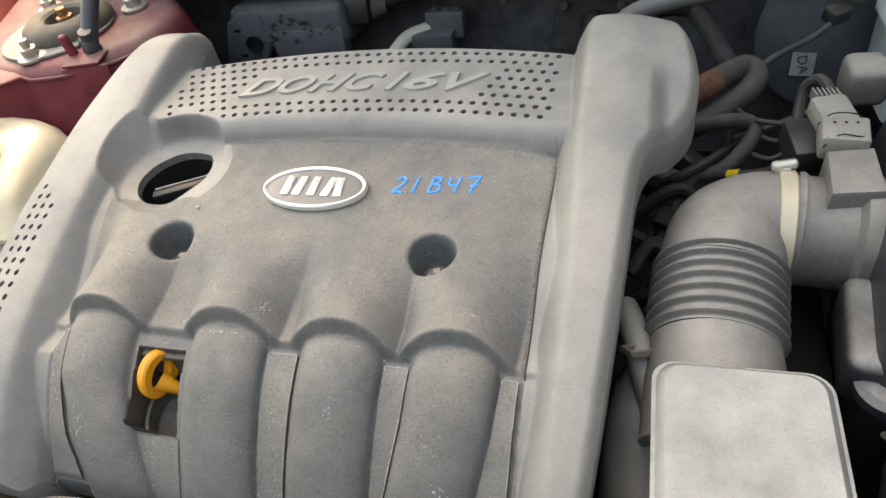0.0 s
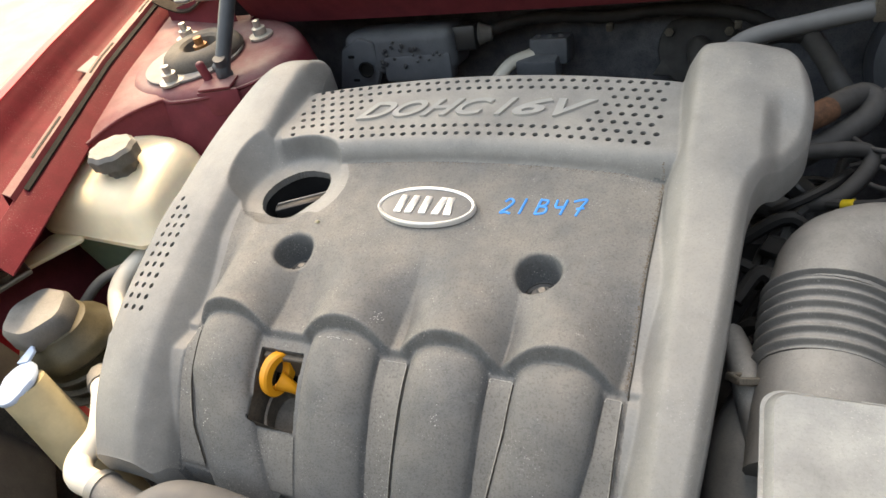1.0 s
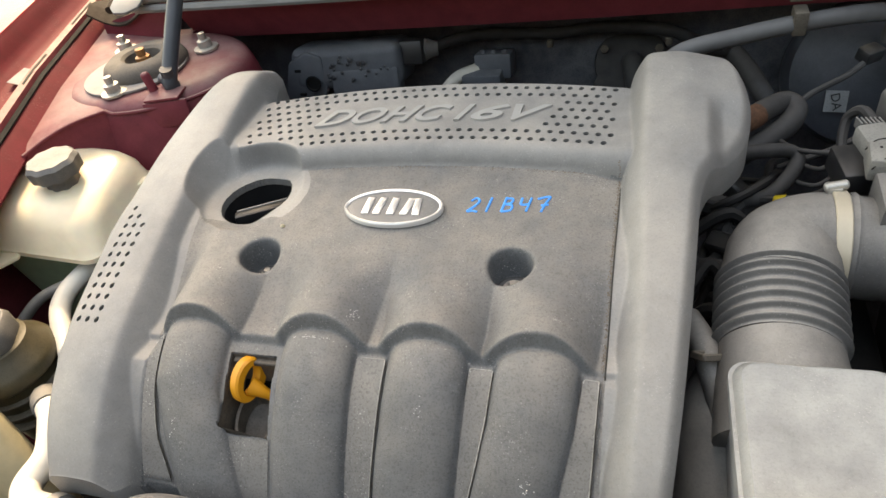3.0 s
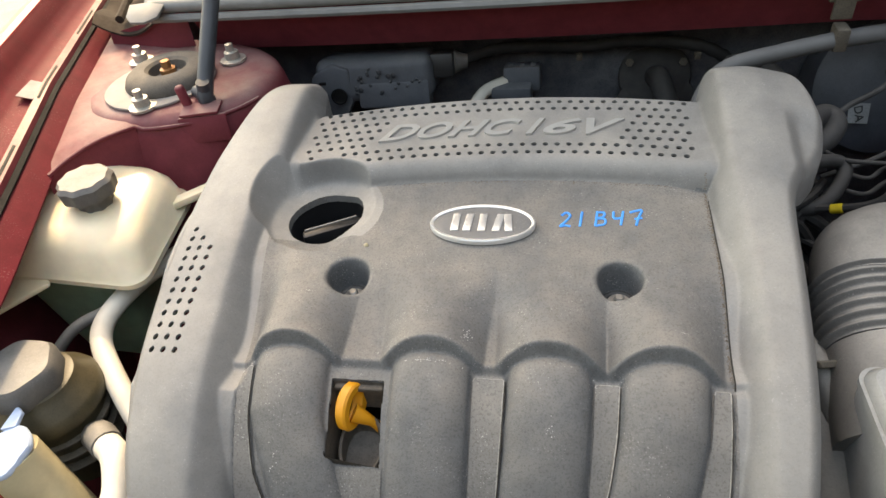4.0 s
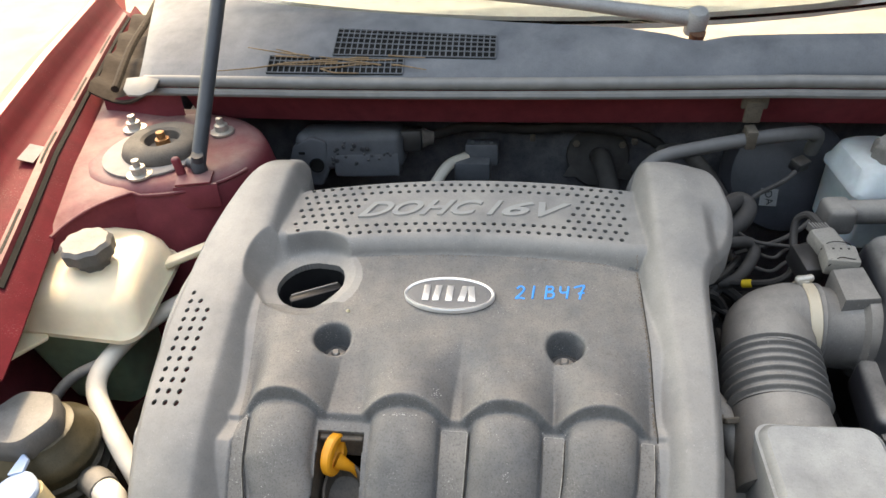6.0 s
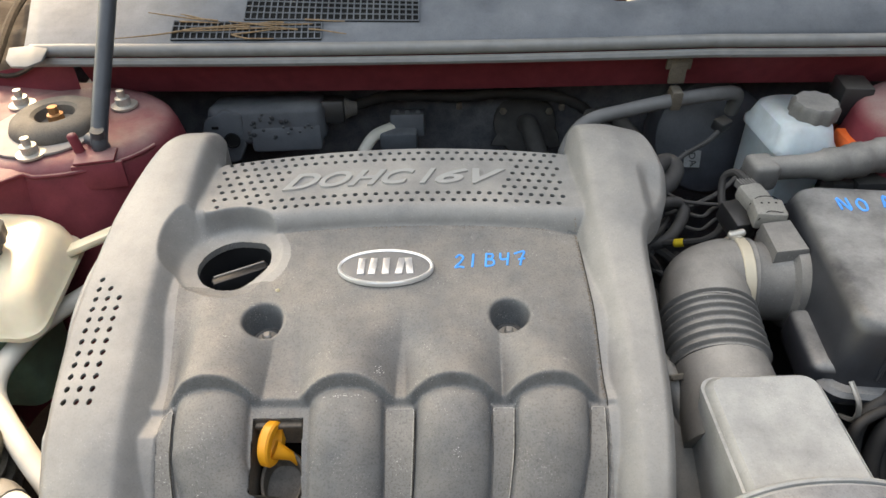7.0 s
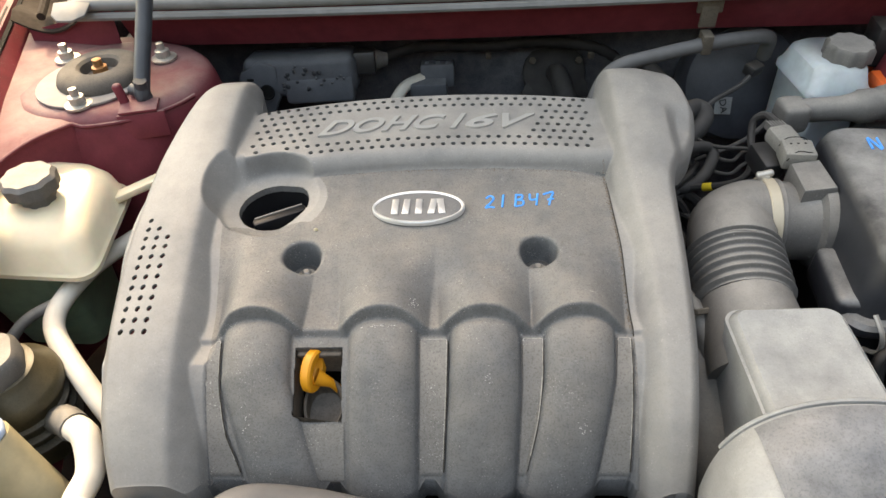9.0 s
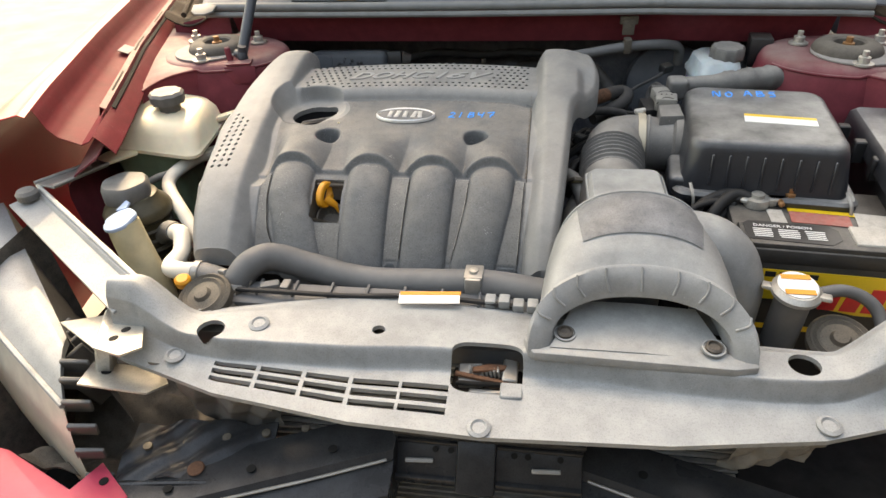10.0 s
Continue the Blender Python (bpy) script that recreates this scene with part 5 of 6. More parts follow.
part("clamp_screw", join(cyl((0.366, 0.116, 0.965), (0.384, 0.119, 0.967), 0.0042), box((0.374, 0.118, 0.963), (0.012, 0.012, 0.007), 0.002)), ZINC, elbow, "clamp screw")

cham = thing("resonator_box", "dusty grey plastic intake resonator box", "resonator box")
part("box", shell(None, [(0.72, 0.085, 0.125, 0.012, 0.004, 0.0), (0.935, 0.104, 0.150, 0.014, 0, 0), (0.947, 0.101, 0.147, 0.014, 0, 0), (0.952, 0.092, 0.138, 0.012, 0, 0)], 1, at=(0.338, -0.137)), DUCT, cham)
part("rim", shell(None, [(0.938, 0.107, 0.153, 0.015, 0, 0), (0.944, 0.107, 0.153, 0.015, 0, 0)], 1, at=(0.338, -0.137)), DUCT, cham)
part("lower_hose", tube([(0.300, -0.02, 0.87), (0.285, -0.06, 0.85), (0.285, -0.13, 0.80), (0.29, -0.16, 0.72)], 0.032, 18, 8), RUBBER, cham)
clip_ = thing("hose_spring_clip", "small spring clip on a dusty hose", "hose clip")
CM = pose(0.277, -0.034, 0.914, -38, 18, 24)
for cx_, cy_, sx_, sy_ in ((0.0, 0.0075, 0.026, 0.0035), (0.0, -0.0075, 0.026, 0.0035), (0.0115, 0.0, 0.0035, 0.018), (-0.0115, 0.0, 0.0035, 0.018)):
    part("frame_side", moved(box((cx_, cy_, 0.0), (sx_, sy_, 0.006), 0.001, 1), CM), HORN, clip_, "dull tan clip frame")
part("tongue", moved(box((-0.003, 0.0, -0.002), (0.016, 0.011, 0.003), 0.001, 1), CM), BEIGE, clip_, "pale tongue")
part("stub", tube([(0.262, 0.020, 0.895), (0.272, -0.010, 0.902), (0.279, -0.036, 0.900), (0.288, -0.060, 0.880), (0.292, -0.085, 0.84)], 0.0115, 12, 6), RUBBER, clip_)

duct = thing("intake_snorkel", "dusty grey plastic intake snorkel scoop bolted to the radiator cover", "intake snorkel")


SCOOP = ((0.118, -0.348, -0.292, 0.868, 0.941), (0.115, -0.325, -0.276, 0.866, 0.952), (0.113, -0.29, -0.250, 0.864, 0.966), (0.109, -0.25, -0.222, 0.864, 0.976), (0.103, -0.215, -0.197, 0.866, 0.980),
         (0.096, -0.196, -0.186, 0.868, 0.979), (0.086, -0.184, -0.178, 0.868, 0.972), (0.070, -0.178, -0.174, 0.868, 0.950), (0.045, -0.176, -0.173, 0.868, 0.915))      # half width, y and z of foot and crown


def arch(w, y0, y1, z0, z1, a, cx=0.341):
    s = math.sin(a)
    return cx + w * math.copysign(abs(math.cos(a)) ** 0.9, math.cos(a)), y0 + (y1 - y0) * s, z0 + (z1 - z0) * abs(s) ** 0.72


def scoop_point(a, k):
    i = min(int(k), len(SCOOP) - 2)
    row = [p + (q - p) * (k - i) for p, q in zip(SCOOP[i], SCOOP[i + 1])]
    return arch(*row, a)


def arches(rows, n=36):
    return [[arch(*r, math.pi * i / n) for i in range(n + 1)] for r in rows]


part("hood", sheet(scoop_point, math.pi, 0, 44, 0, 7.999, 40), DUCT, duct)
part("top_panel", sheet(lambda a, k: Vector(scoop_point(a + (0.12 if a > 1.57 else -0.12) * (k - 2.0) * abs(a - 1.57), k)) + Vector((0, -0.0006, 0.0016)), 2.17, 0.92, 24, 1.75, 4.7, 14), WORN, duct, "smudged raised top panel")
part("crest_rim", tube([Vector(scoop_point(a, 5.0)) + Vector((0, 0.001, 0.0004)) for a in np.linspace(2.75, 0.40, 30)], 0.0024, 8, 2), DUCT, duct, "pale moulded crest rim")
part("mouth_band", loft(arches([(0.117, -0.346, -0.291, 0.866, 0.940), (0.124, -0.354, -0.294, 0.866, 0.944), (0.127, -0.362, -0.299, 0.866, 0.942), (0.125, -0.368, -0.306, 0.867, 0.932), (0.112, -0.366, -0.312, 0.868, 0.920), (0.101, -0.360, -0.313, 0.868, 0.911),
                                (0.097, -0.352, -0.305, 0.868, 0.909), (0.093, -0.330, -0.285, 0.868, 0.912)]), False, False, False), DUCT, duct)
for k in range(9):
    a = math.pi * (0.14 + 0.09 * k)
    part("band_rib", tube([Vector(arch(0.1275, -0.362, -0.299, 0.866, 0.9435, a)), Vector(arch(0.1245, -0.369, -0.307, 0.867, 0.932, a)), Vector(arch(0.110, -0.367, -0.3135, 0.868, 0.9195, a))], 0.0014, 6, 4), DUCT, duct)
part("throat", loft(arches([(0.094, -0.332, -0.287, 0.868, 0.913), (0.085, -0.26, -0.24, 0.868, 0.925), (0.06, -0.20, -0.20, 0.868, 0.92)]), False, True, False), DUCT, duct)
part("shelf", sheet(lambda u, v: (0.341 + u * (0.100 - 0.03 * v), -0.362 + 0.075 * v, 0.8705 + 0.004 * min(v * 3, 1) - 0.004 * (u > 0) * u + 0.012 * max(v - 0.4, 0)), -1, 1, 12, 0, 1, 12, 0.004), DUCT, duct)
part("foot_plate", prism([(0.216, -0.364), (0.222, -0.372), (0.44, -0.378), (0.466, -0.372), (0.470, -0.352), (0.21, -0.345)], 0.856, 0.869, 0.003), DUCT, duct)
for x, y in ((0.258, -0.341), (0.421, -0.351)):
    part("pin_seat", lathe([(0.0130, -0.002), (0.0130, 0.001), (0.0115, 0.0015), (0.0105, 0.0)], (x, y, 0.8745), (0, -0.1, 1), 20), DUCT, duct)
    part("push_pin", lathe([(0.0095, -0.002), (0.0095, 0.003), (0.007, 0.005), (0.006, 0.002), (0.0, 0.002)], (x, y, 0.8745), (0, -0.1, 1), 18), PIT, duct, "dark push pin")
part("side_lobe", tube([(0.375, -0.215, 0.918), (0.410, -0.205, 0.916), (0.442, -0.205, 0.902), (0.462, -0.21, 0.868), (0.465, -0.215, 0.81)], 0.043, 24, 8, lambda s: 0.95 + 0.12 * math.sin(math.pi * s)), DUCT, duct)

# ---- coolant tank, power steering, washer filler ----
ct = thing("coolant_tank", "cream translucent coolant tank, greenish below, with dark cap", "coolant tank")
part("upper_shell", shell(None, [(0.908, 0.172, 0.150, 0.022, 0, 0), (0.911, 0.180, 0.158, 0.024, 0, 0), (0.917, 0.180, 0.158, 0.024, 0, 0), (0.921, 0.172, 0.150, 0.024, 0, 0), (0.942, 0.164, 0.142, 0.032, 0.002, 0.003), (0.954, 0.148, 0.126, 0.036, 0.004, 0.005), (0.960, 0.118, 0.100, 0.034, 0.006, 0.006)], 2, lean=(-0.13, 0.10), at=(-0.468, 0.114)), CREAM, ct)
part("lower_shell", shell(None, [(0.76, 0.10, 0.10, 0.02, -0.018, 0), (0.865, 0.112, 0.126, 0.02, -0.022, 0), (0.895, 0.118, 0.132, 0.02, -0.022, 0), (0.909, 0.160, 0.140, 0.02, 0, 0)], 2, lean=(-0.13, 0.10), at=(-0.468, 0.114)), GREEN, ct, "greenish coolant-filled lower half")
part("cap", lathe([(0.019, 0.950), (0.019, 0.968), (0.029, 0.970), (0.030, 0.985), (0.026, 0.990), (0.0, 0.991)], (-0.448, 0.114, 0), (0, 0, 1), 44, 9, 0.045), RUBBER, ct, "dark grey fluted cap")
part("mount_ear", prism([(-0.545, -0.020), (-0.522, -0.028), (-0.480, 0.030), (-0.500, 0.060), (-0.540, 0.030)], 0.903, 0.910, 0.003), CREAM, ct)
part("mount_arm", box((-0.362, 0.172, 0.925), (0.075, 0.016, 0.010), 0.003, 2, (0, -8, 30)), CREAM, ct)
part("overflow_hose", tube([(-0.415, 0.040, 0.865), (-0.430, 0.022, 0.872), (-0.455, 0.000, 0.866), (-0.475, -0.035, 0.845)], 0.0065, 10, 8), RUBBER, ct)
part("groove", box((-0.520, 0.165, 0.972), (0.03, 0.012, 0.004), 0.001, 1, (0, 0, 20)), BEIGE, ct)

ps = thing("power_steering_tank", "brown-black power steering fluid tank with ridged cap", "fluid tank")
part("body", lathe([(0.034, 0.76), (0.040, 0.80), (0.046, 0.850), (0.053, 0.856), (0.054, 0.864), (0.050, 0.872), (0.040, 0.882), (0.036, 0.890), (0.030, 0.892)], (-0.430, -0.082, 0), (0, 0, 1), 36), material("oily_brown_plastic", (0.070, 0.058, 0.034), 0.4, vary=0.25, dust=0.15, mottle=0.2, gloss=0.3), ps)
part("cap", lathe([(0.036, 0.886), (0.037, 0.888), (0.037, 0.909), (0.033, 0.915), (0.010, 0.917), (0.0, 0.917)], (-0.436, -0.086, 0), (0, 0, 1), 48, 6, 0.035), RUBBER, ps, "dusty dark cap")
for z_ in (0.800, 0.818, 0.836):
    part("ridge", lathe([(0.044, z_ - 0.003), (0.0495, z_ - 0.001), (0.0495, z_ + 0.001), (0.044, z_ + 0.003)], (-0.430, -0.082, 0), (0, 0, 1), 36), HORN, ps)
wf = thing("washer_filler", "yellowed washer filler tube with a torn faded blue cap", "washer filler")
part("neck", tube([(-0.406, -0.158, 0.882), (-0.395, -0.164, 0.835), (-0.375, -0.175, 0.77), (-0.36, -0.185, 0.70)], 0.025, 18, 6, lambda s: 0.98 + 0.15 * s), BEIGE, wf)
part("cap", prism([(0.026 * math.cos(a) * (1 + 0.06 * math.sin(5 * a) + 0.03 * math.sin(11 * a)), 0.026 * math.sin(a)) for a in [2 * math.pi * i / 30 for i in range(30)]], 0.0, 0.008, 0.003, pose(-0.408, -0.158, 0.882, 10, -12, 0)), BLUE_CAP, wf, "faded blue snap cap")
part("cap_tab", prism([(-0.004, 0.022), (0.012, 0.040), (0.018, 0.030), (0.012, 0.018)], 0.002, 0.006, 0.001, pose(-0.411, -0.156, 0.884, 10, -12, 25)), BLUE_CAP, wf)

ac = thing("aircon_pipe", "pale dull bent air conditioning pipe", "pipe")
part("pipe", tube([(-0.370, 0.150, 0.868), (-0.392, 0.110, 0.872), (-0.406, 0.078, 0.874), (-0.417, 0.038, 0.873), (-0.418, 0.006, 0.870), (-0.404, -0.022, 0.864), (-0.366, -0.062, 0.848), (-0.325, -0.10, 0.82)], 0.0112, 14, 8), BEIGE_PALE, ac)
bp = thing("coolant_branch_pipe", "pale plastic branch pipe with a clamped hose end", "pipe")
part("pipe", tube([(-0.350, -0.120, 0.845), (-0.330, -0.135, 0.850), (-0.318, -0.165, 0.838), (-0.322, -0.195, 0.832), (-0.300, -0.212, 0.838), (-0.262, -0.216, 0.840)], 0.0135, 14, 8), BEIGE_PALE, bp)
part("hose_end", tube([(-0.27, -0.216, 0.840), (-0.245, -0.220, 0.838), (-0.21, -0.225, 0.830)], 0.0165, 14, 8), RUBBER, bp)
part("clamp", lathe([(0.0178, 0), (0.0178, 0.010)], (-0.268, -0.2165, 0.840), (1, -0.1, 0), 18), STEEL, bp)
part("upper_hose", tube([(-0.350, -0.12, 0.845), (-0.368, -0.108, 0.84), (-0.39, -0.095, 0.82)], 0.0155, 12, 6), RUBBER, bp)
yc = solo("yellow_cap", lathe([(0.010, 0), (0.011, 0.004), (0.011, 0.010), (0.008, 0.013), (0.0, 0.013)], (-0.262, -0.262, 0.852), (0.1, -0.2, 1), 18), YELLOW, "small yellow plastic cap", "cap")

# ---- battery ----
bat = thing("battery", "black car battery with yellow front label and worn top stickers", "battery")
BM = Matrix.Translation((0.478, -0.180, 0.004)) @ Matrix.Rotation(radians(-4), 4, "Z")
part("case", moved(box((0.130, 0.085, 0.78), (0.255, 0.168, 0.20), 0.004), BM), BATTERY, bat)
part("lid", moved(join(box((0.130, 0.085, 0.8865), (0.260, 0.172, 0.022), 0.004), box((0.130, 0.030, 0.899), (0.250, 0.055, 0.010), 0.003)), BM), BATTERY, bat)
part("front_label", moved(box((0.130, -0.0003, 0.800), (0.248, 0.0015, 0.135), 0), BM), BLACK, bat)
part("label_band", moved(prism([(0.008, 0.868), (0.254, 0.868), (0.254, 0.808), (0.16, 0.806), (0.07, 0.820), (0.008, 0.826)], 0, 0.001, 0, Matrix(((1, 0, 0, 0), (0, 0, -1, -0.0012), (0, 1, 0, 0), (0, 0, 0, 1)))), BM), GOLD, bat, "yellow label band")
part("label_stripe", moved(box((0.075, -0.0015, 0.775), (0.12, 0.001, 0.008), 0), BM), GOLD, bat)
for k in range(5):
    part("label_mark", moved(prism([(0.112 + 0.026 * k, 0.812), (0.132 + 0.026 * k, 0.812), (0.138 + 0.026 * k, 0.850 - 0.006 * (k % 2)), (0.118 + 0.026 * k, 0.850 - 0.006 * (k % 2))], 0, 0.0012, 0, Matrix(((1, 0, 0, 0), (0, 0, -1, -0.002), (0, 1, 0, 0), (0, 0, 0, 1)))), BM), RED_INK, bat, "slanted red print block")
for k in range(3):
    part("label_mark", moved(prism([(0.012 + 0.024 * k, 0.822), (0.028 + 0.024 * k, 0.822), (0.034 + 0.024 * k, 0.845), (0.018 + 0.024 * k, 0.845)], 0, 0.0012, 0, Matrix(((1, 0, 0, 0), (0, 0, -1, -0.0022), (0, 1, 0, 0), (0, 0, 0, 1)))), BM), YELLOW_TAPE, bat, "slanted yellow print block")
for k in range(4):
    part("label_mark", moved(box((0.045 + 0.017 * k, -0.0022, 0.861), (0.013, 0.001, 0.008), 0), BM), BLACK, bat)
part("warning_plate", moved(prism([(0.012, 0.012), (0.112, 0.008), (0.126, 0.022), (0.126, 0.045), (0.116, 0.055), (0.018, 0.058), (0.010, 0.050)], 0.9042, 0.9050, 0, None), BM), BLACK, bat, "black warning plate with pale print")
tv, tf = lettering("DANGER / POISON", 0.0085, 0.0002)
part("warning_print", moved((tv, tf), BM @ pose(0.022, 0.043, 0.9054)), WHITE, bat, "white print DANGER / POISON")
rnd = random.Random(4)
for k in range(3):
    for j in range(5):
        part("print_bar", moved(box((0.032 + 0.032 * k, 0.037 - 0.0045 * j, 0.9054), (0.022 + 0.004 * rnd.random(), 0.0020, 0.0003), 0), BM), WHITE, bat)
part("top_sticker", moved(box((0.115, 0.085, 0.8985), (0.075, 0.030, 0.0008), 0, 1, (0, 0, -3)), BM), STICKER_RED, bat, "torn red sticker")
part("top_sticker_band", moved(box((0.120, 0.104, 0.8985), (0.085, 0.010, 0.0008), 0, 1, (0, 0, -3)), BM), GOLD, bat)
part("top_sticker_pale", moved(box((0.060, 0.085, 0.8986), (0.020, 0.035, 0.0008), 0, 1, (0, 0, 3)), BM), STICKER_PALE, bat)
part("date_sticker", moved(box((0.190, 0.085, 0.8986), (0.060, 0.040, 0.0008), 0, 1, (0, 0, -5)), BM), STICKER_PALE, bat)
part("cell_cover", moved(box((0.195, 0.035, 0.9045), (0.11, 0.045, 0.006), 0.003), BM), STICKER_PALE, bat)
clamp_at = Vector((0.524, -0.068, 0.908))
post = part("terminal", join(lathe([(0.010, -0.010), (0.009, 0.012), (0.0, 0.013)], clamp_at, (0, 0, 1), 16), lathe([(0.017, -0.006), (0.018, 0.0), (0.017, 0.006), (0.011, 0.007)], clamp_at, (0, 0, 1), 20),
                             box(clamp_at + Vector((0.026, 0.006, 0)), (0.030, 0.022, 0.012), 0.003, 2, (0, 0, 14))), ZINC, bat, "corroded terminal clamp")
part("terminal_bolt", join(cyl(clamp_at + Vector((0.030, -0.014, 0.002)), clamp_at + Vector((0.030, 0.024, 0.002)), 0.004), lathe([(0.007, 0), (0.007, 0.006), (0.0, 0.007)], clamp_at + Vector((0.030, 0.020, 0.002)), (0, 1, 0), 6)), BRASS, post, "rusty bolt")
part("terminal_nut", lathe([(0.008, 0.004), (0.008, 0.010), (0.004, 0.011), (0.004, 0.017), (0.0, 0.018)], clamp_at + Vector((0.045, 0.008, 0)), (0, 0, 1), 6), BRASS, post)
leads = thing("battery_lead", "bundle of dusty battery cables with taped lugs", "battery cable")
for k, (dx, dy, r) in enumerate(((0.0, 0.0, 0.0085), (-0.014, 0.008, 0.007), (0.016, 0.012, 0.0065), (-0.022, -0.004, 0.005))):
    start = clamp_at + Vector((-0.008 + 0.5 * dx, 0.004 + dy, 0.002))
    part("cable", tube([start, start + Vector((-0.022, 0.002, 0.004 - 0.002 * k)), start + Vector((-0.046 + dx, -0.014, -0.010)), (0.455 + dx, -0.095 + dy, 0.865), (0.452 + dx, -0.14, 0.80), (0.46 + dx, -0.17, 0.72)], r, 10, 8), WIRE, leads)
    part("lug", box(start + Vector((0.004, 0.0, 0.001)), (0.020, 0.011, 0.007), 0.002, 1, (0, 0, 20 * k)), ZINC if k % 2 else RUBBER, leads, "dusty crimped lug")

# fuse box
fb = thing("fuse_box", "black plastic fuse box with a flat lid", "fuse box")
part("lid", shell(None, [(0.925, 0.235, 0.27, 0.008, 0, 0), (0.950, 0.230, 0.265, 0.01, 0, 0), (0.957, 0.218, 0.253, 0.012, 0, 0)], -6, at=(0.815, 0.035)), BOX, fb)
part("base", shell(None, [(0.80, 0.20, 0.24, 0.01, 0, 0), (0.925, 0.225, 0.26, 0.01, 0, 0)], -6, at=(0.815, 0.035)), BLACK, fb)
for k in range(4):
    part("latch", box((0.690 + 0.004 * k, 0.12 - 0.06 * k, 0.93), (0.018, 0.016, 0.035), 0.002, 1, (0, 0, -6)), BLACK, fb)

# corrugated conduit behind the air box
con = thing("wiring_conduit", "taped black wiring conduit behind the air filter box", "wiring")
part("conduit", tube([(0.440, 0.252, 0.957), (0.47, 0.252, 0.962), (0.54, 0.250, 0.968), (0.62, 0.265, 0.972), (0.68, 0.27, 0.955), (0.70, 0.26, 0.90)], 0.019, 16, 16, lambda s: 0.80 + 0.32 * float(smooth(s, 0.30, 0.42)) + (0.07 * math.sin(70 * s) + 0.04 * math.sin(173 * s) if s > 0.36 else 0.0)), RUBBER, con)
part("bracket", box((0.452, 0.250, 0.958), (0.034, 0.040, 0.036), 0.008, 3, (0, 0, 4)), RUBBER, con)
for pts in ([(0.27, 0.22, 0.85), (0.30, 0.20, 0.88), (0.33, 0.22, 0.885), (0.36, 0.27, 0.87)], [(0.28, 0.15, 0.84), (0.31, 0.12, 0.865), (0.33, 0.15, 0.86), (0.37, 0.2, 0.85)],
            [(0.27, 0.06, 0.84), (0.29, 0.03, 0.87), (0.30, 0.08, 0.88), (0.31, 0.14, 0.86)], [(0.348, 0.257, 0.870), (0.357, 0.301, 0.860), (0.377, 0.324, 0.850)]):
    part("cable", tube(pts, 0.005, 8, 8), WIRE, con)
for name_, r_, m_, pts in (("hose_loop", 0.0125, LOOM, [(0.290, 0.262, 0.925), (0.322, 0.288, 0.925), (0.345, 0.318, 0.921), (0.366, 0.340, 0.917), (0.377, 0.331, 0.913), (0.368, 0.310, 0.906), (0.346, 0.290, 0.900), (0.310, 0.262, 0.892)]),
                           ("hose_loop", 0.0080, LOOM, [(0.290, 0.236, 0.915), (0.324, 0.243, 0.915), (0.351, 0.258, 0.907), (0.368, 0.265, 0.900), (0.373, 0.256, 0.893), (0.360, 0.233, 0.885), (0.342, 0.217, 0.877), (0.322, 0.216, 0.870), (0.300, 0.220, 0.86)]),
                           ("rod", 0.0026, LOOM, [(0.354, 0.294, 0.900), (0.372, 0.263, 0.905), (0.407, 0.248, 0.910), (0.440, 0.240, 0.912)]), ("rod", 0.0026, LOOM, [(0.374, 0.260, 0.890), (0.392, 0.242, 0.895), (0.409, 0.253, 0.900), (0.440, 0.262, 0.905)]),
                           ("rod", 0.0026, LOOM, [(0.364, 0.246, 0.880), (0.387, 0.227, 0.885), (0.409, 0.241, 0.890), (0.440, 0.255, 0.895)]), ("lower_hose", 0.0115, LOOM, [(0.270, 0.420, 0.945), (0.293, 0.435, 0.940), (0.315, 0.444, 0.930), (0.333, 0.413, 0.920), (0.345, 0.384, 0.910), (0.360, 0.370, 0.890)])):
    part(name_, tube(pts, r_, 12, 8), m_, con)
part("taped_end", tube([(0.300, 0.270, 0.925), (0.322, 0.288, 0.925), (0.334, 0.303, 0.923)], 0.0131, 12, 4), RUST, con, "brown taped hose end")
rw = random.Random(21)
for k in range(16):
    y = 0.02 + 0.017 * k
    pts = [(0.262 + rw.uniform(0, 0.02), y + rw.uniform(-0.02, 0.02), 0.84 + rw.uniform(-0.02, 0.03)), (0.29 + rw.uniform(-0.01, 0.02), y + rw.uniform(-0.03, 0.03), 0.858 + rw.uniform(-0.02, 0.02)),
           (0.325 + rw.uniform(-0.02, 0.02), y + rw.uniform(-0.05, 0.05), 0.85 + rw.uniform(-0.02, 0.02)), (0.37, y + rw.uniform(-0.06, 0.06), 0.84)]
    part("cable", tube(pts, rw.choice((0.0028, 0.0035, 0.0045, 0.007)), 8, 6), WIRE if k % 3 else LOOM, con)
for k in range(6):
    part("connector", box((0.285 + rw.uniform(-0.01, 0.03), 0.03 + 0.045 * k, 0.855 + rw.uniform(-0.01, 0.02)), (0.022, 0.03, 0.018), 0.003, 1, (rw.uniform(-30, 30), rw.uniform(-30, 30), rw.uniform(0, 90))), BLACK if k % 2 else LOOM, con)
part("engine_side", box((0.36, 0.10, 0.74), (0.14, 0.30, 0.20), 0.02), BLACK_MATT, con)

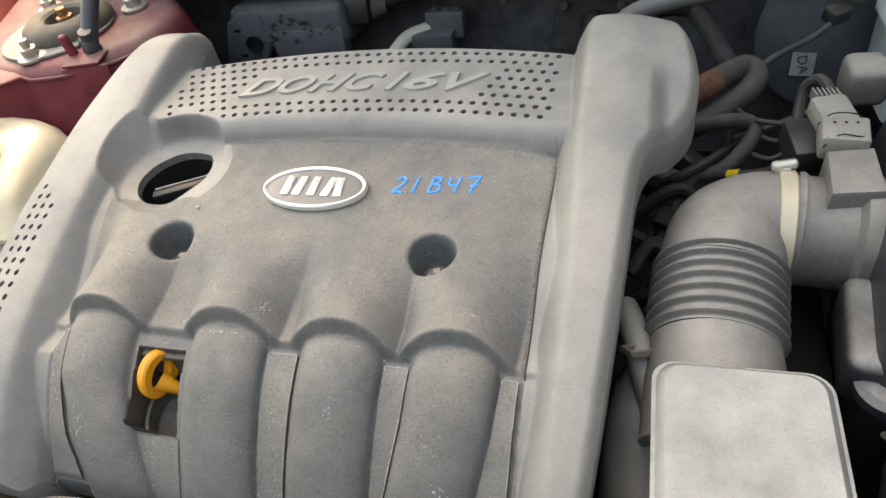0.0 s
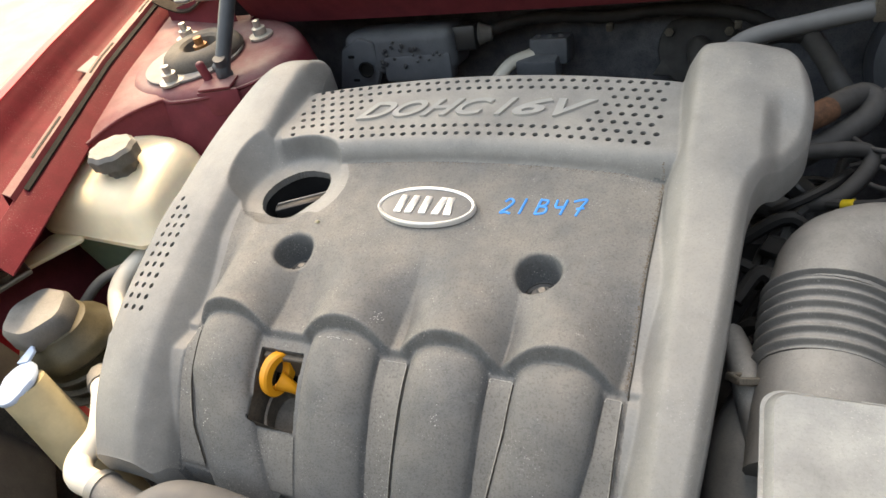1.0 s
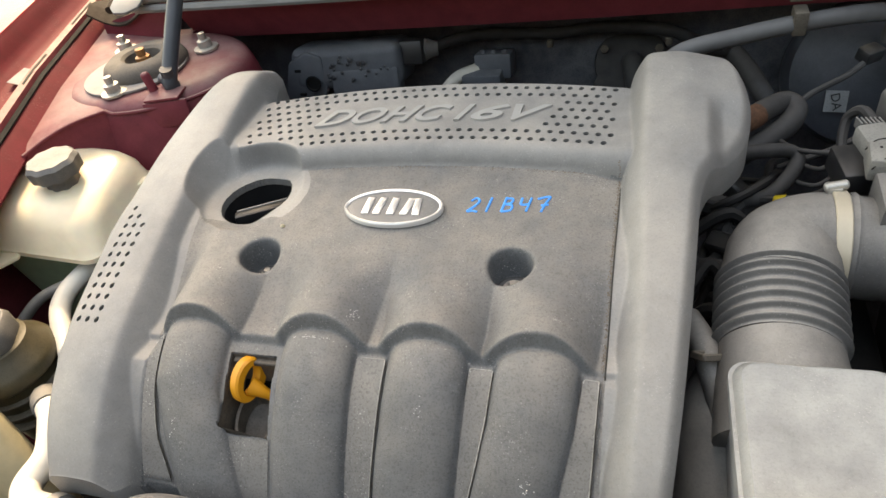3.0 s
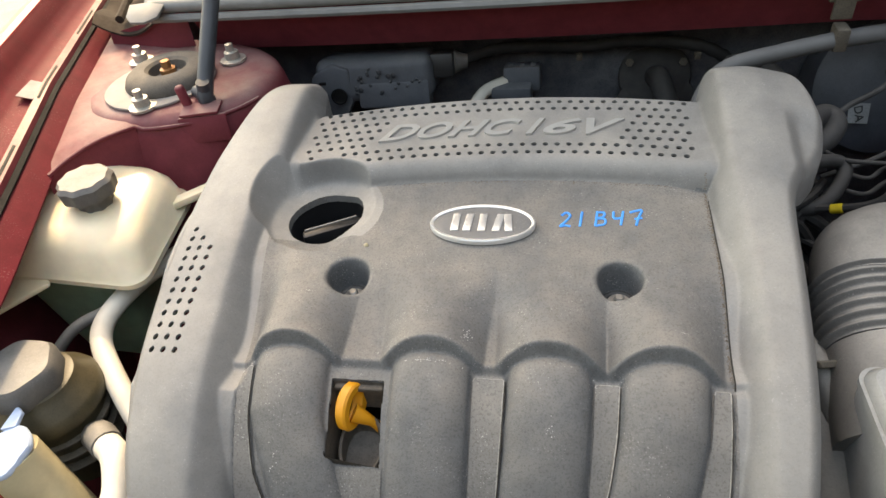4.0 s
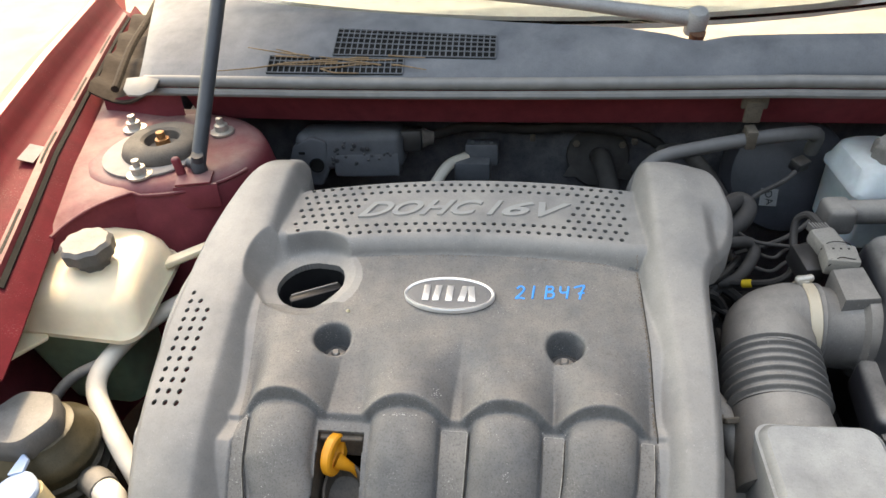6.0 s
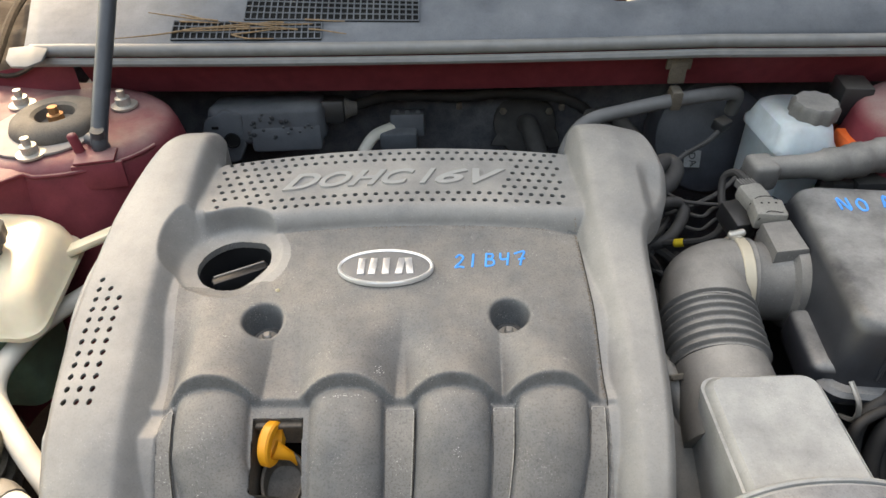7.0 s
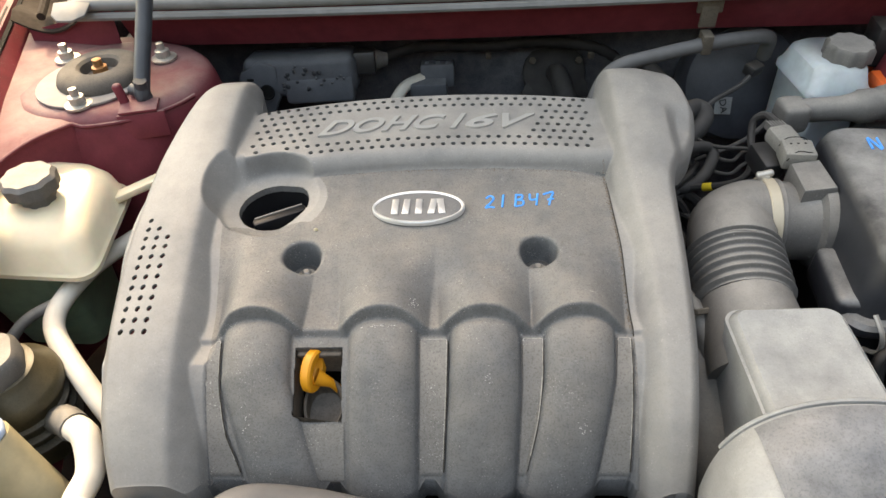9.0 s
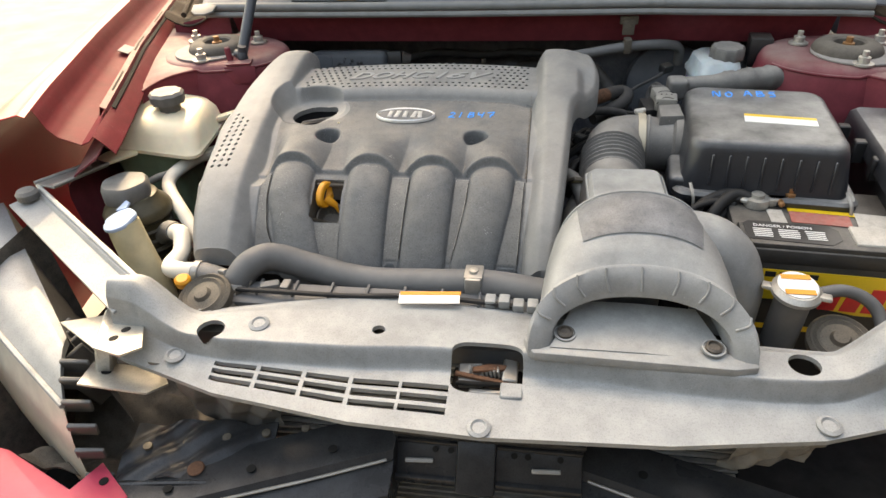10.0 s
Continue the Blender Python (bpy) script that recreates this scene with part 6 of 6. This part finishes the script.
# ---- radiator top: hose, cap, horns, cover ----
rh = thing("radiator_hose", "thick grey upper radiator hose across the bay", "hose")
part("hose", tube([(-0.190, -0.262, 0.840), (-0.181, -0.252, 0.862), (-0.166, -0.237, 0.876), (-0.142, -0.220, 0.876), (-0.094, -0.214, 0.859), (-0.015, -0.222, 0.846), (0.086, -0.227, 0.851), (0.163, -0.232, 0.857), (0.26, -0.25, 0.856)], 0.0200, 18, 10, lambda s: 1.0), HOSE, rh)
part("clamp", lathe([(0.024, 0.0), (0.0245, 0.002), (0.0245, 0.014), (0.024, 0.016)], (-0.191, -0.262, 0.842), (0.10, 0.45, 0.9), 24), STEEL, rh, "dusty spring clamp")
part("clamp_ears", join(box((-0.172, -0.262, 0.860), (0.018, 0.006, 0.016), 0.001, 1, (0, 30, 20)), box((-0.206, -0.250, 0.864), (0.016, 0.006, 0.014), 0.001, 1, (0, -20, -30))), STEEL, rh, "bent clamp ears")
part("neck", cyl((-0.195, -0.275, 0.82), (-0.188, -0.258, 0.852), 0.023), HORN, rh)
rc = thing("radiator_filler", "steel radiator filler cap with white and orange warning label", "radiator filler")
part("cap", lathe([(0.027, 0.0), (0.029, 0.002), (0.029, 0.007), (0.0235, 0.012), (0.0, 0.013)], (0.533, -0.247, 0.880), (0.02, -0.15, 1), 32), ZINC, rc)
part("ears", box((0.533, -0.248, 0.884), (0.078, 0.016, 0.006), 0.003, 2, (-8, 0, -18)), ZINC, rc)
part("cap_label", lathe([(0.023, 0.0), (0.023, 0.0008)], (0.533, -0.2465, 0.8925), (0.02, -0.15, 1), 28), WHITE, rc, "white label")
for dy_ in (-0.0135, 0.0125):
    part("cap_label_band", box((0.533, -0.2465 + dy_, 0.8940 + 0.14 * dy_), (0.034, 0.008, 0.0008), 0, 1, (8, 0, 0)), YELLOW, rc, "orange label band")
part("neck", cyl((0.530, -0.243, 0.80), (0.533, -0.247, 0.880), 0.021), HOSE, rc)
part("overflow", tube([(0.555, -0.238, 0.872), (0.60, -0.225, 0.872), (0.635, -0.235, 0.855), (0.645, -0.27, 0.82)], 0.008, 10, 8), HOSE, rc)
for hx, hy, hz in ((-0.213, -0.298, 0.862), (0.588, -0.272, 0.832)):
    horn = thing("horn", "dusty disc horn with concentric ridges", "horn", "pair of horns")
    part("disc", lathe([(0.036, -0.012), (0.037, 0.0), (0.033, 0.004), (0.030, 0.001), (0.026, 0.005), (0.022, 0.002), (0.012, 0.004), (0.009, 0.009), (0.0, 0.010)], (hx, hy, hz), (-0.1, -0.35, 1), 36), HORN, horn)
    part("bell", box((hx + 0.01, hy + 0.012, hz - 0.03), (0.06, 0.05, 0.035), 0.01, 2), HORN, horn)

RCF = ((-0.32, -0.375, 0.825), (-0.28, -0.392, 0.828), (-0.15, -0.432, 0.826), (0.02, -0.456, 0.824), (0.17, -0.460, 0.822), (0.37, -0.450, 0.822), (0.53, -0.425, 0.822), (0.62, -0.395, 0.825))
RCB = ((-0.32, -0.318), (-0.27, -0.312), (-0.20, -0.330), (-0.10, -0.312), (0.10, -0.292), (0.30, -0.290), (0.48, -0.318), (0.56, -0.322), (0.63, -0.300))
RCE = ((-0.22, 0.0), (-0.175, 0.009), (-0.105, 0.016), (-0.02, 0.027), (0.04, 0.027), (0.10, 0.018), (0.16, 0.011), (0.21, 0.007), (0.25, 0.0))      # bow of the rear edge


def rad_cover(u, v):
    yf, zf = float(np.interp(u, [r[0] for r in RCF], [r[1] for r in RCF])), float(np.interp(u, [r[0] for r in RCF], [r[2] for r in RCF]))
    yb = float(lerp_rows(RCB, u))
    y = yf + (yb - yf) * v + float(lerp_rows(RCE, u)) * float(smooth(v, 0.70, 1.0))
    step = float(smooth(v, 0.43 + 0.05 * math.sin(9 * u), 0.53 + 0.05 * math.sin(9 * u)))
    z = zf + 0.012 * min(v / 0.4, 1.0) + 0.026 * step - 0.006 * float(smooth(v, 0.85, 1.0))
    wing = max(float(smooth(-u, 0.20, 0.29)), float(smooth(u, 0.55, 0.63)))
    z += 0.045 * wing * float(smooth(v, 0.2, 0.75))
    return u, y, z


HOLES = ((-0.172, -0.364, 0.017), (0.035, -0.342, 0.008), (0.519, -0.352, 0.017))


def cover_with_openings():
    nu, nv = 520, 130
    vs = [rad_cover(-0.315 + 0.945 * i / nu, j / nv) for j in range(nv + 1) for i in range(nu + 1)]
    fs = []
    for j in range(nv):
        for i in range(nu):
            u, v = -0.315 + 0.945 * (i + 0.5) / nu, (j + 0.5) / nv
            x, y, _ = rad_cover(u, v)
            slot = -0.165 < u < 0.128 and 0.10 < v < 0.36 and (v - 0.10) % 0.087 > 0.030 and (u + 0.165) % 0.0586 > 0.005
            latch = abs((u - 0.170) / 0.042) ** 4 + abs((y + 0.3785) / 0.027) ** 4 < 1
            holes = any(math.hypot(x - hx, y - hy) < hr for hx, hy, hr in HOLES)
            if not (slot or latch or holes):
                w = nu + 1
                fs.append((j * w + i, j * w + i + 1, (j + 1) * w + i + 1, (j + 1) * w + i))
    for n, (x, y, z) in enumerate(vs):
        for hx, hy, hr in HOLES:
            d = math.hypot(x - hx, y - hy)
            if abs(d - hr) < 0.0013:
                vs[n] = (hx + (x - hx) * hr / d, hy + (y - hy) * hr / d, z)
    for n, (x, y, z) in enumerate(vs):
        g = (abs((x - 0.170) / 0.042) ** 4 + abs((y + 0.3785) / 0.027) ** 4) ** 0.25
        if abs(g - 1) < 0.028:
            vs[n] = (0.170 + (x - 0.170) / g, -0.3785 + (y + 0.3785) / g, z)
    both = {(f[k], f[(k + 1) % 4]) for f in fs for k in range(4)}
    rim = [(a, b) for a, b in both if (b, a) not in both]
    low = {}
    for a, b in rim:
        for k in (a, b):
            if k not in low:
                low[k] = len(vs)
                vs.append((vs[k][0], vs[k][1], vs[k][2] - 0.006))
        fs.append((b, a, low[a], low[b]))
    return vs, fs


rcv = thing("radiator_cover", "weathered grey plastic radiator cover with slatted vents", "radiator cover")
part("panel", cover_with_openings(), GREY, rcv)
part("rear_lip", tube([Vector(rad_cover(u, 1.0)) + Vector((0, 0.003, -0.004)) for u in np.linspace(-0.21, 0.24, 24)], 0.0028, 8, 2), DUCT, rcv, "thin rolled rear lip")
for u, v in ((-0.215, 0.30), (-0.115, 0.72), (0.168, 0.06), (0.535, 0.14)):
    x, y, z = rad_cover(u, v)
    part("push_pin", lathe([(0.013, 0.0), (0.013, 0.0025), (0.009, 0.0045), (0.007, 0.0025), (0.0, 0.003)], (x, y, z), (0, -0.12, 1), 20), GREY, rcv, "grey push pin")
latch_ = thing("bonnet_latch", "rusty steel bonnet latch seen through the cover opening", "latch")
part("base", box((0.170, -0.375, 0.800), (0.085, 0.060, 0.03), 0.004), SOOT, latch_)
part("cage", join(box((0.150, -0.368, 0.822), (0.030, 0.030, 0.012), 0.002, 1, (8, 0, 6)), box((0.196, -0.362, 0.823), (0.018, 0.036, 0.016), 0.002, 1, (0, 10, 0)), box((0.175, -0.392, 0.818), (0.05, 0.008, 0.010), 0.002, 1)), STEEL, latch_)
part("spring", tube([(0.148 + 0.0012 * t, -0.365 + 0.006 * math.cos(t * 1.6), 0.828 + 0.006 * math.sin(t * 1.6)) for t in range(32)], 0.0016, 6, 3), STEEL, latch_)
part("lever", box((0.165, -0.378, 0.828), (0.066, 0.006, 0.005), 0.001, 1, (0, 6, -5)), RUST, latch_)
part("pawl", prism([(-0.02, -0.005), (0.018, -0.003), (0.022, 0.004), (0.0, 0.007), (-0.02, 0.003)], 0, 0.004, 0.001, pose(0.172, -0.366, 0.831, 0, 4, 12)), RUST, latch_, "rusty pawl")
part("cable_end", tube([(0.135, -0.385, 0.826), (0.16, -0.388, 0.829), (0.19, -0.384, 0.826)], 0.003, 8, 4), BLACK_MATT, latch_)
part("guard", box((0.200, -0.398, 0.832), (0.026, 0.024, 0.004), 0.002, 1), GREY, latch_, "pale plastic guard")

tag = thing("fan_label_plate", "small white warning label with orange header on the radiator shroud", "label")
part("plate", box((0.088, -0.283, 0.868), (0.078, 0.016, 0.0015), 0.0004, 1, (16, 0, 5)), WHITE, tag)
part("header", box((0.0886, -0.2755, 0.8705), (0.078, 0.006, 0.0015), 0.0004, 1, (16, 0, 5)), YELLOW, tag, "orange header strip")
shroud = thing("fan_shroud", "dusty plastic fan shroud behind the radiator", "fan shroud")
part("top", box((0.06, -0.268, 0.838), (0.50, 0.045, 0.030), 0.006, 2, (6, 0, 0)), HOSE, shroud)
part("bracket", join(box((0.140, -0.240, 0.862), (0.022, 0.022, 0.030), 0.003), box((0.140, -0.232, 0.876), (0.024, 0.030, 0.004), 0.001)), STEEL, shroud, "steel hose bracket")
part("bracket_bolt", lathe([(0.006, 0.878), (0.006, 0.882), (0.0, 0.883)], (0.140, -0.234, 0), (0, 0, 1), 8), ZINC, shroud)
for k in range(5):
    part("tab", box((0.165 + 0.018 * k, -0.268 - 0.003 * k, 0.858 + 0.003 * (k % 2)), (0.014, 0.018, 0.012), 0.002), DUCT, shroud)
for k in range(9):
    part("shroud_rib", box((-0.15 + 0.05 * k, -0.262, 0.8545), (0.004, 0.030, 0.006), 0.001, 1, (6, 0, 0)), HOSE, shroud)
part("edge_wire", tube([(-0.20, -0.272, 0.856), (-0.12, -0.279, 0.862), (-0.02, -0.274, 0.858), (0.08, -0.270, 0.861), (0.20, -0.276, 0.858)], 0.0035, 8, 8), WIRE, shroud, "thin black wire")
part("sensor_plug", join(box((-0.135, -0.262, 0.858), (0.026, 0.014, 0.010), 0.003, 2, (0, 0, 20)), box((-0.112, -0.262, 0.860), (0.012, 0.020, 0.008), 0.002)), RUBBER, shroud)
part("tank", box((0.06, -0.300, 0.800), (0.72, 0.05, 0.05), 0.01), HOSE, shroud)

# ---- front end, below the cover ----
rad = thing("condenser", "dark finned condenser behind the front panel", "condenser")
part("core", box((0.16, -0.310, 0.63), (0.68, 0.025, 0.36), 0.003), BLACK_MATT, rad)
for k in range(27):
    part("fin_tube", box((0.16, -0.326, 0.47 + 0.0125 * k), (0.67, 0.008, 0.004), 0.001, 1), FIN, rad)
beam = thing("bumper_beam", "dark painted steel bumper beam bent inwards at its middle", "bumper beam")


def beam_side(x0, y0, x1, y1, z0, z1):
    rings = []
    for t in np.linspace(0, 1, 14):
        x, y, z = x0 + (x1 - x0) * t, y0 + (y1 - y0) * t, z0 + (z1 - z0) * t
        rings.append([(x, y + dy, z + dz) for dy, dz in ((0.030, 0.0), (0.0, 0.004), (-0.038, -0.002), (-0.046, -0.012), (-0.044, -0.016), (-0.052, -0.020), (-0.085, -0.030), (-0.092, -0.045), (-0.088, -0.075), (0.02, -0.08))])
    return loft(rings if x1 > x0 else [r[::-1] for r in rings])


part("left_half", beam_side(0.055, -0.365, -0.33, -0.505, 0.722, 0.690), BEAM, beam)
part("right_half", beam_side(0.290, -0.345, 0.66, -0.44, 0.690, 0.665), BEAM, beam)
for x0, y0, x1, y1, za, zb in ((0.055, -0.365, -0.33, -0.505, 0.722, 0.690), (0.290, -0.345, 0.66, -0.44, 0.690, 0.665)):
    # Pale tubes draw the glossy highlights along the beam's edges.
    for dy, dz in ((-0.046, -0.010), (-0.090, -0.036)):
        part("edge_highlight", tube([(x0 + (x1 - x0) * t, y0 + (y1 - y0) * t + dy, za + (zb - za) * t + dz + 0.0015 * math.sin(17 * t)) for t in (0.02, 0.25, 0.5, 0.75, 0.98)], 0.0022, 6, 5), STEEL, beam, "pale line in place of the edge's highlight")
    for t in (0.2, 0.45, 0.7):
        part("beam_hole", lathe([(0.006, 0.0), (0.006, 0.001), (0.0, 0.001)], (x0 + (x1 - x0) * t, y0 + (y1 - y0) * t - 0.018, za + 0.0035 + (zb - za) * t), (0, 0, 1), 12), BLACK_MATT, beam)
plate_ = part("centre_plate", join(box((0.172, -0.385, 0.700), (0.235, 0.010, 0.075), 0.003, 2, (-40, 0, 0)), box((0.172, -0.375, 0.733), (0.24, 0.030, 0.010), 0.003), box((0.172, -0.408, 0.676), (0.235, 0.012, 0.012), 0.003), box((0.172, -0.382, 0.715), (0.235, 0.006, 0.006), 0.002)), BEAM, beam)
for x in (0.085, 0.245):
    part("slot_strip", box((x, -0.398, 0.697), (0.036, 0.003, 0.006), 0.001, 1, (-40, 0, 4)), SILVER, plate_, "pale strip")
part("centre_post", box((0.158, -0.392, 0.70), (0.05, 0.022, 0.085), 0.005, 2, (-40, 0, 0)), BEAM, beam)
for x in (0.105, 0.125, 0.205, 0.222, 0.262):
    part("punched_hole", lathe([(0.004, 0.0), (0.004, 0.001), (0.0, 0.001)], (x, -0.3875, 0.7085), (0, -0.64, 0.77), 10), BLACK_MATT, beam)
for k in range(9):
    part("grille_slat", box((0.17, -0.44 - 0.010 * k, 0.640 - 0.006 * k), (0.34, 0.005, 0.008), 0.001, 1), BLACK, beam)
for x in (0.16, 0.245, 0.36):
    part("foam_block", box((x, -0.545, 0.655), (0.065, 0.03, 0.02), 0.004), WHITE, beam, "pale torn foam")

hl = thing("headlamp", "hazed headlamp unit with silver housing and yellowed lens", "headlamp")


def lamp_point(t, s):
    """Across the lamp: t from its outer end to its inner end, s from the top rear edge round to the front."""
    base = Vector((-0.70 + 0.305 * t, -0.060 - 0.290 * t, 0.850 - 0.030 * t))
    out = Vector((-0.52 + 0.95 * t, -0.85, 0)).normalized()
    prof = ((0.0, 0.0), (0.03, 0.004), (0.07, -0.004), (0.105, -0.030), (0.125, -0.075), (0.130, -0.14), (0.125, -0.20))
    k = s * (len(prof) - 1)
    i = min(int(k), len(prof) - 2)
    a, b = prof[i], prof[i + 1]
    d, h = a[0] + (b[0] - a[0]) * (k - i), a[1] + (b[1] - a[1]) * (k - i)
    return base + out * d + Vector((0.0, 0.0, h))


part("housing", sheet(lamp_point, 0, 1, 24, 0, 0.50, 10, 0.012), SILVER, hl, "silver-grey housing top")
part("lens", sheet(lamp_point, 0, 1, 24, 0.50, 1.0, 16, 0.003), LENS, hl, "yellowed hazy lens")
part("bezel", tube([lamp_point(t, 0.50) + Vector((0, 0, 0.003)) for t in np.linspace(0, 1, 12)], 0.004, 8, 3), GREY, hl)
back = part("rear_shell", sheet(lambda t, s: lamp_point(t, 0) + Vector((0.30, 0.10, 0)) * 0.12 * s + Vector((0, 0, -0.17 * s)), 0, 1, 12, 0, 1, 8, 0.006), RUBBER, hl, "dark rear shell")
for k in range(4):
    p = lamp_point(0.80 + 0.05 * k, 0)
    part("cooling_rib", box((p[0] + 0.022, p[1] - 0.01, p[2] - 0.075), (0.006, 0.05, 0.12), 0.002, 1, (20, 10, -30)), RUBBER, hl)
for k in range(6):
    p = lamp_point(1.0, 0.25 + 0.11 * k)
    part("flank_rib", box((p[0] + 0.012, p[1] + 0.006, p[2] - 0.012), (0.034, 0.006, 0.030), 0.0015, 1, (25, 15, 20)), HOSE, hl)
for k in range(14):
    part("reflector_flute", tube([lamp_point(0.62 + 0.025 * k, s) + Vector((0.001, 0.003, -0.002)) for s in (0.46, 0.6, 0.75)], 0.0016, 6, 3), SILVER, hl, "silver reflector flute")
hb = thing("headlamp_bracket", "bare grey metal strip running from wing to radiator cover", "bracket")


def strip_point(t, s):
    a, b = Vector((-0.585, -0.128, 0.902)), Vector((-0.292, -0.335, 0.876))
    across = Vector((0.55, 0.80, 0.10)).normalized()
    return a + (b - a) * t + across * (s * 0.050 - 0.025) + Vector((0, 0, 0.006 * (s > 0.85)))


part("strip", sheet(strip_point, 0, 1, 16, 0, 1, 14, 0.004), SILVER, hb)
part("edge_bead", tube([strip_point(t, 0.97) + Vector((0, 0, 0.003)) for t in np.linspace(0, 1, 8)], 0.0035, 8, 2), ALU, hb)
part("knob", lathe([(0.016, 0), (0.017, 0.010), (0.013, 0.015), (0, 0.016)], (-0.572, -0.135, 0.905), (0, 0, 1), 18), RUBBER, hb, "dark rubber stop")
part("hinge_plate", prism([(-0.575, -0.110), (-0.520, -0.025), (-0.492, -0.036), (-0.535, -0.120)], 0.914, 0.918, 0.001), STEEL, hb)
part("hinge_rim", tube([(-0.575, -0.110, 0.919), (-0.520, -0.025, 0.919), (-0.492, -0.036, 0.919), (-0.535, -0.120, 0.919)], 0.003, 8, 1), STEEL, hb)
part("hinge_bolt", lathe([(0.009, 0), (0.009, 0.005), (0.005, 0.006), (0.0, 0.009)], (-0.522, -0.052, 0.918), (0, 0, 1), 10), ZINC, hb)
fl = thing("support_flange", "bare pale sheet metal flanges at the radiator support corner", "flange")


def holed(poly, z, holes, tilt):
    m = pose(-0.29, -0.39, z, tilt[0], tilt[1], 0)
    return prism([(x + 0.29, y + 0.39) for x, y in poly], -0.0015, 0.0015, 0.0005, m), m


top_f, m1 = holed([(-0.400, -0.345), (-0.300, -0.318), (-0.272, -0.350), (-0.238, -0.408), (-0.258, -0.425), (-0.305, -0.408)], 0.858, [], (-8, -6))
part("upper_flange", top_f, ZINC, fl)
low_f, m2 = holed([(-0.345, -0.375), (-0.26, -0.360), (-0.232, -0.395), (-0.245, -0.425), (-0.330, -0.432)], 0.800, [], (-18, 8))
part("lower_flange", low_f, ZINC, fl)
for m, x, y in ((m1, 0.0, 0.002), (m1, 0.004, 0.022), (m2, -0.025, -0.005), (m2, -0.035, 0.008)):
    part("hole", moved(lathe([(0.006, 0.0), (0.006, 0.0022), (0.0, 0.0022)], (x, y, 0), (0, 0, 1), 14), m), BLACK_MATT, fl, "dark punched hole")
part("stay", box((-0.325, -0.36, 0.825), (0.02, 0.07, 0.06), 0.003, 1, (0, 15, 20)), ZINC, fl)
guide = thing("air_guide", "creased dark plastic air guides beside the condenser", "air guide")
for quad in (((-0.245, 0.836), (-0.110, 0.785), (-0.105, 0.704), (-0.203, 0.678)), ((0.466, 0.790), (0.560, 0.806), (0.548, 0.722), (0.455, 0.690))):
    def fold(t, s):
        (xa, za), (xb, zb), (xc, zc), (xd, zd) = quad
        top_, low_ = (xa + (xb - xa) * t, za + (zb - za) * t), (xd + (xc - xd) * t, zd + (zc - zd) * t)
        crease = 0.020 * abs(((1.6 * s + 2.3 * t) % 1) - 0.5) + 0.010 * abs(((2.7 * s - 1.1 * t) % 1) - 0.5) + 0.003 * math.sin(9 * t + 5 * s)
        return Vector((top_[0] + (low_[0] - top_[0]) * s, -0.385 - crease + 0.03 * s, top_[1] + (low_[1] - top_[1]) * s))
    part("guide_sheet", sheet(lambda t, s: fold(t, s), 0, 1, 40, 0, 1, 36, 0.003), GUIDE, guide)
liner_ = solo("wheel_arch_liner", sheet(lambda u, v: (-0.46 + 0.30 * u, -0.22 - 0.22 * v, 0.63 + 0.02 * math.sin(5 * u + 2) + 0.025 * math.sin(7 * v) + 0.010 * abs(math.sin(13 * u + 5 * v)) + 0.007 * abs(math.sin(9 * u - 17 * v)) + 0.004 * math.sin(31 * u * v + 9 * v)), 0, 1, 60, 0, 1, 50, 0.003), LINER, "dusty brown wheel arch liner behind the headlamp", "liner")
tb = thing("tow_bracket", "dark folded bumper bracket with a rust spot", "bracket")
part("plate", sheet(lambda u, v: (-0.30 + 0.19 * u, -0.475 + 0.085 * v + 0.02 * u, 0.690 + 0.010 * math.sin(3 * u) + 0.012 * v + 0.006 * abs(math.sin(5.3 * u + 2.1 * v)) + 0.003 * math.sin(19 * u - 11 * v)), 0, 1, 40, 0, 1, 24, 0.004), BEAM, tb)
part("fold", tube([(-0.30, -0.478, 0.693), (-0.20, -0.470, 0.702), (-0.11, -0.455, 0.694)], 0.004, 8, 4), BEAM, tb)
part("rust_spot", lathe([(0.011, 0.0), (0.010, 0.001), (0.0, 0.0012)], (-0.19, -0.452, 0.7090), (0, -0.1, 1), 12), RUST, tb, "orange rust spot")
for k in range(5):
    part("bolt", lathe([(0.006, 0), (0.006, 0.004), (0.0, 0.005)], (-0.27 + 0.05 * k, -0.425 + 0.012 * k, 0.706 + 0.001 * k), (0, -0.1, 1), 8), HORN, tb)
bump = thing("bumper_corner", "pinkish red torn bumper corner with a bolt hole", "bumper")
part("skin", prism([(-0.50, -0.440), (-0.46, -0.446), (-0.340, -0.494), (-0.322, -0.450), (-0.262, -0.494), (-0.25, -0.56), (-0.50, -0.60)], 0.696, 0.700, 0.001), BUMPER_RED, bump)
part("face", sheet(lambda u, v: (-0.50 + 0.25 * u, -0.598 + 0.04 * u, 0.697 - 0.25 * v), 0, 1, 6, 0, 1, 6, 0.004), BUMPER_RED, bump)
part("bolt_hole", lathe([(0.006, 0.6995), (0.006, 0.7012), (0.0, 0.7012)], (-0.303, -0.478, 0), (0, 0, 1), 14), BLACK_MATT, bump)
